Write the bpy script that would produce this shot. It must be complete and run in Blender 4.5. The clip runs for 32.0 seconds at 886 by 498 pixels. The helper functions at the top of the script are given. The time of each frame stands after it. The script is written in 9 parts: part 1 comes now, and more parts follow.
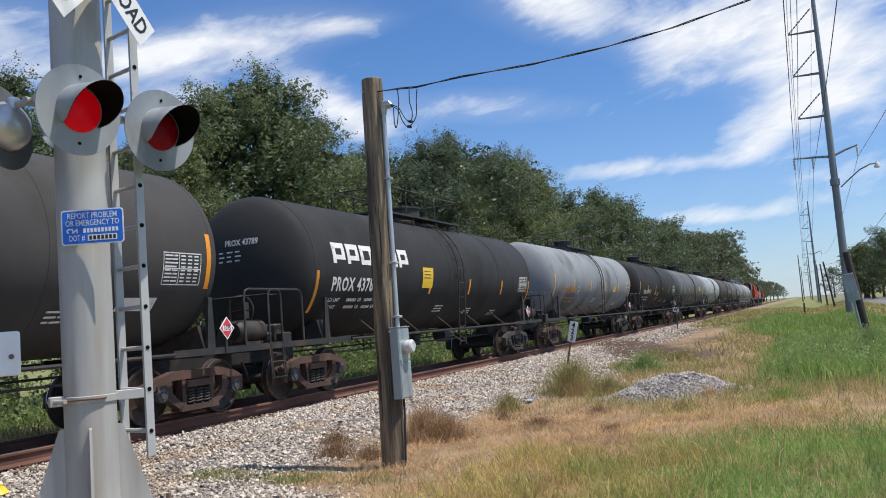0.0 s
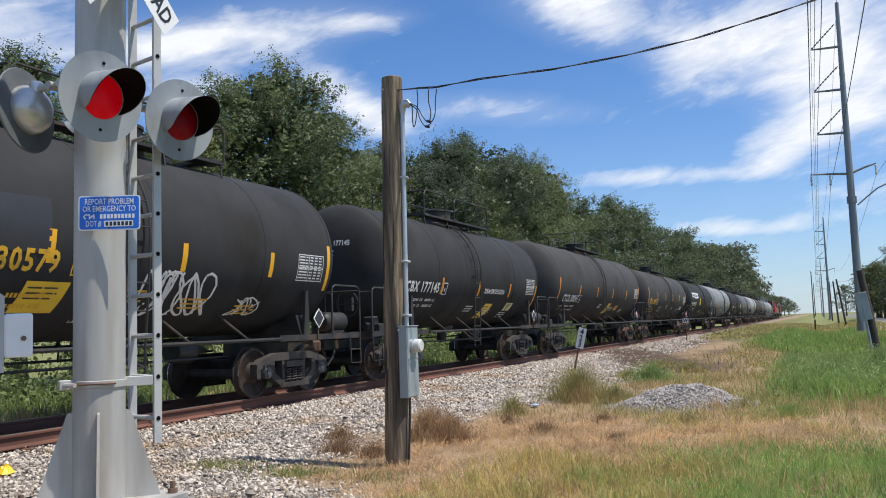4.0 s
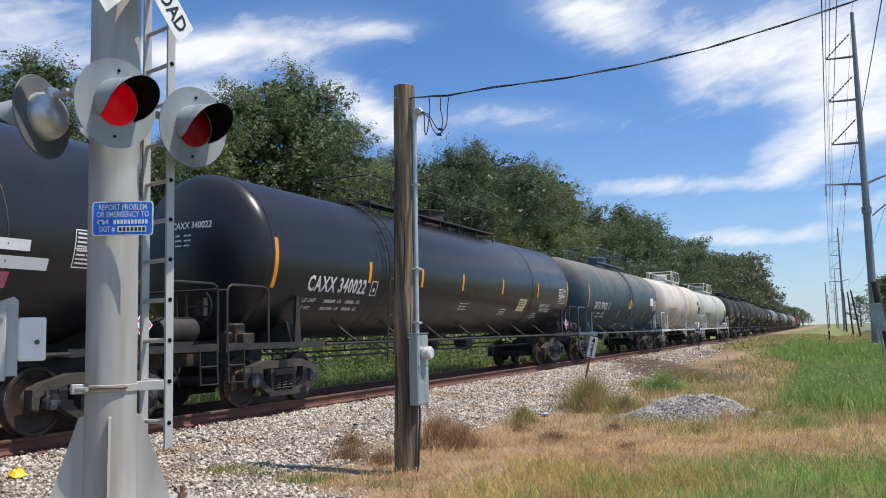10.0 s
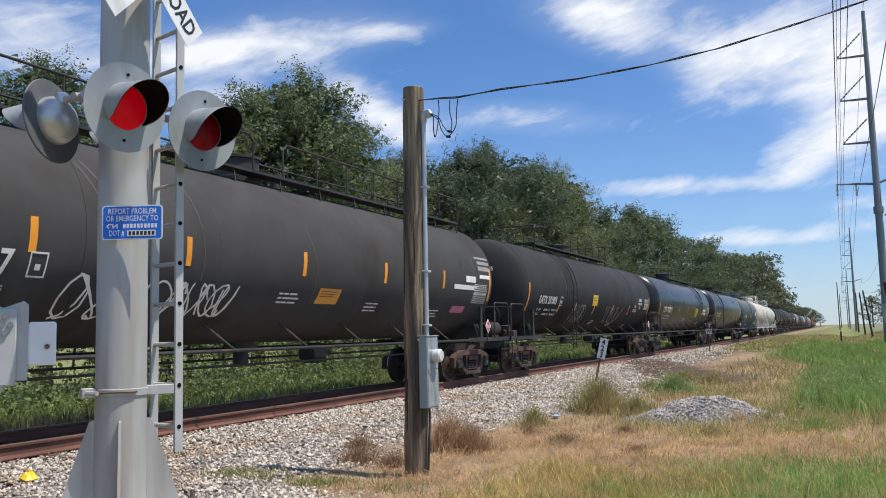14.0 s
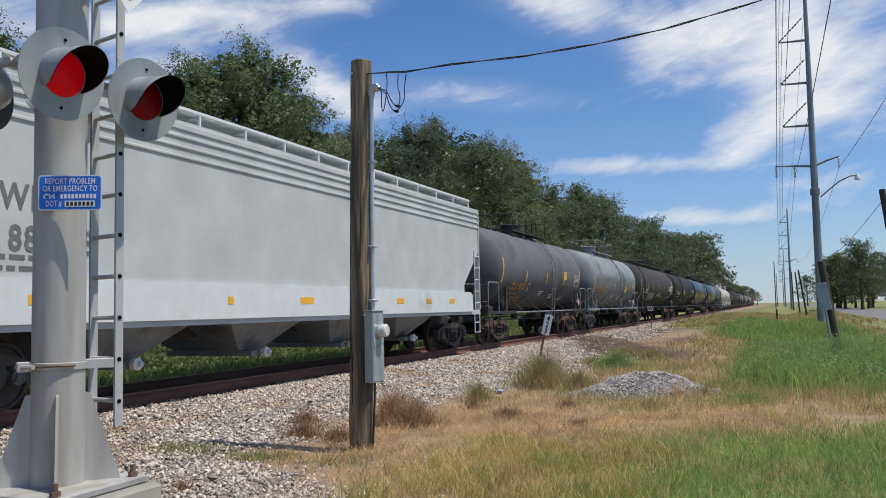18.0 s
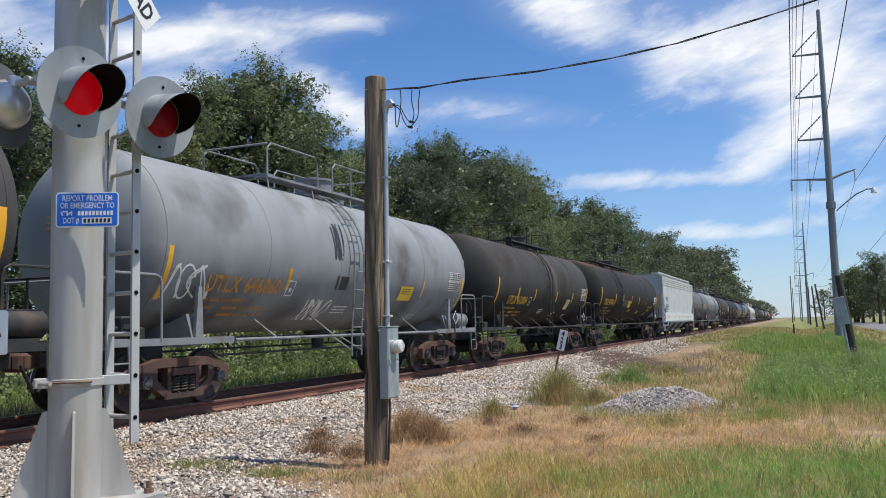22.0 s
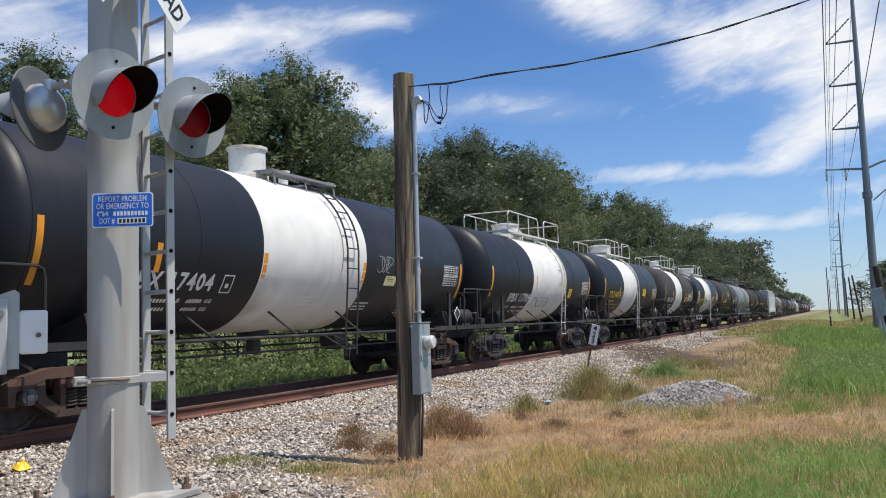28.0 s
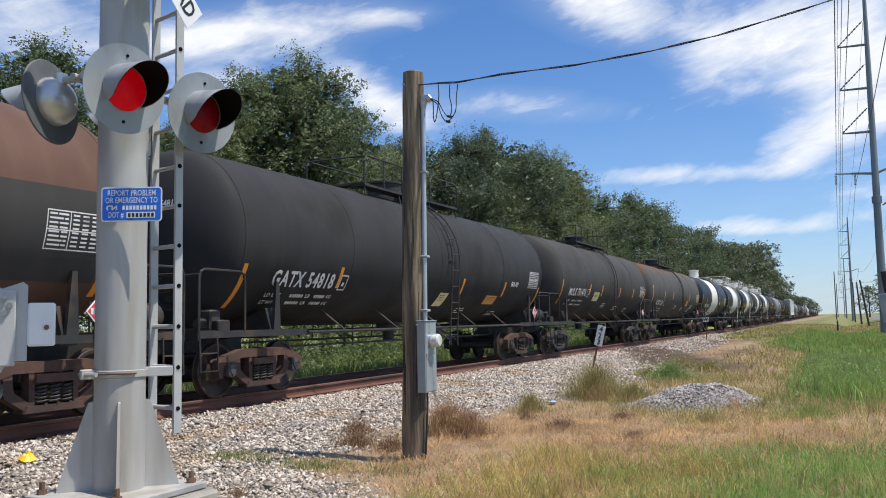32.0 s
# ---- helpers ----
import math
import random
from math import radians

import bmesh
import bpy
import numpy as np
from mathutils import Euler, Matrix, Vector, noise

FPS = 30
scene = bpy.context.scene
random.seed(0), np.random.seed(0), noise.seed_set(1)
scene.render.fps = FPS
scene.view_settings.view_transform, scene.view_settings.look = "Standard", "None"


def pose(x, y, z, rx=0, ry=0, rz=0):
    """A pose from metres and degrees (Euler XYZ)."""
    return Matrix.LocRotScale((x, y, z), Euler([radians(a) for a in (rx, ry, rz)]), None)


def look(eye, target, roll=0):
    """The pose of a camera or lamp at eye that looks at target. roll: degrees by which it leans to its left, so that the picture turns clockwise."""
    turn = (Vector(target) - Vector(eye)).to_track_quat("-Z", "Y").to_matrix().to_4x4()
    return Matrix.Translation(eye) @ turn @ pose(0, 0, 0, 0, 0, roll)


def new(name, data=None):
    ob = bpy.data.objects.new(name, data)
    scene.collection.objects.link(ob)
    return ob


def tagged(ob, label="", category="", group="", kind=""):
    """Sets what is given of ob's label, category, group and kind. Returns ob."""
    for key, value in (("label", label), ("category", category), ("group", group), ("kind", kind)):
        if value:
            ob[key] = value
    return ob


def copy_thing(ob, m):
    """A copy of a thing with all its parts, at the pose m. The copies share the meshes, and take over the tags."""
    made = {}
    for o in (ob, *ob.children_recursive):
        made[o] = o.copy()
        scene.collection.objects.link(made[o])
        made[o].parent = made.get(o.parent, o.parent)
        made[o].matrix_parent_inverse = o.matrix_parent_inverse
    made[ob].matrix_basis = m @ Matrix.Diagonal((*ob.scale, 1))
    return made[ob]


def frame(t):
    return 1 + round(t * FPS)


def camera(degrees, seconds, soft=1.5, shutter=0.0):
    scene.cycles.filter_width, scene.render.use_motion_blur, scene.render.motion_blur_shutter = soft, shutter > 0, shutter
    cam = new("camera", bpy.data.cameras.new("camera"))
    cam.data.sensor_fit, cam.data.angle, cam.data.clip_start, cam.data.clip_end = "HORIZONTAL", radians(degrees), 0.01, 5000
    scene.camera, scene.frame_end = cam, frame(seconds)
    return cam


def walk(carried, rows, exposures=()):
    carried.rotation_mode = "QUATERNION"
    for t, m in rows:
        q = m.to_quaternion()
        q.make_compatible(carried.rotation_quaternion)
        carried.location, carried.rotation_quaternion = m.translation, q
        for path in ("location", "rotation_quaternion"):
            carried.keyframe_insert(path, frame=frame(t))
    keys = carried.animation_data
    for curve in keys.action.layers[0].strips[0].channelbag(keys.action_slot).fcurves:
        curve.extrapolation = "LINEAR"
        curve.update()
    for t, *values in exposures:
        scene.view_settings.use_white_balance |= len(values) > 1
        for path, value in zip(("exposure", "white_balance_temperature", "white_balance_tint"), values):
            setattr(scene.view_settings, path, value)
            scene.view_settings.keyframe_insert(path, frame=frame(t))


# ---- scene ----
cam = camera(55.5, 32.0, 1.0)
PATH = [
    (0, (0.0, 0.017, 1.588), (-0.784, 1.848, 1.766), -4.5),
    (0.5, (0.0, 0.01, 1.583), (-0.785, 1.845, 1.722), -5.0),
    (1, (-0.003, 0.012, 1.59), (-0.794, 1.845, 1.71), -4.0),
    (1.5, (-0.004, 0.005, 1.592), (-0.798, 1.835, 1.735), -2.2),
    (2, (-0.003, 0.023, 1.598), (-0.792, 1.854, 1.758), -2.2),
    (2.5, (-0.003, 0.007, 1.6), (-0.802, 1.833, 1.767), -2.6),
    (3, (-0.001, 0.009, 1.594), (-0.806, 1.832, 1.761), -2.9),
    (3.5, (0.0, 0.004, 1.594), (-0.807, 1.826, 1.764), -2.5),
    (4, (-0.008, 0.007, 1.595), (-0.817, 1.827, 1.775), -1.9),
    (4.5, (-0.006, 0.018, 1.593), (-0.819, 1.836, 1.781), -2.2),
    (6.5, (0.0, 0.006, 1.598), (-0.825, 1.816, 1.808), -1.9),
    (7, (0.002, 0.003, 1.602), (-0.824, 1.814, 1.798), -1.9),
    (7.5, (0.007, -0.005, 1.605), (-0.82, 1.806, 1.798), -1.8),
    (8, (-0.001, 0.0, 1.597), (-0.831, 1.81, 1.786), -1.6),
    (8.5, (0.001, 0.002, 1.597), (-0.831, 1.81, 1.787), -1.5),
    (9, (0.004, -0.004, 1.597), (-0.827, 1.804, 1.793), -1.3),
    (9.5, (0.003, -0.003, 1.6), (-0.829, 1.804, 1.801), -1.3),
    (10, (0.013, -0.006, 1.593), (-0.821, 1.801, 1.792), -1.4),
    (10.5, (-0.002, 0.007, 1.596), (-0.829, 1.818, 1.791), -0.7),
    (11, (0.001, 0.002, 1.598), (-0.818, 1.815, 1.81), -0.4),
    (11.5, (-0.003, 0.007, 1.601), (-0.819, 1.82, 1.821), -0.2),
    (12, (-0.001, 0.0, 1.599), (-0.815, 1.814, 1.819), -0.0),
    (12.5, (0.0, -0.004, 1.603), (-0.834, 1.8, 1.82), -0.9),
    (13, (0.011, -0.015, 1.604), (-0.862, 1.773, 1.805), -2.0),
    (13.5, (0.012, -0.021, 1.618), (-0.86, 1.769, 1.798), -1.7),
    (14, (0.002, 0.015, 1.61), (-0.852, 1.812, 1.812), -1.5),
    (14.5, (0.009, 0.004, 1.598), (-0.823, 1.814, 1.774), -2.0),
    (15, (0.008, 0.02, 1.589), (-0.793, 1.846, 1.742), -1.6),
    (15.5, (0.009, 0.015, 1.592), (-0.765, 1.852, 1.749), -1.0),
    (17.5, (0.003, 0.024, 1.589), (-0.752, 1.868, 1.753), -1.4),
    (18, (0.012, 0.014, 1.6), (-0.731, 1.865, 1.743), -1.2),
    (18.5, (0.007, 0.019, 1.594), (-0.716, 1.879, 1.726), -0.7),
    (19, (0.004, 0.022, 1.595), (-0.718, 1.88, 1.751), -0.6),
    (19.5, (0.015, 0.004, 1.596), (-0.734, 1.85, 1.772), -0.8),
    (20, (0.005, 0.006, 1.599), (-0.781, 1.836, 1.783), -1.6),
    (20.5, (0.009, 0.009, 1.596), (-0.797, 1.831, 1.782), -2.4),
    (21, (0.01, 0.014, 1.595), (-0.788, 1.839, 1.779), -2.1),
    (21.5, (0.008, 0.011, 1.594), (-0.771, 1.843, 1.78), -1.3),
    (22, (0.0, 0.018, 1.595), (-0.771, 1.854, 1.776), -1.4),
    (22.5, (0.005, 0.004, 1.598), (-0.774, 1.839, 1.765), -2.2),
    (23, (-0.002, 0.015, 1.601), (-0.798, 1.843, 1.761), -2.7),
    (23.5, (0.005, 0.001, 1.594), (-0.799, 1.825, 1.758), -2.5),
    (24, (0.0, 0.009, 1.594), (-0.81, 1.83, 1.759), -2.6),
    (24.5, (0.007, 0.001, 1.592), (-0.807, 1.821, 1.753), -2.7),
    (26.5, (0.003, -0.002, 1.599), (-0.822, 1.811, 1.772), -2.3),
    (27, (0.001, 0.008, 1.596), (-0.829, 1.818, 1.774), -2.2),
    (27.5, (-0.002, 0.01, 1.594), (-0.836, 1.819, 1.769), -2.1),
    (28, (-0.003, 0.013, 1.588), (-0.84, 1.821, 1.762), -2.0),
    (28.5, (-0.004, 0.007, 1.592), (-0.843, 1.814, 1.766), -1.9),
    (29, (-0.003, 0.005, 1.593), (-0.845, 1.81, 1.767), -1.9),
    (29.5, (0.0, 0.007, 1.591), (-0.841, 1.813, 1.767), -1.7),
    (30, (0.0, 0.005, 1.593), (-0.841, 1.811, 1.771), -1.5),
    (30.5, (-0.009, 0.013, 1.594), (-0.852, 1.818, 1.77), -1.4),
    (31, (-0.009, 0.009, 1.595), (-0.858, 1.812, 1.766), -1.4),
    (31.5, (-0.003, 0.007, 1.593), (-0.855, 1.808, 1.762), -1.3),
    (32, (-0.006, 0.009, 1.59), (-0.858, 1.811, 1.761), -1.1),
]
# the exposure sinks while pale cars pass
EXPOSURES = [(0, 0.08), (1, 0.1), (2, 0.26), (3, 0.18), (4, 0.12), (5.2, -0.05), (6.5, -0.1), (7, -0.1), (8, -0.04), (9, 0.08), (11, 0.12), (12, 0.14), (13, 0.1), (15, 0.1), (16.5, -0.08),
             (17.5, -0.15), (18, -0.15), (19, 0.0), (20, 0.08), (21, 0.14), (22, 0.08), (24, 0.0), (26.5, -0.08), (27, -0.08), (28, 0.02), (30, 0.13), (32, 0.13)]
walk(cam, [(t, look(eye, aim, lean)) for t, eye, aim, lean in PATH], EXPOSURES)

# ---- sky, sun and exposure ----
SUN = Vector((0.41, 0.07, 0.91)).normalized()
world = bpy.data.worlds.new("world")
scene.world = world
world.use_nodes = True
wt = world.node_tree
wt.nodes.clear()


def wnode(kind, **kw):
    n = wt.nodes.new(kind)
    for k, v in kw.items():
        n.inputs[k].default_value = v
    return n


def wmath(op, a, b=None, clamp=False):
    n = wt.nodes.new("ShaderNodeMath")
    n.operation, n.use_clamp = op, clamp
    for i, s in enumerate((a, b)):
        if s is None:
            continue
        if isinstance(s, (int, float)):
            n.inputs[i].default_value = s
        else:
            wt.links.new(s, n.inputs[i])
    return n.outputs[0]


sky = wt.nodes.new("ShaderNodeTexSky")
sky.sky_type = "NISHITA"
sky.sun_disc = False
sky.sun_elevation = math.asin(SUN.z)
sky.sun_rotation = math.atan2(SUN.x, SUN.y)
sky.altitude, sky.air_density, sky.dust_density, sky.ozone_density = 0, 1.0, 0.6, 2.2
geo = wt.nodes.new("ShaderNodeTexCoord")
sep = wt.nodes.new("ShaderNodeSeparateXYZ")
wt.links.new(geo.outputs["Generated"], sep.inputs[0])
az = wmath("ARCTAN2", sep.outputs[0], sep.outputs[1])
el = wmath("ARCSINE", sep.outputs[2])
comb = wt.nodes.new("ShaderNodeCombineXYZ")
wt.links.new(wmath("ADD", wmath("MULTIPLY", az, 3.0), wmath("MULTIPLY", el, 1.0)), comb.inputs[0])
wt.links.new(wmath("SUBTRACT", wmath("MULTIPLY", el, 9.0), wmath("MULTIPLY", az, 2.2)), comb.inputs[1])
n1 = wnode("ShaderNodeTexNoise", Scale=1.6, Detail=9.0, Roughness=0.58, Distortion=0.35)
n2 = wnode("ShaderNodeTexNoise", Scale=5.0, Detail=8.0, Roughness=0.62, Distortion=0.5)
wt.links.new(comb.outputs[0], n1.inputs["Vector"])
wt.links.new(comb.outputs[0], n2.inputs["Vector"])
# cloud banks: azimuth, elevation, half widths, tilt, weight (degrees)
BANKS = [
    (-51.5, 18.4, 5.5, 2.6, 0.0, 1.15), (-41.8, 18.5, 4.0, 1.0, 0.2, 0.6), (-36.5, 19.4, 6.5, 1.7, 0.15, 0.95), (-29.0, 20.4, 3.0, 0.7, 0.05, 0.8),
    (-41.5, 16.0, 3.6, 2.6, 0.0, 0.85), (-30.5, 15.6, 3.4, 1.5, -0.5, 1.0), (-27.6, 13.9, 3.4, 1.5, 0.0, 0.9), (-19.0, 14.3, 6.5, 1.2, -0.08, 0.75),
    (-14.5, 20.4, 3.5, 1.8, -0.3, 0.85), (-9.0, 19.2, 5.0, 2.2, -0.3, 1.0), (-6.7, 15.8, 2.6, 1.9, 0.0, 0.75), (-0.5, 17.5, 4.4, 3.6, 0.0, 1.1),
    (3.0, 13.5, 4.4, 4.2, 0.0, 1.08), (-1.6, 10.6, 3.2, 1.7, 0.35, 0.85), (-9.5, 9.3, 7.0, 0.75, -0.03, 0.95), (-5.0, 5.6, 6.0, 0.8, 0.0, 0.9),
    (3.0, 7.0, 4.5, 1.6, 0.0, 0.65), (0.0, 2.8, 14.0, 1.1, 0.0, 0.5), (-36.0, 26.0, 14.0, 2.6, 0.1, 0.8), (-6.0, 26.0, 12.0, 4.0, 0.1, 0.9),
    # unseen banks from azimuth 60 on are added to whiten the ambient light
    (20.0, 16.0, 13.0, 6.0, 0.1, 0.95), (60.0, 28.0, 26.0, 14.0, 0.1, 0.95), (140.0, 28.0, 34.0, 14.0, 0.1, 0.95), (-120.0, 28.0, 34.0, 14.0, 0.1, 0.95), (0.0, 62.0, 200.0, 16.0, 0.0, 0.75),
]
total = None
for a, e, wa, we, tilt, amt in BANKS:
    da = wmath("SUBTRACT", az, radians(a))
    de = wmath("SUBTRACT", wmath("SUBTRACT", el, radians(e)), wmath("MULTIPLY", da, tilt))
    qa = wmath("POWER", wmath("ABSOLUTE", wmath("DIVIDE", da, radians(wa))), 2.0)
    qe = wmath("POWER", wmath("ABSOLUTE", wmath("DIVIDE", de, radians(we))), 2.0)
    g = wmath("MULTIPLY", wmath("EXPONENT", wmath("MULTIPLY", wmath("ADD", qa, qe), -1.0)), amt)
    total = g if total is None else wmath("ADD", total, g)
fine = wmath("ADD", wmath("MULTIPLY", n1.outputs[0], 0.65), wmath("MULTIPLY", n2.outputs[0], 0.35))
body = wmath("ADD", wmath("MULTIPLY", wmath("SUBTRACT", fine, 0.5), 3.3), wmath("SUBTRACT", wmath("MULTIPLY", total, 1.12), 0.36))
mask = wmath("MULTIPLY", wmath("MULTIPLY", body, 0.85, True), 0.95)
hazy = wmath("MULTIPLY", wmath("EXPONENT", wmath("MULTIPLY", wmath("ABSOLUTE", el), -9.0)), 0.5)
veil = wmath("MULTIPLY", wmath("MULTIPLY", total, fine), 0.55, True)
mask = wmath("MAXIMUM", wmath("MAXIMUM", mask, hazy), veil)
mixer = wt.nodes.new("ShaderNodeMix")
mixer.data_type = "RGBA"
wt.links.new(mask, mixer.inputs[0])
tint = wt.nodes.new("ShaderNodeMix")
tint.data_type, tint.blend_type = "RGBA", "MULTIPLY"
tint.inputs[0].default_value = 1.0
wt.links.new(sky.outputs[0], tint.inputs[6])
tint.inputs[7].default_value = (0.50, 0.86, 1.27, 1)
wt.links.new(tint.outputs[2], mixer.inputs[6])
shade = wt.nodes.new("ShaderNodeMix")
shade.data_type = "RGBA"
wt.links.new(n2.outputs[0], shade.inputs[0])
shade.inputs[6].default_value, shade.inputs[7].default_value = (7.2, 7.6, 8.3, 1), (9.9, 9.9, 9.9, 1)
wt.links.new(shade.outputs[2], mixer.inputs[7])
bg = wnode("ShaderNodeBackground", Strength=0.105)
wt.links.new(mixer.outputs[2], bg.inputs[0])
wo = wt.nodes.new("ShaderNodeOutputWorld")
wt.links.new(bg.outputs[0], wo.inputs[0])

sun_data = bpy.data.lights.new("sun", "SUN")
sun_data.energy, sun_data.angle, sun_data.color = 4.9, radians(0.53), (1.0, 0.94, 0.84)
sun = new("sun", sun_data)
sun.matrix_world = look(SUN * 60, (0, 0, 0))
scene.view_settings.exposure = 0.0

# ---- materials ----
def mat(name, base, rough=0.6, metal=0.0, var=0.15, scale=3.0, bump=0.0, bscale=60.0, second=None, amount=0.5, sscale=0.8,
        stretch=(1, 1, 1), island=0.0, rnd=0.0, rvar=0.1, emit=None, spec=0.5, trans=0.0):
    m = bpy.data.materials.new(name)
    m.use_nodes = True
    t = m.node_tree
    b = t.nodes["Principled BSDF"]
    b.inputs["Roughness"].default_value, b.inputs["Metallic"].default_value = rough, metal
    b.inputs["Specular IOR Level"].default_value = spec
    tc = t.nodes.new("ShaderNodeTexCoord")
    mp = t.nodes.new("ShaderNodeMapping")
    mp.inputs["Scale"].default_value = stretch
    t.links.new(tc.outputs["Object"], mp.inputs[0])

    def noise_at(s, detail=5.0):
        n = t.nodes.new("ShaderNodeTexNoise")
        n.inputs["Scale"].default_value, n.inputs["Detail"].default_value = s, detail
        t.links.new(mp.outputs[0], n.inputs["Vector"])
        return n.outputs[0]

    def ramp(src, lo, hi, c0, c1):
        r = t.nodes.new("ShaderNodeValToRGB")
        r.color_ramp.elements[0].position, r.color_ramp.elements[1].position = lo, hi
        r.color_ramp.elements[0].color, r.color_ramp.elements[1].color = (*c0, 1), (*c1, 1)
        t.links.new(src, r.inputs[0])
        return r.outputs[0]

    grain = noise_at(scale)
    lo = tuple(c * (1 - var) for c in base)
    hi = tuple(min(1, c * (1 + var)) for c in base)
    col = ramp(grain, 0.3, 0.7, lo, hi)
    if second:
        mask = ramp(noise_at(sscale, 8.0), 0.62 - 0.3 * amount, 0.78 - 0.3 * amount, (0, 0, 0), (1, 1, 1))
        mx = t.nodes.new("ShaderNodeMix")
        mx.data_type = "RGBA"
        t.links.new(mask, mx.inputs[0])
        t.links.new(col, mx.inputs[6])
        mx.inputs[7].default_value = (*second, 1)
        col = mx.outputs[2]
    if island or rnd:
        hs = t.nodes.new("ShaderNodeHueSaturation")
        src = t.nodes.new("ShaderNodeNewGeometry").outputs["Random Per Island"] if island else t.nodes.new("ShaderNodeObjectInfo").outputs["Random"]
        k = island or rnd
        mr = t.nodes.new("ShaderNodeMapRange")
        mr.inputs[3].default_value, mr.inputs[4].default_value = 1 - k, 1 + k
        t.links.new(src, mr.inputs[0])
        t.links.new(mr.outputs[0], hs.inputs["Value"])
        t.links.new(col, hs.inputs["Color"])
        col = hs.outputs[0]
    t.links.new(col, b.inputs["Base Color"])
    if rvar:
        rr = t.nodes.new("ShaderNodeMapRange")
        rr.inputs[3].default_value, rr.inputs[4].default_value = max(0.05, rough - rvar), min(1, rough + rvar)
        t.links.new(noise_at(scale * 1.7), rr.inputs[0])
        t.links.new(rr.outputs[0], b.inputs["Roughness"])
    if bump:
        bn = t.nodes.new("ShaderNodeBump")
        bn.inputs["Strength"].default_value, bn.inputs["Distance"].default_value = bump, 0.01
        t.links.new(noise_at(bscale, 4.0), bn.inputs["Height"])
        t.links.new(bn.outputs[0], b.inputs["Normal"])
    if emit:
        b.inputs["Emission Color"].default_value, b.inputs["Emission Strength"].default_value = (*emit[0], 1), emit[1]
    if trans:
        # thin leaf: part of the light passes through
        tr = t.nodes.new("ShaderNodeBsdfTranslucent")
        t.links.new(col, tr.inputs[0])
        ms = t.nodes.new("ShaderNodeMixShader")
        ms.inputs[0].default_value = trans
        t.links.new(b.outputs[0], ms.inputs[1])
        t.links.new(tr.outputs[0], ms.inputs[2])
        t.links.new(ms.outputs[0], t.nodes["Material Output"].inputs[0])
    return m


def tank_paint(name, base, rough=0.42, grime=(0.05, 0.045, 0.04), amount=0.35, dust=(0.30, 0.28, 0.25), dusty=0.25, spec=0.03):
    """Sprayed tank paint with drip streaks, patches of grime and a film of dust."""
    m = mat(name, base, rough, 0.0, 0.10, 1.2, 0.03, 9.0, grime, amount, 0.55, (1, 1, 1), rvar=0.08, spec=spec)
    t = m.node_tree
    b = t.nodes["Principled BSDF"]
    col = b.inputs["Base Color"].links[0].from_socket
    tc = t.nodes.new("ShaderNodeTexCoord")
    mp = t.nodes.new("ShaderNodeMapping")
    mp.inputs["Scale"].default_value = (0.3, 2.2, 0.3)
    t.links.new(tc.outputs["Object"], mp.inputs[0])
    n = t.nodes.new("ShaderNodeTexNoise")
    n.inputs["Scale"].default_value, n.inputs["Detail"].default_value = 2.0, 8.0
    t.links.new(mp.outputs[0], n.inputs["Vector"])
    mr = t.nodes.new("ShaderNodeMapRange")
    mr.inputs[1].default_value, mr.inputs[2].default_value = 0.45, 0.85
    mr.inputs[3].default_value, mr.inputs[4].default_value = 0.0, dusty * 0.6
    t.links.new(n.outputs[0], mr.inputs[0])
    mx = t.nodes.new("ShaderNodeMix")
    mx.data_type = "RGBA"
    t.links.new(mr.outputs[0], mx.inputs[0])
    t.links.new(col, mx.inputs[6])
    mx.inputs[7].default_value = (*dust, 1)
    t.links.new(mx.outputs[2], b.inputs["Base Color"])
    return m


M = {}
M["black"] = tank_paint("black_tank_paint", (0.043, 0.043, 0.044), 0.55, (0.031, 0.029, 0.027), 0.3, (0.11, 0.10, 0.095), 0.14)
M["charcoal"] = tank_paint("charcoal_tank_paint", (0.066, 0.064, 0.063), 0.6, (0.050, 0.045, 0.041), 0.3, (0.12, 0.105, 0.095), 0.16)
M["gloss"] = tank_paint("glossy_black_tank_paint", (0.019, 0.0195, 0.023), 0.30, (0.015, 0.015, 0.017), 0.2, (0.10, 0.095, 0.09), 0.08, 0.4)
M["rusty"] = tank_paint("rusty_black_tank_paint", (0.038, 0.037, 0.037), 0.58, (0.030, 0.024, 0.021), 0.25, (0.10, 0.08, 0.07), 0.12)


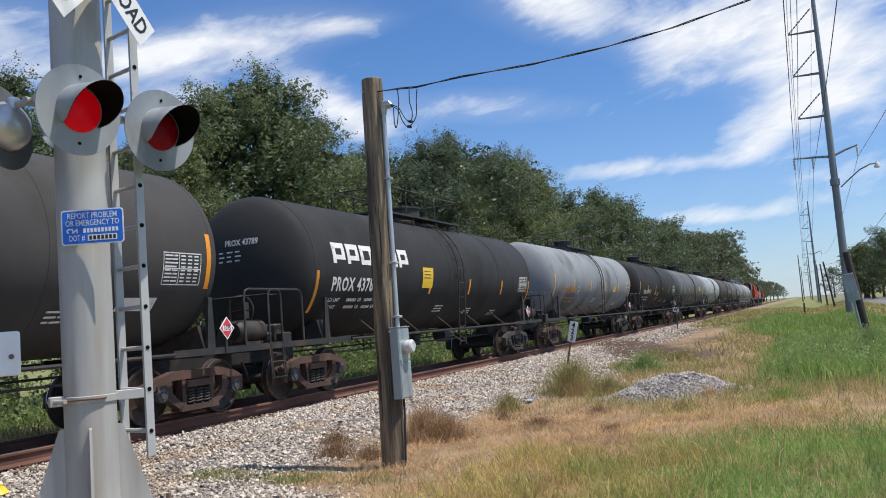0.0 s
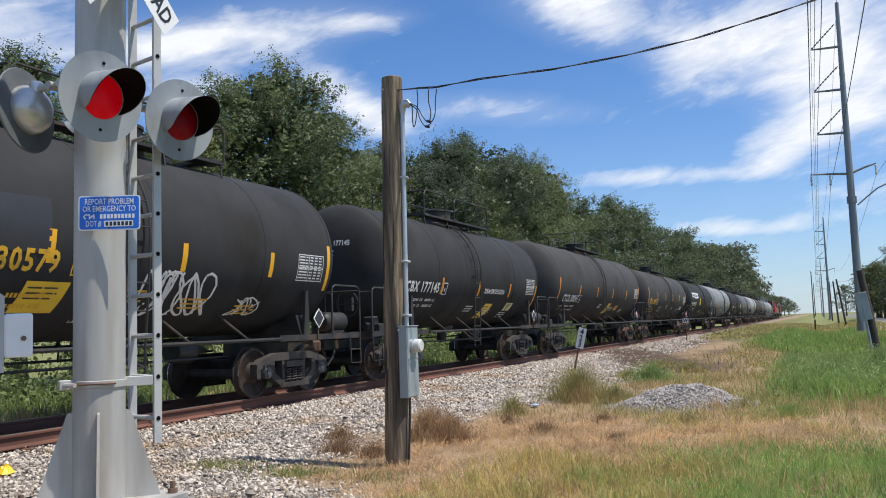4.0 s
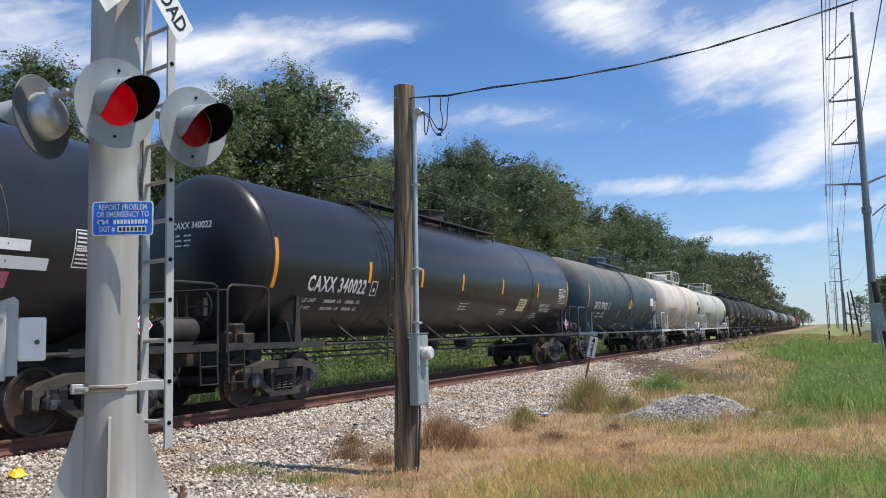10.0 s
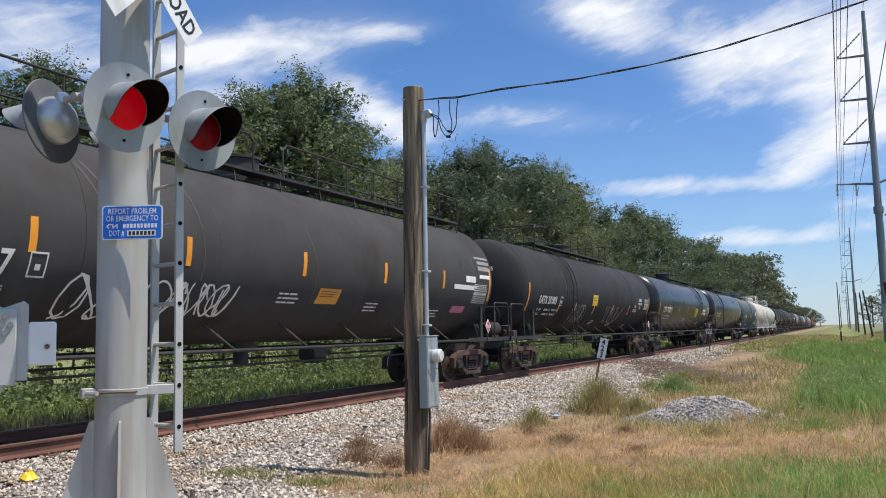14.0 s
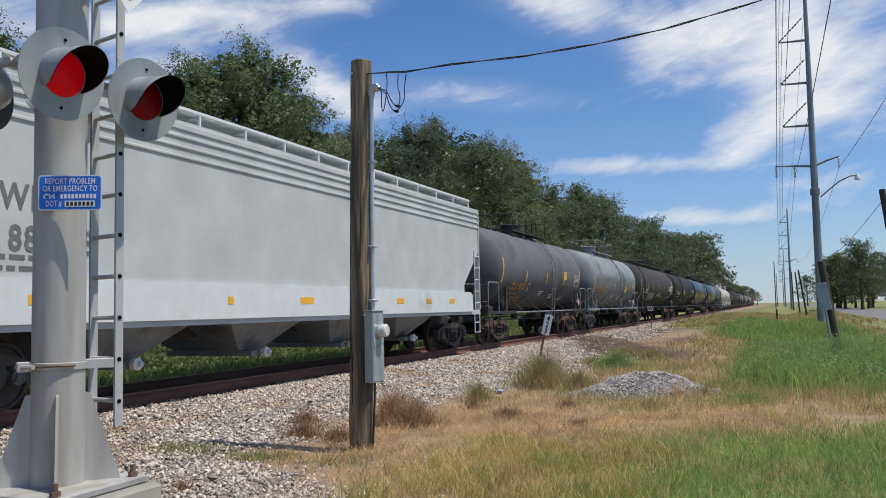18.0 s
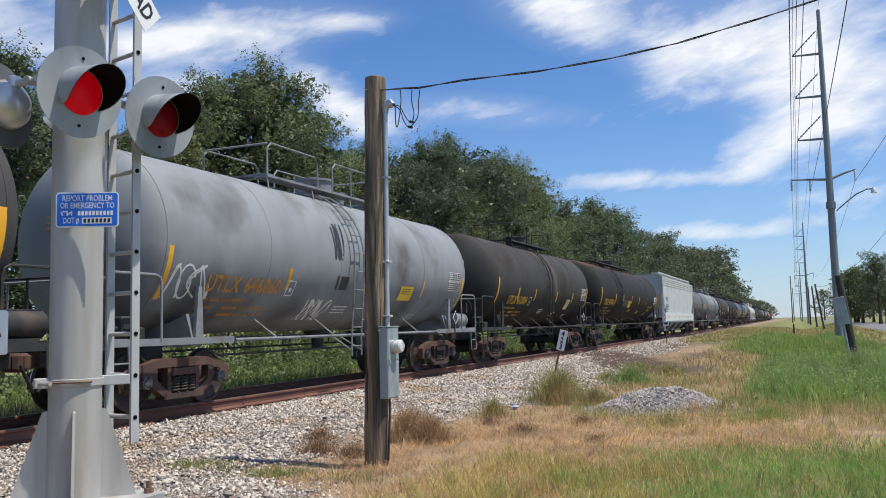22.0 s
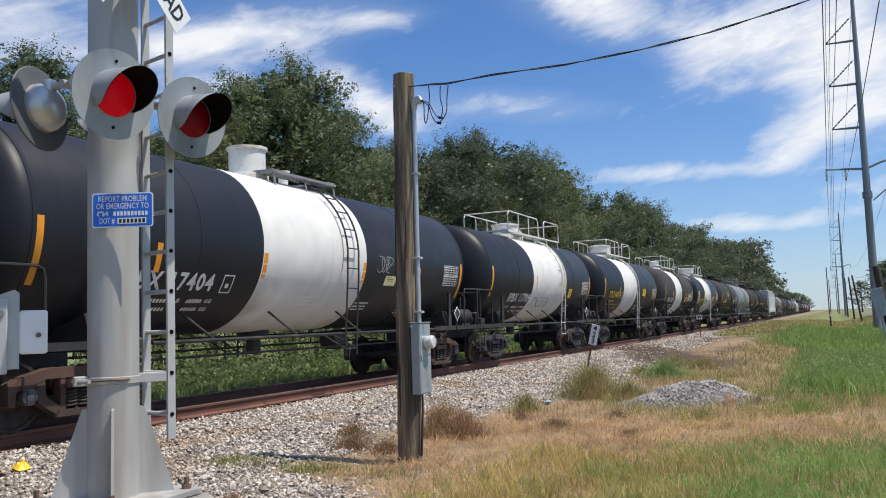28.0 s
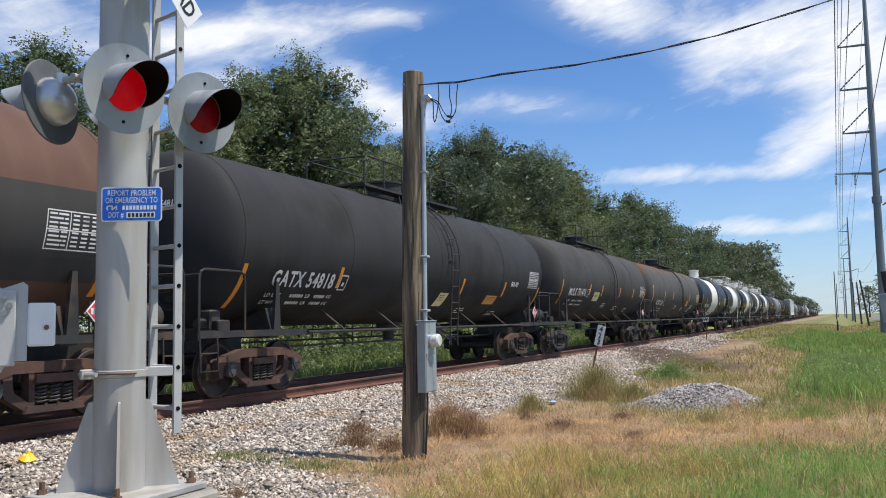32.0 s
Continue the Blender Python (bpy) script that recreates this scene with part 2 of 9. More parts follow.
def top_rust(m, level, colour, amp=1.6, scale=0.9, most=1.0, edge=0.25):
    """Flaking rust or dust on the upper part of a tank: wear with its own ragged edge."""
    t = m.node_tree
    b = t.nodes["Principled BSDF"]
    col = b.inputs["Base Color"].links[0].from_socket
    tc = t.nodes.new("ShaderNodeTexCoord")
    sp = t.nodes.new("ShaderNodeSeparateXYZ")
    t.links.new(tc.outputs["Object"], sp.inputs[0])
    n = t.nodes.new("ShaderNodeTexNoise")
    n.inputs["Scale"].default_value, n.inputs["Detail"].default_value = scale, 9.0
    t.links.new(tc.outputs["Object"], n.inputs["Vector"])
    ad = t.nodes.new("ShaderNodeMath")
    ad.operation = "MULTIPLY_ADD"
    t.links.new(n.outputs[0], ad.inputs[0])
    ad.inputs[1].default_value = amp
    t.links.new(sp.outputs[2], ad.inputs[2])
    mr = t.nodes.new("ShaderNodeMapRange")
    mr.inputs[1].default_value, mr.inputs[2].default_value = level + amp / 2, level + amp / 2 + edge
    mr.inputs[4].default_value = most
    t.links.new(ad.outputs[0], mr.inputs[0])
    mx = t.nodes.new("ShaderNodeMix")
    mx.data_type = "RGBA"
    t.links.new(mr.outputs[0], mx.inputs[0])
    t.links.new(col, mx.inputs[6])
    mx.inputs[7].default_value = (*colour, 1)
    t.links.new(mx.outputs[2], b.inputs["Base Color"])


top_rust(M["rusty"], 4.0, (0.13, 0.075, 0.06))
M["stained"] = tank_paint("dusty_black_tank_paint", (0.060, 0.058, 0.056), 0.62, (0.045, 0.038, 0.032), 0.35, (0.13, 0.105, 0.085), 0.22)
# rusty blotches that also paint the sunlit top lighter
top_rust(M["stained"], 4.3, (0.19, 0.125, 0.09), 5.5, 0.6, 0.8, 0.5)
M["greyrust"] = tank_paint("weathered_dark_grey_tank_paint", (0.085, 0.083, 0.081), 0.6, (0.085, 0.078, 0.072), 0.4, (0.20, 0.18, 0.165), 0.3)
top_rust(M["greyrust"], 3.65, (0.15, 0.082, 0.05), 3.0, 0.8, 0.8, 0.6)
M["grey"] = tank_paint("grey_tank_paint", (0.24, 0.255, 0.27), 0.5, (0.12, 0.12, 0.12), 0.35, (0.16, 0.14, 0.11), 0.35)
M["lightgrey"] = tank_paint("light_grey_tank_paint", (0.33, 0.35, 0.37), 0.5, (0.17, 0.17, 0.17), 0.3, (0.18, 0.16, 0.13), 0.35)
M["darkgrey"] = tank_paint("slate_grey_tank_paint", (0.13, 0.135, 0.145), 0.5, (0.09, 0.085, 0.08), 0.35, (0.2, 0.17, 0.13), 0.3)
M["blue"] = tank_paint("faded_blue_tank_paint", (0.068, 0.098, 0.110), 0.5, (0.085, 0.115, 0.125), 0.4, (0.20, 0.19, 0.175), 0.25)
top_rust(M["blue"], 2.9, (0.20, 0.185, 0.17), 2.2, 0.7, 0.85, 1.1)
M["white"] = tank_paint("off_white_tank_paint", (0.55, 0.50, 0.455), 0.5, (0.40, 0.345, 0.30), 0.35, (0.36, 0.30, 0.25), 0.3)
M["palegreen"] = tank_paint("pale_grey_green_tank_paint", (0.45, 0.47, 0.425), 0.5, (0.35, 0.34, 0.30), 0.3, (0.34, 0.30, 0.25), 0.25)
M["clean_white"] = tank_paint("white_band_paint", (0.72, 0.71, 0.68), 0.42, (0.45, 0.40, 0.34), 0.3, (0.45, 0.4, 0.33), 0.28)
M["navy"] = tank_paint("blue_black_tank_paint", (0.012, 0.014, 0.019), 0.45, (0.020, 0.020, 0.022), 0.25, (0.12, 0.11, 0.10), 0.10, 0.3)
M["brown"] = tank_paint("oxide_brown_tank_paint", (0.125, 0.075, 0.058), 0.55, (0.1, 0.06, 0.045), 0.4, (0.25, 0.16, 0.12), 0.3)
M["hopper"] = tank_paint("pale_grey_hopper_paint", (0.47, 0.49, 0.485), 0.5, (0.43, 0.44, 0.43), 0.12, (0.40, 0.39, 0.37), 0.1)
M["hopper_sill"] = mat("white_sill_paint", (0.62, 0.64, 0.64), 0.4, var=0.06, second=(0.45, 0.44, 0.42), amount=0.2)
M["steel_black"] = mat("grimy_black_steel", (0.025, 0.024, 0.023), 0.6, 0.0, 0.3, 4.0, 0.1, 40, (0.07, 0.045, 0.03), 0.35, 2.0)
M["steel_grey"] = mat("grey_fitting_paint", (0.20, 0.21, 0.22), 0.55, 0.0, 0.2, 4.0, 0, 60, (0.1, 0.08, 0.07), 0.3, 2.0)
M["steel_white"] = mat("white_fitting_paint", (0.66, 0.65, 0.62), 0.5, 0.0, 0.1, 4.0, 0, 60, (0.35, 0.27, 0.2), 0.3, 2.0)
M["steel_blue"] = mat("blue_fitting_paint", (0.07, 0.11, 0.14), 0.5, 0.0, 0.2, 4.0, 0, 60, (0.1, 0.08, 0.07), 0.3, 2.0)
M["frame_rust"] = mat("rusty_cast_steel", (0.092, 0.050, 0.036), 0.8, 0.1, 0.35, 5.0, 0.3, 35, (0.05, 0.035, 0.03), 0.45, 2.5)
M["frame_dark"] = mat("dark_cast_steel", (0.058, 0.050, 0.045), 0.75, 0.1, 0.35, 5.0, 0.3, 35, (0.03, 0.025, 0.022), 0.45, 2.5)
M["wheel"] = mat("brown_wheel_steel", (0.060, 0.042, 0.034), 0.6, 0.4, 0.3, 6.0, 0.1, 40, (0.03, 0.025, 0.022), 0.4, 3.0)
M["tread"] = mat("polished_tread_steel", (0.55, 0.54, 0.52), 0.28, 1.0, 0.1, 8.0)
M["bearing"] = mat("bearing_cap_steel", (0.085, 0.085, 0.09), 0.5, 0.3, 0.2, 8.0)
M["yellow"] = mat("yellow_reflective_sheet", (0.78, 0.40, 0.02), 0.4, 0.0, 0.1, 3.0, second=(0.4, 0.2, 0.02), amount=0.12)
M["orange"] = mat("orange_reflective_sheet", (0.80, 0.30, 0.02), 0.4, 0.0, 0.1, 3.0, second=(0.4, 0.17, 0.02), amount=0.12)
M["letter_white"] = mat("white_stencil_paint", (0.72, 0.71, 0.69), 0.5, 0.0, 0.08, 5.0, second=(0.35, 0.34, 0.33), amount=0.15, sscale=6)
M["letter_yellow"] = mat("yellow_stencil_paint", (0.70, 0.40, 0.03), 0.5, 0.0, 0.1, 5.0, second=(0.3, 0.18, 0.03), amount=0.2, sscale=6)
M["letter_orange"] = mat("orange_stencil_paint", (0.55, 0.24, 0.03), 0.5, 0.0, 0.1, 5.0, second=(0.25, 0.15, 0.05), amount=0.3, sscale=6)
M["letter_black"] = mat("black_stencil_paint", (0.03, 0.03, 0.035), 0.5, 0.0, 0.1, 5.0)
M["letter_dim"] = mat("faded_stencil_paint", (0.30, 0.29, 0.27), 0.55, 0.0, 0.15, 5.0)
M["decal_yellow"] = mat("yellow_decal", (0.80, 0.52, 0.03), 0.45, 0.0, 0.06, 3.0)
M["decal_orange"] = mat("orange_decal", (0.70, 0.30, 0.04), 0.45, 0.0, 0.06, 3.0)
M["decal_pale"] = mat("pale_yellow_decal", (0.74, 0.68, 0.34), 0.45, 0.0, 0.1, 3.0)
M["red_sign"] = mat("red_placard", (0.62, 0.04, 0.06), 0.45, 0.0, 0.05, 3.0)
M["pink_paint"] = mat("pink_spray_paint", (0.55, 0.14, 0.24), 0.55, 0.0, 0.2, 4.0)
M["blue_paint"] = mat("blue_spray_paint", (0.10, 0.35, 0.62), 0.55, 0.0, 0.2, 4.0)
M["green_paint"] = mat("green_spray_paint", (0.20, 0.34, 0.22), 0.55, 0.0, 0.2, 4.0)
M["galv"] = mat("galvanised_steel", (0.43, 0.42, 0.40), 0.5, 0.15, 0.12, 2.5, 0.05, 30, (0.34, 0.315, 0.28), 0.45, 1.6, (3, 3, 0.35))
M["alu"] = mat("aluminium_paint", (0.45, 0.45, 0.445), 0.5, 0.2, 0.08, 4.0, 0.0, 40, (0.42, 0.42, 0.42), 0.25, 3.0)
M["disc"] = mat("weathered_grey_disc", (0.29, 0.312, 0.33), 0.6, 0.0, 0.12, 5.0, 0.0, 40, (0.19, 0.205, 0.22), 0.4, 4.0, (1, 1, 0.6))
M["disc_back"] = mat("black_disc_back", (0.10, 0.108, 0.115), 0.6, 0.0, 0.2, 5.0)
M["hood_in"] = mat("matt_black_paint", (0.005, 0.005, 0.0055), 0.9, 0.0, 0.2, 5.0, spec=0.1)
M["cast_alu"] = mat("cast_aluminium", (0.55, 0.55, 0.54), 0.38, 0.7, 0.1, 6.0, 0.1, 50)
M["sign_blue"] = mat("blue_sign_sheet", (0.015, 0.15, 0.66), 0.4, 0.0, 0.04, 4.0)
M["sign_white"] = mat("white_sign_sheet", (0.80, 0.80, 0.80), 0.45, 0.0, 0.05, 4.0, second=(0.6, 0.6, 0.58), amount=0.2, sscale=3)
M["ink"] = mat("black_sign_ink", (0.02, 0.02, 0.022), 0.5, 0.0, 0.1, 4.0)
M["concrete"] = mat("weathered_concrete", (0.36, 0.33, 0.28), 0.85, 0.0, 0.15, 4.0, 0.3, 50, (0.26, 0.23, 0.19), 0.4, 1.5)
M["rust_bolt"] = mat("rusty_bolt_steel", (0.16, 0.10, 0.07), 0.7, 0.3, 0.3, 12.0)
M["rail"] = mat("rusty_rail_steel", (0.17, 0.075, 0.052), 0.75, 0.2, 0.25, 5.0, 0.2, 40, (0.10, 0.045, 0.032), 0.4, 1.5, (1, 0.2, 1))
M["railtop"] = mat("worn_rail_head", (0.42, 0.40, 0.38), 0.35, 0.9, 0.15, 3.0)
M["tie"] = mat("creosoted_oak", (0.085, 0.052, 0.04), 0.85, 0.0, 0.3, 4.0, 0.4, 30, (0.11, 0.085, 0.065), 0.4, 3.0, (0.3, 3, 3), rnd=0.25)
M["pole"] = mat("weathered_pine_pole", (0.24, 0.182, 0.12), 0.85, 0.0, 0.55, 7.0, 0.9, 26, (0.085, 0.066, 0.048), 0.55, 1.9, (5, 5, 0.32))
M["pole_top"] = mat("end_grain_pine", (0.25, 0.20, 0.14), 0.85, 0.0, 0.3, 14.0)
M["box_grey"] = mat("grey_enclosure_paint", (0.30, 0.345, 0.36), 0.42, 0.1, 0.05, 3.0, 0, 40, (0.24, 0.27, 0.28), 0.3, 2.5)
M["conduit"] = mat("zinc_conduit", (0.50, 0.52, 0.54), 0.38, 0.5, 0.08, 6.0)
M["plastic"] = mat("white_meter_plastic", (0.62, 0.62, 0.60), 0.4, 0.0, 0.05, 5.0)
M["rubber"] = mat("black_cable_rubber", (0.018, 0.018, 0.02), 0.55, 0.0, 0.1, 5.0)
M["lens_on"] = mat("lit_red_lens", (0.30, 0.002, 0.010), 0.3, 0.0, 0.3, 9.0, 0.3, 110, emit=((1.0, 0.002, 0.012), 0.2), spec=0.15)
M["lens_off"] = mat("dark_red_lens", (0.22, 0.003, 0.010), 0.3, 0.0, 0.3, 9.0, 0.3, 110, spec=0.15)
M["stone"] = mat("limestone_ballast", (0.41, 0.36, 0.315), 0.9, 0.0, 0.2, 14.0, 0.3, 60, (0.34, 0.255, 0.18), 0.34, 0.8, island=0.62, spec=0.3)
M["stone_grey"] = mat("grey_crushed_stone", (0.31, 0.285, 0.27), 0.9, 0.0, 0.15, 14.0, 0.3, 60, island=0.42, spec=0.3)
M["soil"] = mat("dry_ground", (0.20, 0.155, 0.105), 0.95, 0.0, 0.3, 2.0, 0.5, 25)
M["asphalt"] = mat("worn_asphalt", (0.17, 0.165, 0.16), 0.9, 0.0, 0.12, 6.0, 0.4, 60, (0.12, 0.118, 0.115), 0.4, 0.3)
M["steel_pole"] = mat("dull_galvanised_pole", (0.22, 0.24, 0.265), 0.55, 0.3, 0.12, 0.8, 0, 30, (0.11, 0.12, 0.14), 0.4, 0.3, (1, 1, 0.2))
M["dark_wood"] = mat("dark_creosoted_pole", (0.045, 0.036, 0.03), 0.85, 0.0, 0.35, 5.0, 0.5, 26, stretch=(5, 5, 0.4))
M["wire"] = mat("dull_wire", (0.05, 0.052, 0.056), 0.5, 0.4, 0.1, 5.0)
M["bark"] = mat("grey_brown_bark", (0.09, 0.07, 0.052), 0.9, 0.0, 0.35, 6.0, 0.8, 18, stretch=(3, 3, 0.6))
for key, c in (("leaf_a", (0.128, 0.162, 0.076)), ("leaf_b", (0.100, 0.130, 0.064)), ("leaf_c", (0.155, 0.180, 0.074)), ("leaf_d", (0.078, 0.106, 0.060)),
               ("leaf_far", (0.098, 0.118, 0.062)), ("leaf_low", (0.11, 0.135, 0.05))):
    M[key] = mat(key.replace("leaf", "foliage"), c, 0.5, 0.0, 0.2, 0.9, island=0.5, spec=0.35, trans=0.42)
M["weed_leaf"] = mat("weed_foliage", (0.150, 0.195, 0.075), 0.6, 0.0, 0.25, 1.2, island=0.4, spec=0.3, trans=0.42)
M["ditch_leaf"] = mat("pale_ditch_weed", (0.25, 0.33, 0.12), 0.6, 0.0, 0.2, 1.2, island=0.35, spec=0.3, trans=0.42)
M["blade_green"] = mat("green_grass_blades", (0.20, 0.255, 0.085), 0.55, 0.0, 0.3, 0.5, island=0.4, spec=0.3, trans=0.45)
M["blade_lush"] = mat("lush_grass_blades", (0.215, 0.335, 0.085), 0.55, 0.0, 0.3, 0.5, second=(0.37, 0.36, 0.13), amount=0.36, sscale=1.1, island=0.35, spec=0.3, trans=0.45)
M["blade_dry"] = mat("dry_grass_blades", (0.57, 0.385, 0.21), 0.7, 0.0, 0.25, 0.7, second=(0.35, 0.24, 0.14), amount=0.5, sscale=1.3, island=0.4, spec=0.25, trans=0.4)
M["blade_olive"] = mat("half_dry_grass_blades", (0.31, 0.285, 0.11), 0.65, 0.0, 0.3, 0.7, second=(0.44, 0.33, 0.17), amount=0.5, sscale=1.0, island=0.4, spec=0.25, trans=0.42)
M["blade_straw"] = mat("yellowing_grass_blades", (0.46, 0.365, 0.13), 0.65, 0.0, 0.25, 0.8, second=(0.30, 0.32, 0.10), amount=0.45, sscale=1.6, island=0.4, spec=0.25, trans=0.42)
M["blade_rust"] = mat("orange_dead_weed", (0.42, 0.275, 0.155), 0.75, 0.0, 0.25, 0.7, second=(0.27, 0.17, 0.10), amount=0.5, sscale=2.0, island=0.4, spec=0.25, trans=0.3)
M["blade_brown"] = mat("dead_brown_weed", (0.27, 0.175, 0.105), 0.75, 0.0, 0.25, 0.7, island=0.4, spec=0.25, trans=0.2)


# ---- building helpers ----
class Geo:
    """Collects vertices and faces of one mesh."""

    def __init__(self):
        self.v, self.f = [], []

    def add(self, vs, fs):
        o = len(self.v)
        self.v.extend(tuple(p) for p in vs)
        self.f.extend(tuple(i + o for i in f) for f in fs)
        return self

    def box(self, c, s, m=None, bevel=0.0):
        x, y, z = (a / 2 for a in s)
        if bevel > 0:
            b = min(bevel, x * 0.9, y * 0.9, z * 0.9)
            ring = [(x - b, -y), (x, -y + b), (x, y - b), (x - b, y), (-x + b, y), (-x, y - b), (-x, -y + b), (-x + b, -y)]
            ins = [(px * (x - b) / x, py * (y - b) / y) for px, py in ring]
            vs = [(*p, -z) for p in ins] + [(*p, -z + b) for p in ring] + [(*p, z - b) for p in ring] + [(*p, z) for p in ins]
            fs = [tuple(range(7, -1, -1)), tuple(range(24, 32))]
            for k in range(3):
                fs += [(k * 8 + i, k * 8 + (i + 1) % 8, k * 8 + 8 + (i + 1) % 8, k * 8 + 8 + i) for i in range(8)]
        else:
            vs = [(sx * x, sy * y, sz * z) for sz in (-1, 1) for sy in (-1, 1) for sx in (-1, 1)]
            fs = [(0, 2, 3, 1), (4, 5, 7, 6), (0, 1, 5, 4), (2, 6, 7, 3), (0, 4, 6, 2), (1, 3, 7, 5)]
        mm = m or Matrix()
        vs = [tuple(Vector(c) + (mm @ Vector(p))) for p in vs]
        return self.add(vs, fs)

    def cyl(self, p0, p1, r0, r1=None, n=12, caps=True):
        p0, p1 = Vector(p0), Vector(p1)
        r1 = r0 if r1 is None else r1
        d = (p1 - p0).normalized()
        a = d.orthogonal().normalized()
        b = d.cross(a)
        vs = []
        for p, r in ((p0, r0), (p1, r1)):
            vs += [p + (a * math.cos(2 * math.pi * i / n) + b * math.sin(2 * math.pi * i / n)) * r for i in range(n)]
        fs = [(i, (i + 1) % n, n + (i + 1) % n, n + i) for i in range(n)]
        if caps:
            fs += [tuple(range(n - 1, -1, -1)), tuple(range(n, 2 * n))]
        return self.add(vs, fs)

    def tube(self, pts, r, n=6, radii=None, closed=False):
        pts = [Vector(p) for p in pts]
        k = len(pts)
        vs, ref = [], None
        for i, p in enumerate(pts):
            if closed:
                d = pts[(i + 1) % k] - pts[i - 1]
            else:
                d = pts[min(i + 1, k - 1)] - pts[max(i - 1, 0)]
            d.normalize()
            if ref is None:
                ref = d.orthogonal().normalized()
            ref = (ref - d * ref.dot(d)).normalized()
            b = d.cross(ref)
            rr = radii[i] if radii else r
            vs += [p + (ref * math.cos(2 * math.pi * j / n) + b * math.sin(2 * math.pi * j / n)) * rr for j in range(n)]
        fs = []
        for i in range(k if closed else k - 1):
            o, q = i * n, ((i + 1) % k) * n
            fs += [(o + j, o + (j + 1) % n, q + (j + 1) % n, q + j) for j in range(n)]
        if not closed:
            fs += [tuple(range(n - 1, -1, -1)), tuple(range((k - 1) * n, k * n))]
        return self.add(vs, fs)

    def lathe(self, prof, n=32, axis="y", c=(0, 0, 0), cap=True):
        """prof: (radius, place along the axis)."""
        vs = []
        for r, h in prof:
            for i in range(n):
                a = 2 * math.pi * i / n
                u, w = r * math.cos(a), r * math.sin(a)
                p = {"y": (u, h, w), "z": (u, w, h), "x": (h, u, w)}[axis]
                vs.append((p[0] + c[0], p[1] + c[1], p[2] + c[2]))
        fs = []
        for k in range(len(prof) - 1):
            fs += [(k * n + i, k * n + (i + 1) % n, (k + 1) * n + (i + 1) % n, (k + 1) * n + i) for i in range(n)]
        if cap:
            fs += [tuple(range(n - 1, -1, -1)), tuple(range((len(prof) - 1) * n, len(prof) * n))]
        return self.add(vs, fs)

    def prism(self, poly, axis, a0, a1):
        """poly in the two other axes (x: y,z; y: x,z; z: x,y)."""
        def at(p, a):
            return {"x": (a, p[0], p[1]), "y": (p[0], a, p[1]), "z": (p[0], p[1], a)}[axis]
        n = len(poly)
        vs = [at(p, a0) for p in poly] + [at(p, a1) for p in poly]
        fs = [(i, (i + 1) % n, n + (i + 1) % n, n + i) for i in range(n)] + [tuple(range(n - 1, -1, -1)), tuple(range(n, 2 * n))]
        return self.add(vs, fs)

    def mesh(self, name, material, smooth=35):
        me = bpy.data.meshes.new(name)
        me.from_pydata(self.v, [], self.f)
        me.materials.append(M[material] if isinstance(material, str) else material)
        bm = bmesh.new()
        bm.from_mesh(me)
        bmesh.ops.recalc_face_normals(bm, faces=bm.faces)
        bm.to_mesh(me)
        bm.free()
        if smooth:
            me.shade_smooth()
            me.set_sharp_from_angle(angle=radians(smooth))
        return me


MESHES = {}


def part(name, geom, material, parent, label="", at=None, smooth=35):
    """Links a mesh (or a Geo) as one part under a thing or part."""
    me = geom.mesh(name, material, smooth) if isinstance(geom, Geo) else geom
    ob = new(name, me)
    ob.parent = parent
    if at is not None:
        ob.matrix_basis = at
    if label:
        ob["label"] = label
    return ob


def thing(name, label, category, group="", kind="", at=None, mesh=None):
    ob = new(name, mesh)
    if mesh is None:
        ob.empty_display_size = 0.3
    if at is not None:
        ob.matrix_basis = at
    return tagged(ob, label, category, group, kind)


def raw_mesh(name, verts, faces, material, smooth=False):
    """Large joined geometry from arrays."""
    me = bpy.data.meshes.new(name)
    v = np.asarray(verts, dtype=np.float32)
    f = np.asarray(faces, dtype=np.int32)
    k = f.shape[1]
    me.vertices.add(len(v))
    me.vertices.foreach_set("co", v.ravel())
    me.loops.add(f.size)
    me.loops.foreach_set("vertex_index", f.ravel())
    me.polygons.add(len(f))
    me.polygons.foreach_set("loop_start", np.arange(0, f.size, k, dtype=np.int32))
    me.update(calc_edges=True)
    me.validate()
    for m in (material if isinstance(material, (list, tuple)) else [material]):
        me.materials.append(M[m] if isinstance(m, str) else m)
    if smooth:
        me.shade_smooth()
    return me


TEXTS = {}


def text_mesh(body, size, bold=0.0, narrow=1.0):
    """Flat letters in x, y from the origin, centred, as a mesh."""
    key = (body, size, bold, narrow)
    if key not in TEXTS:
        cu = bpy.data.curves.new("letters", "FONT")
        cu.body, cu.size, cu.align_x, cu.align_y, cu.offset, cu.resolution_u = body, size, "CENTER", "CENTER", bold, 2
        cu.space_character = 1.14 if size >= 0.3 else 1.0
        ob = bpy.data.objects.new("letters", cu)
        me = bpy.data.meshes.new_from_object(ob)
        bpy.data.objects.remove(ob)
        TEXTS[key] = ([(v.co.x * narrow, v.co.y) for v in me.vertices], [tuple(p.vertices) for p in me.polygons])
        bpy.data.meshes.remove(me)
    return TEXTS[key]

# ---- ground, track bed and track ----
TX, RAIL_Z = -10.35, 0.38          # middle of the track, height of the rail heads


def smooth01(a, b, x):
    t = np.clip((x - a) / (b - a), 0, 1)
    return t * t * (3 - 2 * t)


def bend(y):
    """Sideways shift of the line, which turns a little to the west past 80 m."""
    return -0.0134 * 12.0 * np.logaddexp(0.0, (np.asarray(y, float) - 78.0) / 12.0)


def heading(y):
    """Degrees by which the line is turned at y."""
    return math.degrees(0.0134 / (1 + math.exp(min(50.0, (78.0 - y) / 12.0))))


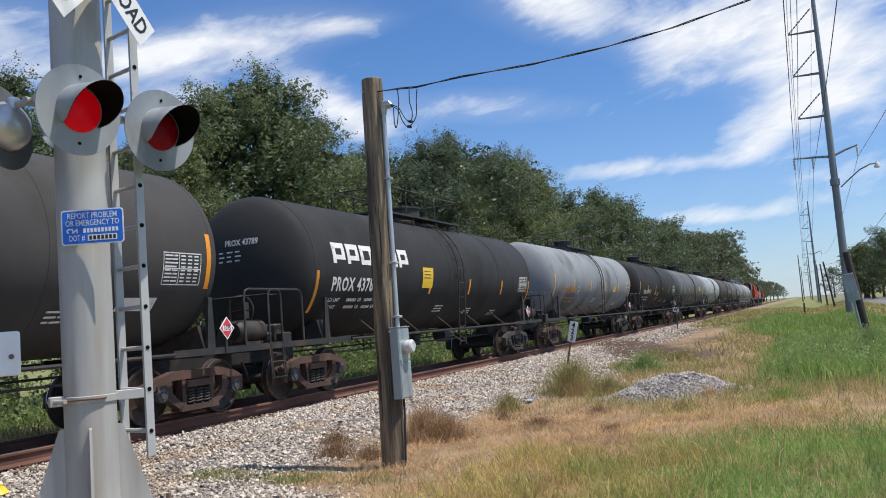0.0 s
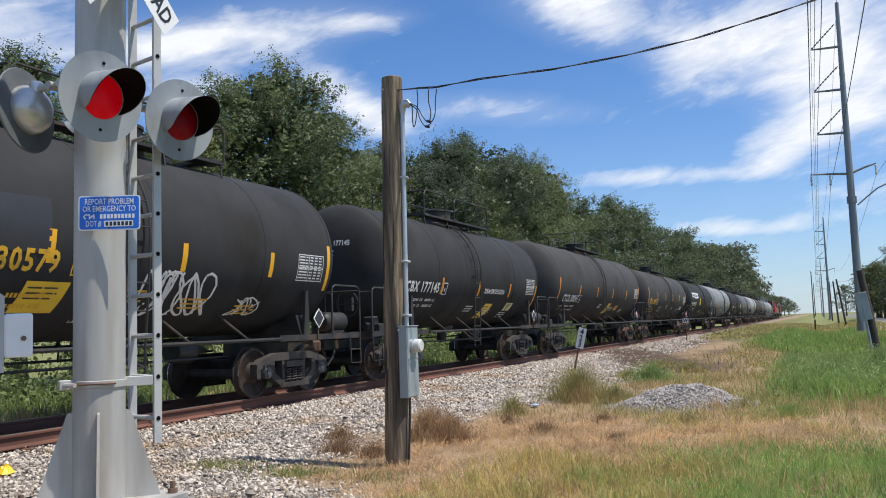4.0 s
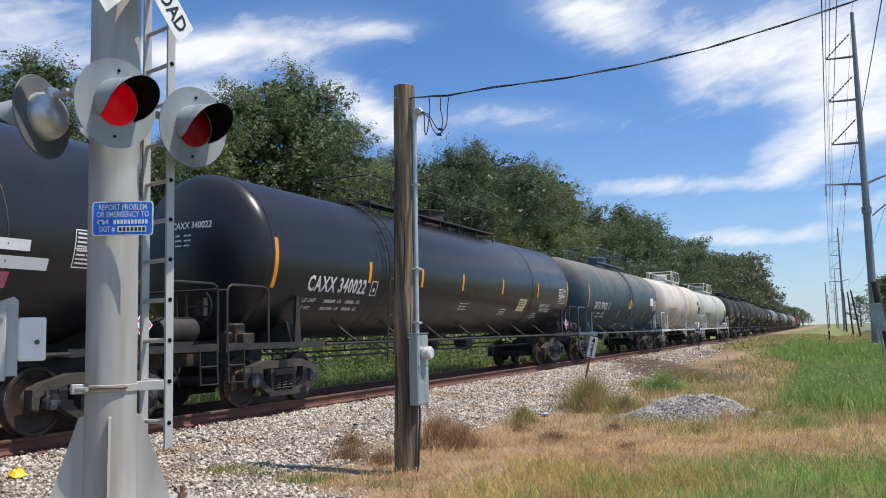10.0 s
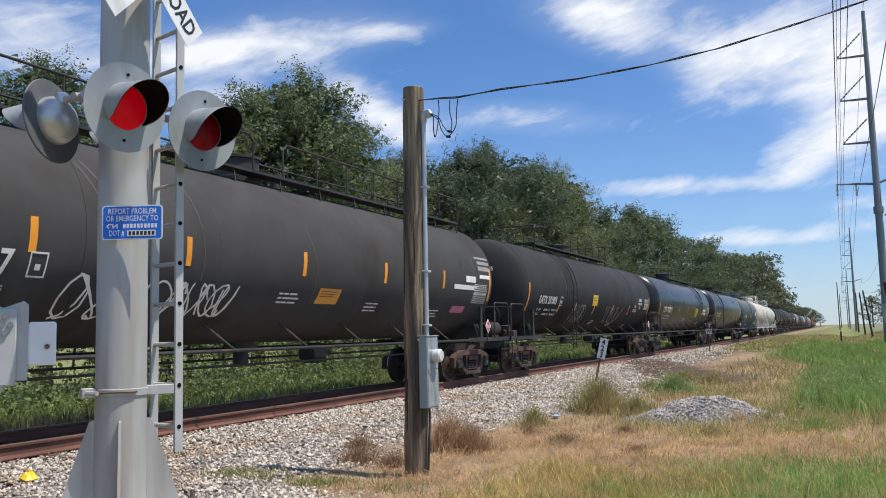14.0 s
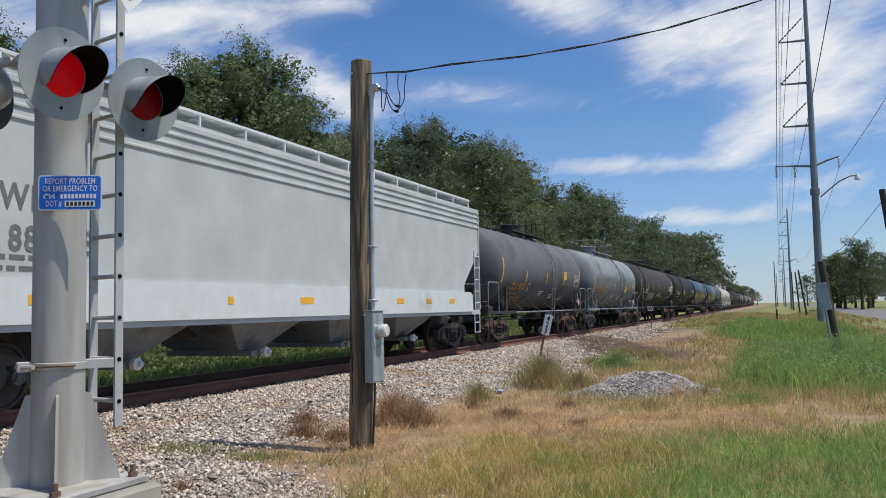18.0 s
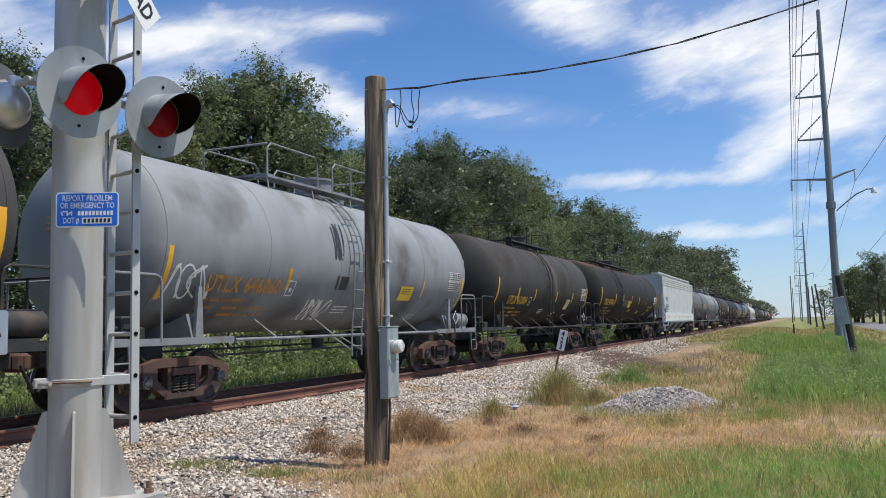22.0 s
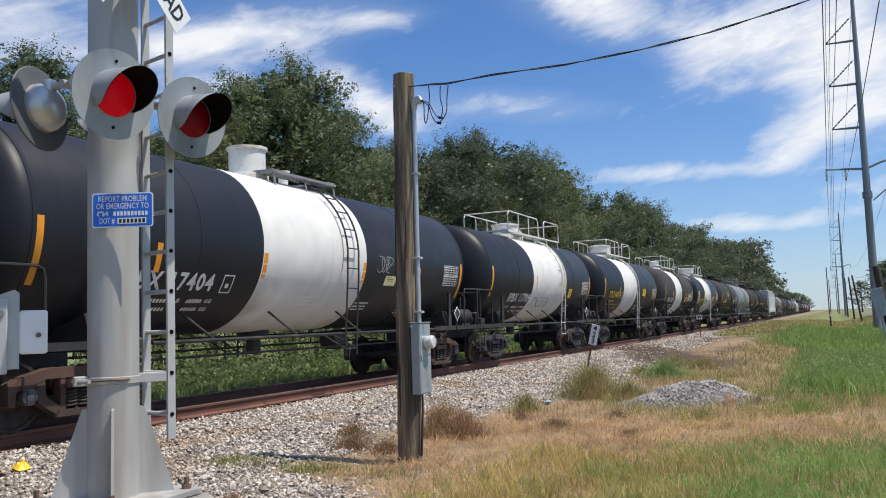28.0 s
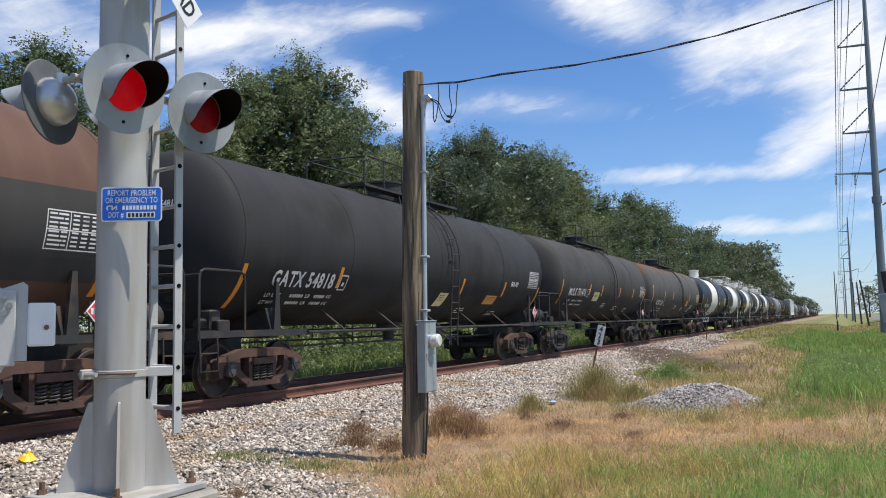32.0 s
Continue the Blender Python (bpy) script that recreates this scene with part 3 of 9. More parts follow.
def ripple(x, y, s):
    return (np.sin(x * 1.7 * s + 1.3) * np.cos(y * 1.3 * s + 0.4) + 0.6 * np.sin(x * 3.1 * s - y * 2.3 * s + 2.0) + 0.4 * np.cos(x * 5.3 * s + y * 4.1 * s)) / 2.0


def ground_z(x, y):
    """Height of the ground."""
    x, y = np.asarray(x, float), np.asarray(y, float)
    b = x - bend(y)
    near = 0.11 * (1 - smooth01(-8.7, -6.9, b)) + 0.05 * (1 - smooth01(-7.2, -4.6, b))
    far = smooth01(-14.2, -11.8, b)
    bed = np.where(b < TX, 0.16 * far - 0.10 * (1 - far), near)
    ditch = -0.42 * smooth01(14, 34, y) * np.exp(-((x - 0.3) / 1.7) ** 2)
    bank = 0.22 * smooth01(3.2, 5.6, x) * smooth01(-20, 5, y)
    rough = 0.035 * ripple(x, y, 1.0) * smooth01(-8.0, -5.5, x) + 0.05 * ripple(x, y, 0.35) * smooth01(-6.0, -2.0, x)
    rough = rough * (1 - smooth01(5.0, 6.0, x) * (1 - smooth01(14.0, 16.0, x)))
    left = 0.06 * ripple(x, y, 0.6) * (1 - smooth01(-16, -13.5, x))
    return bed + ditch + bank + rough + left


def gz(x, y):
    return float(ground_z(x, y))


xs = np.concatenate([[-3000, -1200, -500, -220, -120, -80, -60], np.arange(-48, -16, 2.0), np.arange(-16, -4, 0.25), np.arange(-4, 8, 0.3), np.arange(8, 40, 2.0), [45, 60, 90, 150, 300, 700, 3000]])
ys = np.concatenate([[-3000, -900, -300, -120, -60, -30, -15], np.arange(-8, 26, 0.3), np.arange(26, 60, 0.8), np.arange(60, 160, 4.0), [170, 190, 220, 260, 320, 420, 600, 1000, 1800, 4000]])
gx, gy = np.meshgrid(xs, ys)
gv = np.stack([gx.ravel(), gy.ravel(), ground_z(gx, gy).ravel()], 1)
nx = len(xs)
gi = (np.arange(len(ys) - 1)[:, None] * nx + np.arange(nx - 1)[None, :]).ravel()
gf = np.stack([gi, gi + 1, gi + 1 + nx, gi + nx], 1)


def gravel_at(x, y):
    edge = -5.9 + 1.1 * ripple(x, y, 0.8) * 0.5 + 1.3 * smooth01(13, 17, y) * (1 - smooth01(26, 33, y)) - 0.3 * smooth01(27, 34, y) + 2.3 * (1 - smooth01(6.4, 8.2, y)) - 1.9 * smooth01(42, 75, y)
    b = x - bend(y)
    return (1 - smooth01(edge - 0.6, edge + 0.6, b)) * smooth01(-13.2, -12.2, b)


def green_at(x, y):
    a = smooth01(-2.4, -1.0, x) * (1 - smooth01(9.2, 11.0, y - 0.45 * (x + 2)))
    b = smooth01(-2.5, 0.2, x + 0.5 * ripple(x, y, 0.5) + 2.2 * smooth01(34, 48, y) + 5.0 * smooth01(44, 72, y)) * smooth01(15, 22, y)
    c = 1 - smooth01(-14.5, -13.0, x)
    d = smooth01(2.5, 5.0, x) * 0.8
    return np.clip(np.maximum(np.maximum(a, b), np.maximum(c, d)), 0, 1)


ground_mat = bpy.data.materials.new("ground_cover")
ground_mat.use_nodes = True
gt = ground_mat.node_tree
gb = gt.nodes["Principled BSDF"]
gb.inputs["Roughness"].default_value = 0.95
gb.inputs["Specular IOR Level"].default_value = 0.2
gtc = gt.nodes.new("ShaderNodeTexCoord")


def gnoise(s, d=6.0):
    n = gt.nodes.new("ShaderNodeTexNoise")
    n.inputs["Scale"].default_value, n.inputs["Detail"].default_value = s, d
    gt.links.new(gtc.outputs["Object"], n.inputs["Vector"])
    return n.outputs[0]


def gramp(src, lo, hi, c0, c1):
    r = gt.nodes.new("ShaderNodeValToRGB")
    r.color_ramp.elements[0].position, r.color_ramp.elements[1].position = lo, hi
    r.color_ramp.elements[0].color, r.color_ramp.elements[1].color = (*c0, 1), (*c1, 1)
    gt.links.new(src, r.inputs[0])
    return r.outputs[0]


def gmix(fac, a, b):
    n = gt.nodes.new("ShaderNodeMix")
    n.data_type = "RGBA"
    gt.links.new(fac, n.inputs[0])
    gt.links.new(a, n.inputs[6])
    gt.links.new(b, n.inputs[7])
    return n.outputs[2]


def gattr(name):
    n = gt.nodes.new("ShaderNodeAttribute")
    n.attribute_name = name
    return n.outputs["Fac"]


dry = gramp(gnoise(1.3), 0.3, 0.7, (0.20, 0.14, 0.085), (0.38, 0.27, 0.165))
turf = gramp(gnoise(0.7), 0.3, 0.7, (0.125, 0.155, 0.055), (0.25, 0.24, 0.105))
# dark specks put the shaded gaps between stones into the grit colour
grit = gramp(gnoise(28.0), 0.3, 0.7, (0.07, 0.06, 0.052), (0.34, 0.295, 0.25))
cov = gmix(gattr("gravel"), gmix(gattr("green"), dry, turf), grit)
mud = gmix(gattr("mud"), cov, gramp(gnoise(3.0), 0.3, 0.7, (0.055, 0.036, 0.026), (0.12, 0.08, 0.055)))
gt.links.new(mud, gb.inputs["Base Color"])
gbump = gt.nodes.new("ShaderNodeBump")
gbump.inputs["Strength"].default_value, gbump.inputs["Distance"].default_value = 0.8, 0.03
gt.links.new(gnoise(22.0, 4.0), gbump.inputs["Height"])
gt.links.new(gbump.outputs[0], gb.inputs["Normal"])
ground_me = raw_mesh("ground", gv, gf, ground_mat, smooth=True)


def mud_at(x, y):
    # dark washed-out soil across the bank, then bars of brown soil farther on
    d = (x + 6.2) * 0.947 + (y - 33.0) * 0.32
    e = (y - 33.0) * 0.947 - (x + 6.2) * 0.32
    a = 2.6 * np.exp(-(d / 1.25) ** 2 - (e / 7.5) ** 4) * (0.95 + 0.5 * ripple(x, y, 1.1))
    b = np.exp(-((x + 4.3) / 0.9) ** 2 - ((y - 39.5) / 4.0) ** 2) + np.exp(-((x + 6.9) / 0.9) ** 2 - ((y - 50) / 5.0) ** 2) + 0.8 * np.exp(-((x + 3.0) / 0.7) ** 2 - ((y - 29) / 2.0) ** 2)
    c = 0.75 * smooth01(48, 60, y) * np.clip(ripple(x, y, 0.3) + 0.25, 0, 1) * smooth01(-8.9, -8.0, x) * (1 - smooth01(-5.0, -3.5, x))
    return np.clip(a + b * (0.85 + 0.7 * ripple(x, y, 1.1)) + c, 0, 1)


for nm, fn in (("gravel", gravel_at), ("green", green_at), ("mud", mud_at)):
    at = ground_me.attributes.new(nm, "FLOAT", "POINT")
    at.data.foreach_set("value", fn(gv[:, 0], gv[:, 1]).astype(np.float32))
thing("ground", "dry and green roadside ground beside a railway", "ground", kind="structure", mesh=ground_me)

# road beyond the poles
rg = Geo()
road_y = [-60, 0, 30, 60, 90, 120, 160, 220, 320, 500, 900]
vs = []
for y in road_y:
    for x in (6.6, 7.2, 9.8, 12.4, 13.0):
        vs.append((x, y, gz(9.8, y) + (0.06 if 7 < x < 12.6 else 0.012)))
k = 5
rg.add(vs, [(j * k + i, j * k + i + 1, (j + 1) * k + i + 1, (j + 1) * k + i) for j in range(len(road_y) - 1) for i in range(k - 1)])
thing("road", "grey worn asphalt road beyond the ditch", "road", kind="structure", mesh=rg.mesh("road", "asphalt"))

# rails
prof = [(-0.076, 0.0), (0.076, 0.0), (0.076, 0.012), (0.02, 0.03), (0.009, 0.045), (0.009, 0.135), (0.036, 0.148), (0.0375, 0.176), (0.03, 0.185),
        (-0.03, 0.185), (-0.0375, 0.176), (-0.036, 0.148), (-0.009, 0.135), (-0.009, 0.045), (-0.02, 0.03), (-0.076, 0.012)]
track = thing("railway_track", "rusty single railway track on wooden sleepers", "track", kind="structure")
RAIL_Y = [-120.0, 0.0, 40.0] + [50.0 + 8.0 * i for i in range(20)] + [260.0, 400.0, 600.0, 900.0]


def along(profile):
    """A profile (x, z) drawn along the line."""
    n = len(profile)
    g = Geo()
    vs = [(TX + float(bend(y)) + px, y, pz) for y in RAIL_Y for px, pz in profile]
    fs = [(k * n + i, k * n + (i + 1) % n, (k + 1) * n + (i + 1) % n, (k + 1) * n + i) for k in range(len(RAIL_Y) - 1) for i in range(n)]
    return g.add(vs, fs + [tuple(range(n - 1, -1, -1)), tuple(range((len(RAIL_Y) - 1) * n, len(RAIL_Y) * n))])


for sx in (0.7525, -0.7525):
    ra = part("rail", along([(sx + px, RAIL_Z - 0.185 + pz) for px, pz in prof]), "rail", track, "brown rusted steel rail", smooth=20)
    part("rail_head", along([(sx - 0.026, RAIL_Z - 0.001), (sx + 0.026, RAIL_Z - 0.001), (sx + 0.026, RAIL_Z + 0.003), (sx - 0.026, RAIL_Z + 0.003)]), "railtop", ra, "bright worn rail head", smooth=0)

# ---- the train ----
def cached(key, build):
    if key not in MESHES:
        MESHES[key] = build()
    return MESHES[key]


def side_frame_mesh(material):
    def build():
        g = Geo()
        o = 1.0
        # top chord, pedestals, diagonals, spring seat and columns
        g.prism([(-1.16, 0.60), (-0.98, 0.70), (-0.55, 0.80), (0.55, 0.80), (0.98, 0.70), (1.16, 0.60), (1.12, 0.50), (0.60, 0.66), (-0.60, 0.66), (-1.12, 0.50)], "x", o - 0.075, o + 0.085)
        for s in (-1, 1):
            g.prism([(s * 1.16, 0.62), (s * 1.16, 0.36), (s * 1.06, 0.34), (s * 1.03, 0.58)], "x", o - 0.07, o + 0.08)
            g.prism([(s * 0.76, 0.66), (s * 0.72, 0.36), (s * 0.60, 0.38), (s * 0.62, 0.68)], "x", o - 0.068, o + 0.078)
            g.prism([(s * 0.80, 0.54), (s * 0.72, 0.36), (s * 0.40, 0.17), (s * 0.30, 0.24), (s * 0.58, 0.42), (s * 0.66, 0.58)], "x", o - 0.072, o + 0.082)
            g.prism([(s * 0.30, 0.70), (s * 0.38, 0.70), (s * 0.38, 0.22), (s * 0.29, 0.22)], "x", o - 0.065, o + 0.075)
            g.prism([(s * 0.98, 0.60), (s * 0.80, 0.60), (s * 0.80, 0.53), (s * 0.98, 0.53)], "x", o - 0.09, o + 0.12)
        g.prism([(-0.46, 0.16), (0.46, 0.16), (0.42, 0.25), (-0.42, 0.25)], "x", o - 0.11, o + 0.12)
        g.prism([(-0.32, 0.53), (0.32, 0.53), (0.30, 0.64), (-0.30, 0.64)], "x", o - 0.2, o + 0.13)
        return g.mesh("side_frame", material, 30)
    return cached(("side_frame", material), build)


def spring_mesh():
    def build():
        g = Geo()
        for y, r in ((-0.19, 0.085), (0.0, 0.09), (0.19, 0.085)):
            pts = [(1.02 + 0.02 + math.cos(a) * r * 0.9, y + math.sin(a) * r, 0.25 + 0.28 * a / (2 * math.pi * 6)) for a in np.arange(0, 2 * math.pi * 6 + 0.1, 0.9)]
            g.tube(pts, 0.017, 4)
        return g.mesh("spring_nest", "frame_dark")
    return cached("springs", build)


def wheelset_meshes():
    def axle():
        return Geo().lathe([(0.07, -1.0), (0.09, -0.98), (0.095, -0.8), (0.085, 0.0), (0.095, 0.8), (0.09, 0.98), (0.07, 1.0)], 12, "x").mesh("axle", "frame_dark")

    def wheel():
        # outer face towards +x
        pr = [(0.10, -0.09), (0.12, -0.07), (0.20, -0.055), (0.38, -0.045), (0.40, -0.065), (0.478, -0.066), (0.480, -0.045), (0.462, -0.035), (0.457, 0.06),
              (0.45, 0.066), (0.405, 0.066), (0.395, 0.045), (0.20, 0.005), (0.13, 0.045), (0.10, 0.06)]
        return Geo().lathe(pr, 28, "x").mesh("wheel", "wheel")

    def tread():
        return Geo().lathe([(0.4575, -0.033), (0.4585, 0.0), (0.4575, 0.058)], 28, "x", cap=False).mesh("wheel_tread", "tread")
    return cached("axle", axle), cached("wheel", wheel), cached("tread", tread)


def cap_mesh():
    def build():
        g = Geo().lathe([(0.02, 1.16), (0.055, 1.158), (0.06, 1.145), (0.105, 1.14), (0.11, 1.125), (0.11, 1.06), (0.09, 1.0)], 16, "x")
        for a in (0.5, 2.6, 4.7):
            g.cyl((1.135, math.cos(a) * 0.075, math.sin(a) * 0.075), (1.165, math.cos(a) * 0.075, math.sin(a) * 0.075), 0.018, n=6)
        return g.mesh("bearing_cap", "bearing")
    return cached("cap", build)


SPIN = []          # axles that turn, with the place of their car


def truck(parent, y, rust, spin_at):
    bol = cached("bolster", lambda: Geo().box((0, 0, 0.58), (2.0, 0.36, 0.2), bevel=0.04).box((0, 0, 0.72), (0.5, 0.5, 0.14), bevel=0.03)
                 .box((0, 0.72, 0.42), (1.3, 0.12, 0.16)).box((0, -0.72, 0.42), (1.3, 0.12, 0.16)).mesh("truck", "frame_dark"))
    tr = part("truck", bol, None, parent, at=pose(0, y, 0))
    fm = side_frame_mesh("frame_rust" if rust else "frame_dark")
    for flip in (0, 180):
        part("side_frame", fm, None, tr, "rust-brown cast side frame" if rust else "dark grimy cast side frame", at=pose(0, 0, 0, 0, 0, flip))
        tagged(part("spring_nest", spring_mesh(), None, tr, at=pose(0, 0, 0, 0, 0, flip)), kind="stuff")
    am, wm, tm = wheelset_meshes()
    for wy in (-0.89, 0.89):
        at = pose(0, y + wy, 0.457)
        ws = part("wheelset", am, None, parent, at=at)
        SPIN.append((ws, at, spin_at + y + wy))
        for flip in (0, 180):
            m = pose(0, 0, 0, 0, 0, flip)
            part("wheel", wm, None, ws, at=m @ pose(0.752, 0, 0))
            part("wheel_tread", tm, None, ws, "bright polished wheel tread", at=m @ pose(0.752, 0, 0))
            part("bearing_cap", cap_mesh(), None, ws, "blue-grey bearing end cap", at=m)


class Shell:
    """Surface of a lying tank: reads flat artwork onto its side and end."""

    HEAD = 0.36

    def __init__(self, R, zc, half):
        self.R, self.zc, self.half = R, zc, half

    def side(self, u, v, off=0.005):
        """u along the car, v up the round from the middle height."""
        a = v / self.R
        r = self.R + off
        return (r * math.cos(a), u, self.zc + r * math.sin(a))

    def head(self, u, v, off=0.006):
        rr = min(math.hypot(u, v) / self.R, 0.995)
        return (u, -(self.half + self.R * self.HEAD * math.sqrt(1 - rr * rr)) - off, self.zc + v)

    def patch(self, g, u0, u1, v0, v1, off=0.005, skew=0.0):
        n = max(1, int(abs(v1 - v0) / 0.12))
        vs, fs = [], []
        for i in range(n + 1):
            v = v0 + (v1 - v0) * i / n
            s = skew * (v - (v0 + v1) / 2)
            vs += [self.side(u0 + s, v, off), self.side(u1 + s, v, off)]
        for i in range(n):
            fs.append((2 * i, 2 * i + 1, 2 * i + 3, 2 * i + 2))
        return g.add(vs, fs)

    def letters(self, name, body, size, u, v, material, bold=0.012, narrow=1.0, head=False):
        vs, fs = text_mesh(body, size, bold, narrow)
        bm = bmesh.new()
        bv = [bm.verts.new((x, y, 0)) for x, y in vs]
        for f in fs:
            try:
                bm.faces.new([bv[i] for i in f])
            except ValueError:
                pass
        h = size * 0.8
        for k in range(-3, 4):
            bmesh.ops.bisect_plane(bm, geom=list(bm.verts) + list(bm.edges) + list(bm.faces), plane_co=(0, k * h / 6, 0), plane_no=(0, 1, 0))
        for w in bm.verts:
            w.co = self.head(u + w.co.x, v + w.co.y) if head else self.side(u + w.co.x, v + w.co.y, 0.007)
        bmesh.ops.recalc_face_normals(bm, faces=bm.faces)
        me = bpy.data.meshes.new(name)
        bm.to_mesh(me)
        bm.free()
        me.materials.append(M[material])
        return me

    def stroke(self, g, pts, width, off=0.006):
        """A painted line through points (u, v)."""
        for (u0, v0), (u1, v1) in zip(pts, pts[1:]):
            d = math.hypot(u1 - u0, v1 - v0) or 1e-6
            px, py = -(v1 - v0) / d * width / 2, (u1 - u0) / d * width / 2
            g.add([self.side(u0 + px, v0 + py, off), self.side(u1 + px, v1 + py, off), self.side(u1 - px, v1 - py, off), self.side(u0 - px, v0 - py, off)], [(0, 1, 2, 3)])


def bars(shell, g, rng, u0, v0, width, rows, pitch, height, gap=0.08, fill=0.75):
    """Rows of unreadable small print as short bars."""
    for r in range(rows):
        u = u0
        end = u0 + width * (fill + (1 - fill) * rng.random())
        while u < end:
            w = min(0.10 + 0.18 * rng.random(), end - u)
            if w > 0.03:
                shell.patch(g, u, u + w, v0 - r * pitch - height, v0 - r * pitch, 0.006)
            u += w + gap * (0.4 + rng.random() * 0.6)


def scrawl(shell, g, rng, u, v, w, h, n, width):
    """Loose spray-can strokes."""
    for i in range(n):
        cu = u + w * (i + 0.5) / n
        a0, kx, ky = rng.random() * 6, 1 + rng.random() * 1.5, 1 + rng.random() * 2
        pts = []
        for s in range(15):
            q = s / 14
            pts.append((cu + w / n * (0.75 * math.sin(a0 + kx * q * 4.5) + 0.25 * q), v + h * 0.5 * math.cos(a0 * 1.7 + ky * q * 4.2)))
        shell.stroke(g, pts, width)


def diamond(parent, x, y, z, fill, label, number=""):
    """A hazard placard with its holder, facing sideways."""
    s = 0.19
    pl = part("placard", Geo().prism([(y - s, z), (y, z - s), (y + s, z), (y, z + s)], "x", x - 0.008, x), "sign_white", parent, label, smooth=0)
    q = s * 0.86
    part("placard_field", Geo().prism([(y - q, z), (y, z - q), (y + q, z), (y, z + q)], "x", x, x + 0.003), fill, pl, smooth=0)
    if number:
        part("placard_panel", Geo().box((x + 0.005, y, z), (0.003, 0.23, 0.085)), "sign_white", pl, smooth=0)
        vs, fs = text_mesh(number, 0.105, 0.004, 0.85)
        g = Geo().add([(x + 0.008, y + a, z + b) for a, b in vs], fs)
        part("placard_number", g, "ink", pl, smooth=0)
    part("placard_bracket", Geo().box((x - 0.03, y, z - 0.22), (0.02, 0.05, 0.4)).box((x - 0.02, y, z), (0.015, 0.25, 0.25)), "steel_black", parent, smooth=0)


def tank_car(spec):
    """A tank car on two trucks, its front towards +y, its origin on the rails under its middle."""
    (key, yc, tc, R, zc, paint, fitting, strips, text, tcol, tsize, tu, dome, opts) = spec
    rng = random.Random(hash_of(key))
    label = opts["label"]
    car = thing("tank_car", label, "tank car", "tank cars of the freight train", at=pose(TX, yc, RAIL_Z))
    lo, hi, sv, ev, tu, tv, lad, p0, p1, pc = FIT.get(key, (-tc / 2 - 0.55, tc / 2 + 0.55, -0.3, -0.35, -tc / 2 + 1.7, -0.5, 0.3, -2.4, 2.4, 0.0))
    lo, hi = lo - 0.10, hi + 0.10                  # ends of the straight shell
    hl = (hi - lo) / 2
    ye = tc / 2 + 2.0                              # end beams
    sh = Shell(R, zc, -lo)
    hd = R * Shell.HEAD
    prof = [(R * math.sin(a), lo - hd * math.cos(a)) for a in np.linspace(0.02, math.pi / 2, 12)]
    prof = prof + [(R * math.sin(a), hi + hd * math.cos(a)) for a in np.linspace(math.pi / 2, 0.02, 12)]
    tank = part("tank", Geo().lathe(prof, 56, "y", (0, 0, zc)), paint, car, opts.get("tank", ""), smooth=40)
    zt = zc + R
    if "band" in opts:
        b0, b1 = opts["band"]
        part("band", Geo().lathe([(R + 0.004, b0), (R + 0.004, b1)], 56, "y", (0, 0, zc), cap=False), "clean_white", tank, "wide white painted band", smooth=40)
    # weld seams and jacket straps
    for y in [lad - 0.55, lad + 0.55, lo + 0.02, hi - 0.02, lo * 0.55, hi * 0.55]:
        part("jacket_seam", Geo().lathe([(R, y - 0.035), (R + 0.007, y - 0.03), (R + 0.007, y + 0.03), (R, y + 0.035)], 56, "y", (0, 0, zc), cap=False), "clean_white" if "band" in opts and opts["band"][0] < y < opts["band"][1] else opts.get("seam", paint), tank, smooth=40)
    fit_mat = fitting
    # frame ends
    for s in (-1, 1):
        part("bolster_web", Geo().prism([(-1.32, 0.98), (1.32, 0.98), (1.34, 1.12), (1.22, 1.5), (0.85, 1.36), (-0.85, 1.36), (-1.22, 1.5), (-1.34, 1.12)], "y", s * tc / 2 - 0.13, s * tc / 2 + 0.13), fit_mat, car)
        y0, y1 = sorted((s * (tc / 2 - 0.5), s * (ye + 0.05)))
        part("draft_sill", Geo().box((0, (y0 + y1) / 2, 0.92), (0.42, y1 - y0, 0.36), bevel=0.02), "steel_black", car)
        for sx in (-1, 1):
            a0, a1 = sorted((s * (tc / 2 - 0.9), s * ye))
            part("side_sill", Geo().box((sx * 1.36, (a0 + a1) / 2, 1.07), (0.08, a1 - a0, 0.11)), fit_mat, car)
            part("jack_pad_post", Geo().prism([(s * tc / 2 - 0.10, 1.1), (s * tc / 2 + 0.10, 1.1), (s * (tc / 2) + 0.06, 1.95), (s * (tc / 2) - 0.02, 1.95)], "x", sx * 1.36 - 0.03, sx * 1.36 + 0.03), fit_mat, car)
            hoop = [(sx * 1.40, s * ye, 1.1), (sx * 1.40, s * ye, 1.95), (sx * 1.40, s * (ye - 0.03), 2.05), (sx * 1.40, s * (ye - 0.12), 2.09), (sx * 1.40, s * (ye - 0.98), 2.09),
                    (sx * 1.40, s * (ye - 1.07), 2.05), (sx * 1.40, s * (ye - 1.1), 1.95), (sx * 1.40, s * (ye - 1.1), 1.1)]
            part("end_handrail", Geo().tube(hoop, 0.021, 6), opts.get("rail", fit_mat), car)
            st = Geo().tube([(sx * 1.40, s * (ye - 0.02), 1.05), (sx * 1.42, s * (ye - 0.02), 0.5), (sx * 1.42, s * (ye - 0.42), 0.5), (sx * 1.40, s * (ye - 0.42), 1.05)], 0.017, 6)
            st.cyl((sx * 1.41, s * (ye - 0.02), 0.78), (sx * 1.41, s * (ye - 0.42), 0.78), 0.014, n=6)
            part("sill_step", st, fit_mat, car)
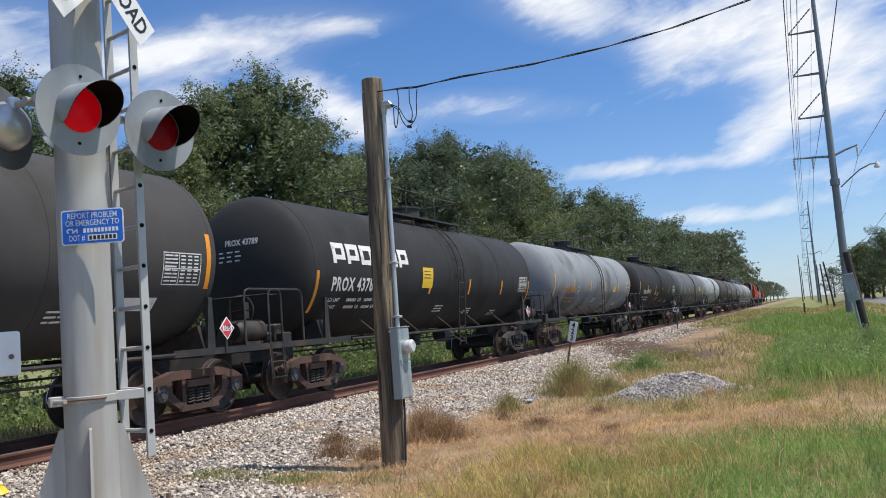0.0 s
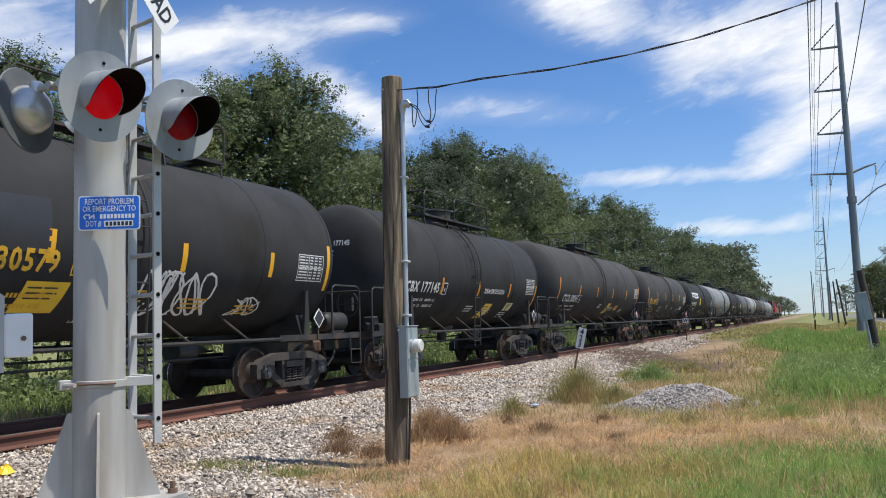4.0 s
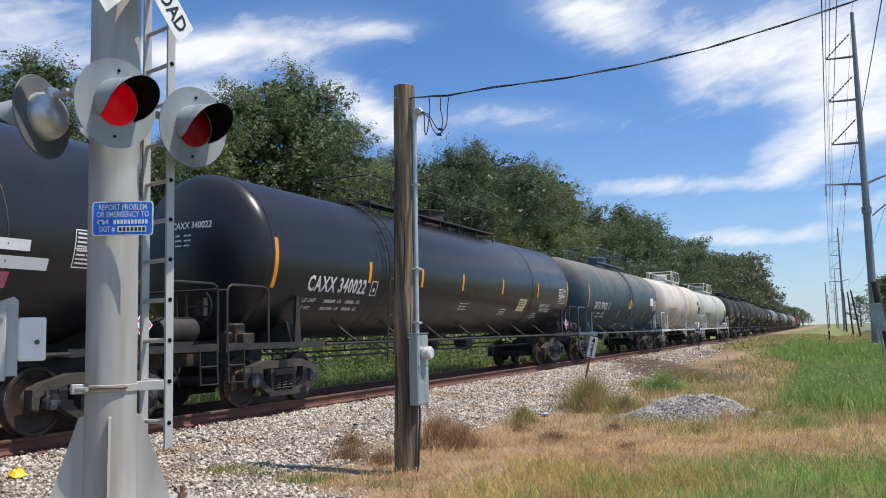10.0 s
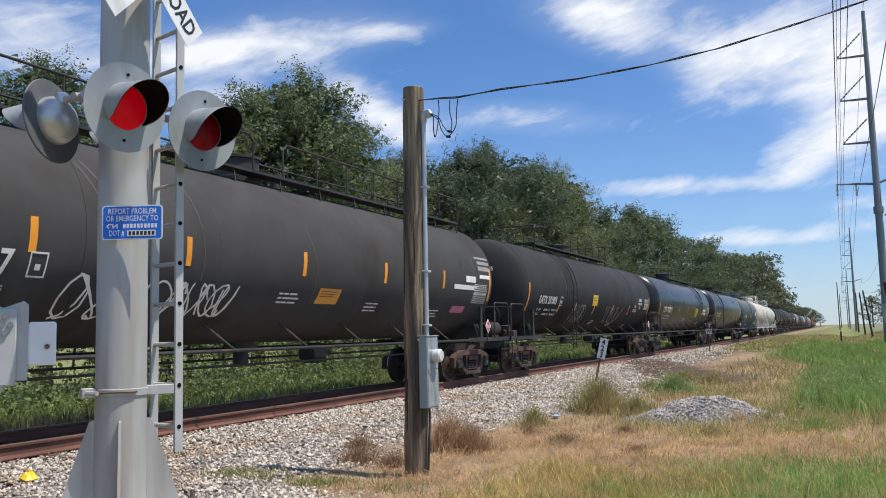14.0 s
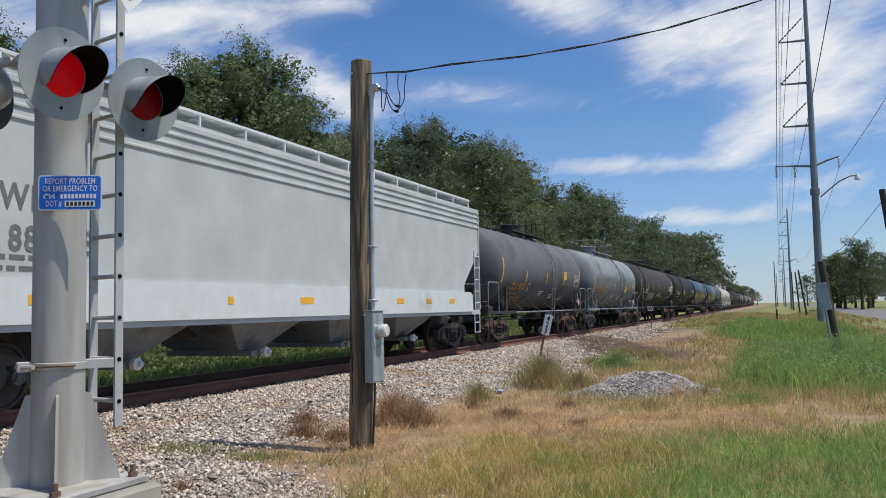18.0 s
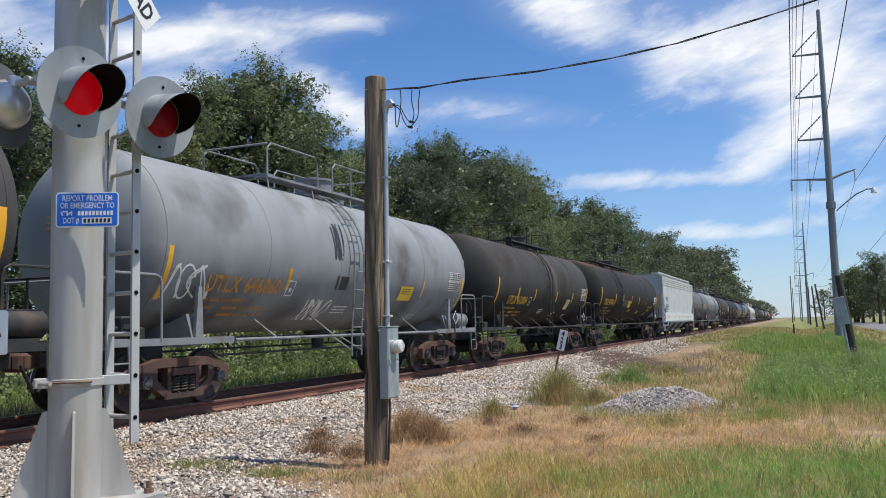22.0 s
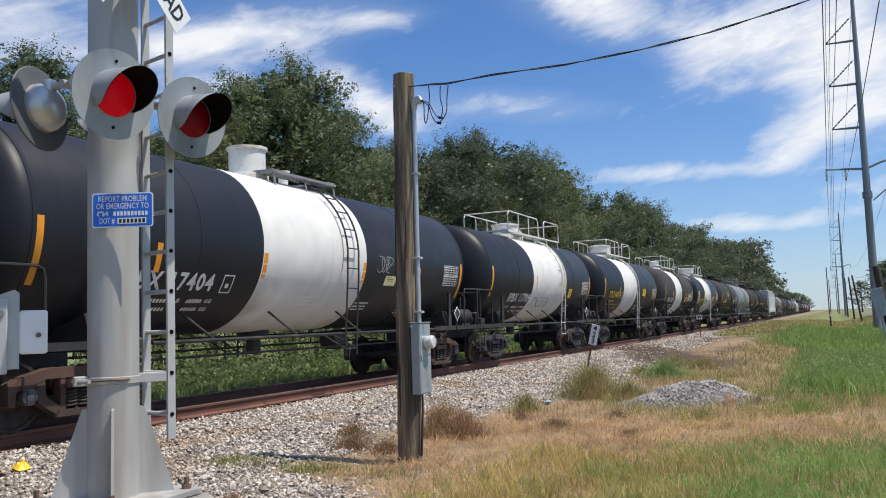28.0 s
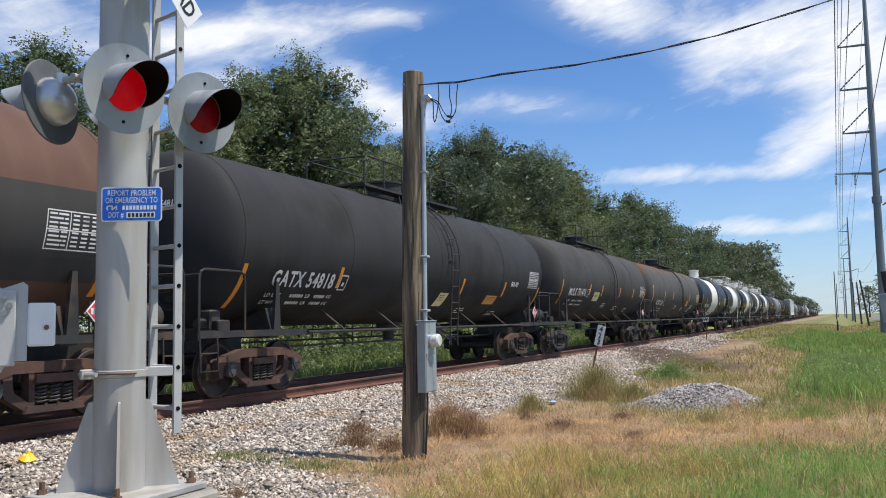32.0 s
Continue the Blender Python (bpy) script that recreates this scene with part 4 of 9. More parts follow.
        part("end_platform", Geo().box((0, s * (ye - 0.2), 1.11), (2.78, 0.42, 0.05)).box((0, s * ye, 1.06), (2.8, 0.05, 0.16)), fit_mat, car)
        part("end_rail", Geo().tube([(-1.40, s * ye, 2.0), (1.40, s * ye, 2.0)], 0.02, 6).tube([(-0.55, s * ye, 1.1), (-0.55, s * ye, 2.0)], 0.018, 6).tube([(0.55, s * ye, 1.1), (0.55, s * ye, 2.0)], 0.018, 6), fit_mat, car)
        part("coupler", Geo().box((0, s * (ye + 0.2), 0.84), (0.18, 0.5, 0.2), bevel=0.03).box((0, s * (ye + 0.36), 0.84), (0.34, 0.18, 0.28), bevel=0.05), "frame_rust", car)
        hose = [(0.45, s * ye, 0.8), (0.45, s * (ye + 0.12), 0.6), (0.40, s * (ye + 0.26), 0.42)]
        part("air_hose", Geo().tube(hose, 0.025, 6), "rubber", car)
    if not opts.get("bare"):
        wheel_y = -ye + 0.06
        part("hand_brake", Geo().tube([(0.75 + 0.28 * math.cos(a), wheel_y, 1.75 + 0.28 * math.sin(a)) for a in np.linspace(0, 2 * math.pi, 21)[:-1]], 0.016, 5, closed=True)
             .box((0.75, wheel_y + 0.06, 1.75), (0.2, 0.1, 0.3)).cyl((0.47, wheel_y, 1.75), (1.03, wheel_y, 1.75), 0.012, n=5), fit_mat, car)
        part("air_reservoir", Geo().lathe([(0.02, -0.42), (0.15, -0.40), (0.2, -0.33), (0.2, 0.33), (0.15, 0.40), (0.02, 0.42)], 18, "y", (1.08, ye - 0.62, 1.36)).box((1.08, ye - 0.62, 1.15), (0.3, 0.5, 0.06)), fit_mat, car)
        part("control_valve", Geo().box((0.95, -(ye - 0.75), 1.3), (0.28, 0.26, 0.34), bevel=0.03).cyl((0.95, -(ye - 0.45), 1.25), (0.95, -(ye - 1.05), 1.25), 0.08, n=10).box((1.15, -(ye - 0.8), 1.2), (0.16, 0.3, 0.2), bevel=0.02), "steel_black", car)
    # side safety rails and their stays
    for sx in (-1, 1):
        part("side_rail", Geo().tube([(sx * 1.42, -(tc / 2 - 0.9), 1.06), (sx * 1.42, tc / 2 - 0.9, 1.06)], 0.03, 8), opts.get("rail", fit_mat), car)
        nst = max(4, int(tc / 2.3))
        for i in range(nst):
            y = (i + 0.5) / nst * (tc - 2.2) - (tc - 2.2) / 2
            a = math.acos(max(-1, min(1, (zc - 1.52) / R)))
            part("rail_stay", cached(("stay", R, zc, sx), lambda sx=sx, a=a: Geo().tube([(sx * 1.42, 0, 1.07), (sx * R * math.sin(a), -0.28, 1.52)], 0.02, 6).mesh("rail_stay", fit_mat)) if fit_mat == "steel_black" else
                 Geo().tube([(sx * 1.42, 0, 1.07), (sx * R * math.sin(a), -0.28, 1.52)], 0.02, 6), fit_mat, car, at=pose(0, y, 0))
    # ladders on both sides
    for sx in (-1, 1):
        r = R + 0.10
        top = math.radians(78)
        pts = [(sx * r * math.cos(a), zc + r * math.sin(a)) for a in np.linspace(top, -0.1, 12)] + [(sx * (R + 0.08), zc - 0.55), (sx * (R + 0.0), 1.0), (sx * (R + 0.0), 0.62)]
        g = Geo()
        for dy in (-0.21, 0.21):
            g.tube([(x, lad + dy, z) for x, z in pts], 0.02, 5)
        lens = [0]
        for p, q in zip(pts, pts[1:]):
            lens.append(lens[-1] + math.dist(p, q))
        part("ladder", g, opts.get("ladder", opts.get("rail", fit_mat)), car)
        nr = int(lens[-1] / 0.40)
        lm = opts.get("ladder", opts.get("rail", fit_mat))
        rm = cached(("rung", lm), lambda: Geo().cyl((0, -0.21, 0), (0, 0.21, 0), 0.014, n=6).mesh("ladder_rung", lm))
        for i in range(nr + 1):
            d = min(lens[-1] - 0.03, 0.08 + i * 0.40)
            j = max(k for k in range(len(lens)) if lens[k] <= d)
            j = min(j, len(pts) - 2)
            q = (d - lens[j]) / (lens[j + 1] - lens[j])
            part("ladder_rung", rm, None, car, at=pose(pts[j][0] + (pts[j + 1][0] - pts[j][0]) * q, lad, pts[j][1] + (pts[j + 1][1] - pts[j][1]) * q))
        part("ladder_stay", Geo().tube([(sx * 1.5, lad + 0.21, 0.75), (sx * 1.42, lad - 0.6, 1.06)], 0.018, 6).tube([(sx * 1.5, lad - 0.21, 0.75), (sx * 1.42, lad - 0.9, 1.06)], 0.018, 6), opts.get("rail", fit_mat), car)
    # top platform, handrails and fittings
    top_mat = opts.get("top", fit_mat)
    g = Geo()
    for sx in (-1, 1):
        g.box((sx * 0.62, (p0 + p1) / 2, zt + 0.05), (0.34, p1 - p0, 0.05))
    g.box((0, p0 + 0.15, zt + 0.08), (1.5, 0.3, 0.05)).box((0, p1 - 0.15, zt + 0.08), (1.5, 0.3, 0.05))
    part("walkway", g, top_mat, car)
    n_leg = max(2, int((p1 - p0) / 1.3))
    for sx in (-1, 1):
        for i in range(n_leg + 1):
            y = p0 + 0.05 + (p1 - p0 - 0.1) * i / n_leg
            part("walkway_leg", cached(("wleg", sx, round(R, 2), zc, top_mat), lambda sx=sx: Geo().tube([(sx * 0.74, 0, zt + 0.03), (sx * 0.78, 0, zc + math.sqrt(max(0.1, R * R - 0.6084)) - 0.01)], 0.02, 5).mesh("walkway_leg", top_mat)), None, car, at=pose(0, y, 0))
        if dome != "none":
            hh = 0.72
            p0, p1 = opts.get("guard", (p0, p1))
            spans = [(p0, lad - 0.32), (lad + 0.32, p1)] if p0 + 0.8 < lad < p1 - 0.8 else [(p0, pc - 0.6), (pc + 0.3, p1)]
            for h0, h1 in spans:
                pts = [(sx * 0.78, h0, zt + 0.05), (sx * 0.78, h0, zt + hh - 0.12), (sx * 0.78, h0 + 0.12, zt + hh), (sx * 0.78, h1 - 0.12, zt + hh), (sx * 0.78, h1, zt + hh - 0.12), (sx * 0.78, h1, zt + 0.05)]
                gg = Geo().tube(pts, 0.022, 6)
                if h1 - h0 > 2:
                    for i in range(1, int((h1 - h0) / 1.2) + 1):
                        yy = h0 + (h1 - h0) * i / (int((h1 - h0) / 1.2) + 1)
                        gg.tube([(sx * 0.78, yy, zt + 0.05), (sx * 0.78, yy, zt + hh)], 0.018, 5)
                part("top_handrail", gg, top_mat, car)
    if dome != "none":
        for y in (p0, p1):
            part("top_handrail", Geo().tube([(-0.78, y, zt + 0.70), (0.78, y, zt + 0.70)], 0.02, 6), top_mat, car)
    hm = opts.get("house", top_mat)
    hr = opts.get("hr", 0.42)
    hz = opts.get("hz", 0.40)
    part("valve_housing", Geo().lathe([(hr + 0.06, zt - 0.1), (hr + 0.06, zt + 0.06), (hr, zt + 0.08), (hr, zt + hz), (hr + 0.04, zt + hz + 0.01), (hr + 0.04, zt + hz + 0.06), (hr * 0.6, zt + hz + 0.10), (0.02, zt + hz + 0.11)], 24, "z", (0, pc - 0.1, 0)), hm, car)
    part("relief_valve", Geo().lathe([(0.10, zt - 0.05), (0.10, zt + 0.22), (0.14, zt + 0.23), (0.14, zt + 0.30), (0.02, zt + 0.32)], 12, "z", (0.1, pc + 0.95, 0)), hm, car)
    # under the tank
    part("bottom_outlet", Geo().lathe([(0.32, zc - R + 0.05), (0.30, zc - R - 0.12), (0.14, zc - R - 0.16), (0.14, zc - R - 0.42), (0.02, zc - R - 0.44)], 16, "z", (0, pc, 0)), "steel_black", car)
    part("brake_cylinder", Geo().lathe([(0.02, -0.35), (0.2, -0.33), (0.22, 0.1), (0.12, 0.2), (0.03, 0.55)], 16, "y", (0.3, 1.9, 0.92)), "steel_black", car)
    for bx, bz in ((-0.55, 0.86), (0.5, 0.78)):
        part("brake_rod", Geo().tube([(bx, -(tc / 2 - 0.4), bz), (bx, tc / 2 - 0.4, bz)], 0.022, 6), "steel_black", car)
    for i in range(5):
        part("pipe_hanger", cached(("hanger", R, zc), lambda: Geo().tube([(-0.55, 0, 0.84), (-0.5, 0, zc - R + 0.12)], 0.018, 5).mesh("pipe_hanger", "steel_black")), None, car, at=pose(0, (i / 4 - 0.5) * (tc - 2.5), 0))
    truck(car, tc / 2, opts.get("rust", rng.random() < 0.5), yc)
    truck(car, -tc / 2, opts.get("rust2", rng.random() < 0.5), yc)
    # reflective strips
    n = max(4, int(round(2 * hl / 2.75))) + 1
    places = [lo + 0.10, *MIDDLE[key], hi - 0.10] if key in MIDDLE else [lo + 0.10 + (hi - lo - 0.20) * i / (n - 1) for i in range(n)]
    for i, y in enumerate(places):
        end = i in (0, len(places) - 1)
        v, h = (ev, 0.45) if end else (sv, 0.22)
        part("reflective_strip", sh.patch(Geo(), y - 0.055, y + 0.055, v - h, v + h, skew=0.1 if key == "gx2" and not end else 0.0), strips, car)
    # reporting marks and small print
    small = opts.get("small", "letter_white")
    if text:
        tw = opts.get("pitch", 0.195) * len(text)
        nat = text_mesh(text, tsize, 0.012, 1.0)[0]
        nat = max(p[0] for p in nat) - min(p[0] for p in nat)
        part("car_number", sh.letters("car_number", text, tsize, tu, tv, tcol, narrow=tw / nat), None, car)
        slogan = text.startswith("UTLX")
        if slogan:
            vs = text_mesh("THE TANK CAR PEOPLE", 0.11, 0.002, 1.0)[0]
            part("slogan", sh.letters("slogan", "THE TANK CAR PEOPLE", 0.11, tu - tw * 0.5 + 0.62, tv - 0.30, tcol, 0.002, 1.22 / (max(p[0] for p in vs) - min(p[0] for p in vs))), None, car)
        # load and tare lines: the words, with bars for the figures
        for r, word in enumerate(("LD LMT", "LT WT")):
            v, u = tv - (0.47 if slogan else 0.33) - r * 0.17, tu - tw * 0.5
            for body, wd, gap in ((word, 0.46 if r == 0 else 0.38, 0.30 if r == 0 else 0.38), ("", 0.42, 0.06), ("LB", 0.14, 0.16), ("", 0.36, 0.06), ("KG", 0.15, 0.0)):
                if body:
                    vs = text_mesh(body, 0.115, 0.002, 1.0)[0]
                    nar = wd / (max(p[0] for p in vs) - min(p[0] for p in vs))
                    part("load_word", sh.letters("load_word", body, 0.115, u + wd / 2, v, tcol, 0.002, nar), None, car)
                else:
                    g = Geo()
                    for k in range(6):
                        sh.patch(g, u + k * wd / 6, u + (k + 0.68) * wd / 6, v - 0.036, v + 0.036, 0.006)
                    tagged(part("load_figure", g, tcol, car), kind="stuff")
                u += wd + gap
        for body, size, u, v, mk, wd in opts.get("texts", []):
            vs = text_mesh(body, size, 0.006, 1.0)[0]
            part("stencil", sh.letters("stencil", body, size, u, v, mk, 0.006, wd / (max(p[0] for p in vs) - min(p[0] for p in vs))), None, car)
        if opts.get("endtext", True):
            part("end_number", sh.letters("end_number", text, 0.17, 0.12, 0.52, tcol, 0.004, 0.85, head=True), None, car)
            g = Geo()
            for r in range(3):
                for k in range(3):
                    q = [(-0.42 + k * 0.2, 0.36 - r * 0.09), (-0.42 + k * 0.2 + 0.09 + 0.07 * rng.random(), 0.36 - r * 0.09 - 0.03)]
                    g.add([sh.head(q[0][0], q[0][1]), sh.head(q[1][0], q[0][1]), sh.head(q[1][0], q[1][1]), sh.head(q[0][0], q[1][1])], [(0, 1, 2, 3)])
            tagged(part("end_marks", g, tcol, car), kind="stuff")
    g = Geo()
    up = hi - 1.15
    pv = opts.get("pv", -0.28)
    sh.patch(g, up, up + 0.85, pv - 0.25, pv + 0.25, 0.005)
    panel = part("test_panel", g, "letter_black", car, "dark test panel with stencilled rows")
    g = Geo()
    for r in range(8):
        bars(sh, g, rng, up + 0.04, pv + 0.215 - r * 0.056, 0.28, 1, 0.05, 0.024, 0.03, 1.0)
        for c in range(3):
            sh.patch(g, up + 0.39 + c * 0.15, up + 0.39 + c * 0.15 + 0.10, pv + 0.19 - r * 0.056, pv + 0.214 - r * 0.056, 0.008)
    for v in (0.245, 0.005, -0.245):
        sh.patch(g, up, up + 0.85, pv + v - 0.008, pv + v + 0.008, 0.008)
    for u in (0.0, 0.345, 0.842):
        sh.patch(g, up + u, up + u + 0.014, pv - 0.245, pv + 0.245, 0.008)
    tagged(part("panel_print", g, "letter_white" if small == "letter_yellow" else small, panel), kind="stuff")
    for du, dv, w, h, mk, skew in opts.get("decals", [(hl - 3.2, -0.10, 0.55, 0.34, "decal_yellow", 0.0)]):
        d = part("decal", sh.patch(Geo(), du, du + w, dv - h / 2, dv + h / 2, 0.005, skew), mk, car)
        if h > 0.2 and mk in ("decal_yellow", "decal_orange", "decal_pale"):
            g = Geo()
            bars(sh, g, rng, du + 0.08, dv + h * 0.34, w - 0.2, 3, h * 0.16, h * 0.05, 0.03, 0.9)
            tagged(part("decal_print", g, "letter_black", d), kind="stuff")
    n_note = min(3, opts.get("notes", 3))
    for k in range(n_note):
        g = Geo()
        u = lo * 0.25 + (hi - 1.9 - lo * 0.25) * (k + 0.5) / n_note
        bars(sh, g, rng, u, sv - 0.55 - 0.12 * k, 0.62, 3, 0.085, 0.034, 0.03, 0.8)
        tagged(part("stencilled_note", g, small, car), kind="stuff")
    if opts.get("plate", True):
        up = tu + 0.195 * len(text) / 2 + 0.22
        g = Geo()
        for a0, a1, b0, b1 in ((0, 0.26, 0.14, 0.165), (0, 0.26, -0.165, -0.14), (0, 0.022, -0.15, 0.15), (0.238, 0.26, -0.15, 0.15)):
            sh.patch(g, up + a0, up + a1, tv + b0, tv + b1, 0.006)
        sh.patch(g, up + 0.09, up + 0.17, tv - 0.07, tv + 0.01, 0.006)
        part("plate_mark", g, small, car)
    for gm, gu, gvv, gw, gh, gn, gwid in opts.get("tags", []):
        g = Geo()
        scrawl(sh, g, rng, gu, gvv, gw, gh, gn, gwid)
        tagged(part("spray_paint", g, gm, car, "sprayed scrawl"), kind="stuff")
    pf, pn = opts.get("placard", ("red_sign", "1075"))
    diamond(car, 1.44, ye - 1.65, 1.43, pf, "red and white hazard placard" if pf == "red_sign" else "black and white hazard placard", pn)
    g = Geo().prism([(-0.95 - 0.17, zc - 0.95), (-0.95, zc - 1.12), (-0.95 + 0.17, zc - 0.95), (-0.95, zc - 0.78)], "y", -ye + 0.02, -ye + 0.03)
    part("end_placard", g, pf, car, smooth=0)
    return car


# per car: rear and front strip, height of strips, height of end strips, text place and height, ladder, walkway ends, housing
FIT = {
    "u209": (-7.2, 7.0, -0.14, -0.14, -5.6, -0.51, 0.06, -2.3, 2.6, 0.6), "ctc": (-7.5, 7.25, -0.37, -0.37, -5.7, -0.72, -0.8, -2.4, 2.5, 0.6),
    "tcb": (-5.3, 5.05, -0.44, -0.66, -3.95, -0.51, -0.57, -2.3, 2.4, 0.3), "u63": (-4.9, 4.7, -0.28, -0.26, -2.8, -0.49, -0.5, -2.0, 2.4, 0.7),
    "w93": (-7.3, 6.6, -0.30, -0.25, -5.45, -0.45, -0.35, -2.6, 2.4, 0.0), "w90": (-6.9, 6.75, -0.15, -0.15, -4.9, -0.43, -0.39, -2.8, 2.45, -0.1),
    "gx2": (-7.05, 7.0, -0.82, -0.12, -5.0, -0.49, 0.25, -2.8, 2.6, 0.3), "cax": (-9.1, 8.7, -0.17, -0.18, -6.95, -0.51, -4.9, -4.5, 3.3, 0.36),
    "cbt": (-9.0, 8.6, -0.35, -0.55, -6.8, -0.45, 4.84, -2.2, 5.9, 0.0), "gx3": (-8.95, 8.6, -0.63, -0.38, -7.0, -0.44, -4.35, -6.2, 3.3, -0.9),
    "til": (-9.15, 8.6, -0.13, -0.15, -7.2, -0.50, -8.3, -8.0, 8.2, -0.15), "u066": (-6.2, 6.3, -0.33, -0.34, -4.1, -0.60, 0.71, -2.6, 2.6, -0.6),
    "u973": (-5.9, 5.8, -0.30, -0.15, -3.75, -0.71, 0.64, -2.4, 2.4, 0.0), "u957": (-8.7, 8.3, -0.32, -0.30, -6.75, -0.57, -4.17, -6.4, 3.4, -0.1),
    "u084": (-5.95, 6.2, -0.47, -0.42, -3.65, -0.71, -0.1, -2.3, 2.6, 0.8), "u646": (-6.1, 6.1, -0.55, -0.60, -4.0, -0.73, -0.28, -2.5, 2.6, 0.6),
    "u643": (-6.2, 6.25, -0.37, -0.37, -4.0, -0.51, 0.45, -2.6, 2.5, -0.5), "u175": (-5.75, 5.65, -0.30, -0.32, -3.75, -0.53, 0.09, -2.4, 2.5, -0.7),
    "p115": (-5.05, 5.0, -0.25, -0.2, -3.3, -0.57, 0.3, -2.3, 2.3, -0.4), "u174": (-5.65, 5.5, -0.30, -0.24, -3.7, -0.47, 0.42, -2.4, 2.5, -0.5),
    "i177": (-5.2, 5.25, -0.20, -0.28, -2.6, -0.76, 1.41, -2.0, 3.5, -0.1), "i174": (-6.7, 6.2, -0.37, -0.40, -4.3, -0.73, 0.6, -0.9, 1.3, -0.6),
    "gx9": (-7.85, 7.4, -0.28, -0.27, -5.65, -0.74, 0.5, -2.4, 2.4, -0.3), "mul": (-6.8, 6.65, -0.40, -0.58, -4.8, -0.55, 0.4, -2.5, 2.5, 0.1),
    "gx5": (-7.5, 7.3, -0.64, -0.95, -5.7, -0.74, 0.5, -2.5, 2.5, -0.1), "pro": (-6.75, 6.9, -0.40, -0.60, -5.2, -0.43, 0.5, -2.2, 2.6, 0.6),
    "brn": (-7.6, 7.5, -0.5, -0.75, -4.0, -0.5, 0.5, -2.5, 2.5, 0.0),
}


# strips between the end strips, where they are not evenly spaced
MIDDLE = {
    "u63": (-1.88, 0.58, 2.83), "cax": (-5.78, -3.29, -0.85, 2.1, 5.35), "til": (-5.9, -3.21, -0.2, 2.79, 5.68), "u066": (-0.56, 1.86, 4.43),
    "u957": (-5.2, -3.14, -0.64, 1.8, 4.6), "u646": (-2.72, 0.4, 3.45), "u643": (-2.87, -0.44, 1.9, 4.19), "u175": (-2.5, -1.24, 1.29, 3.6),
    "i177": (-1.24, 1.76), "i174": (-4.64, -2.12, 1.25, 3.8), "gx9": (-4.58, -2.06, 0.98, 3.68), "mul": (-3.19, -1.38, 1.64, 4.2), "gx3": (-5.68, -3.72, -1.2, 1.7, 4.6), "u084": (-3.75, -1.75, 1.2, 3.7),
}


def hash_of(s):
    return sum((i + 1) * ord(c) for i, c in enumerate(s))



W, Y, O, K, DIM = "letter_white", "letter_yellow", "letter_orange", "letter_black", "letter_dim"
B, GR, WH = "steel_black", "steel_grey", "steel_white"


def dk(*a):
    return list(a)


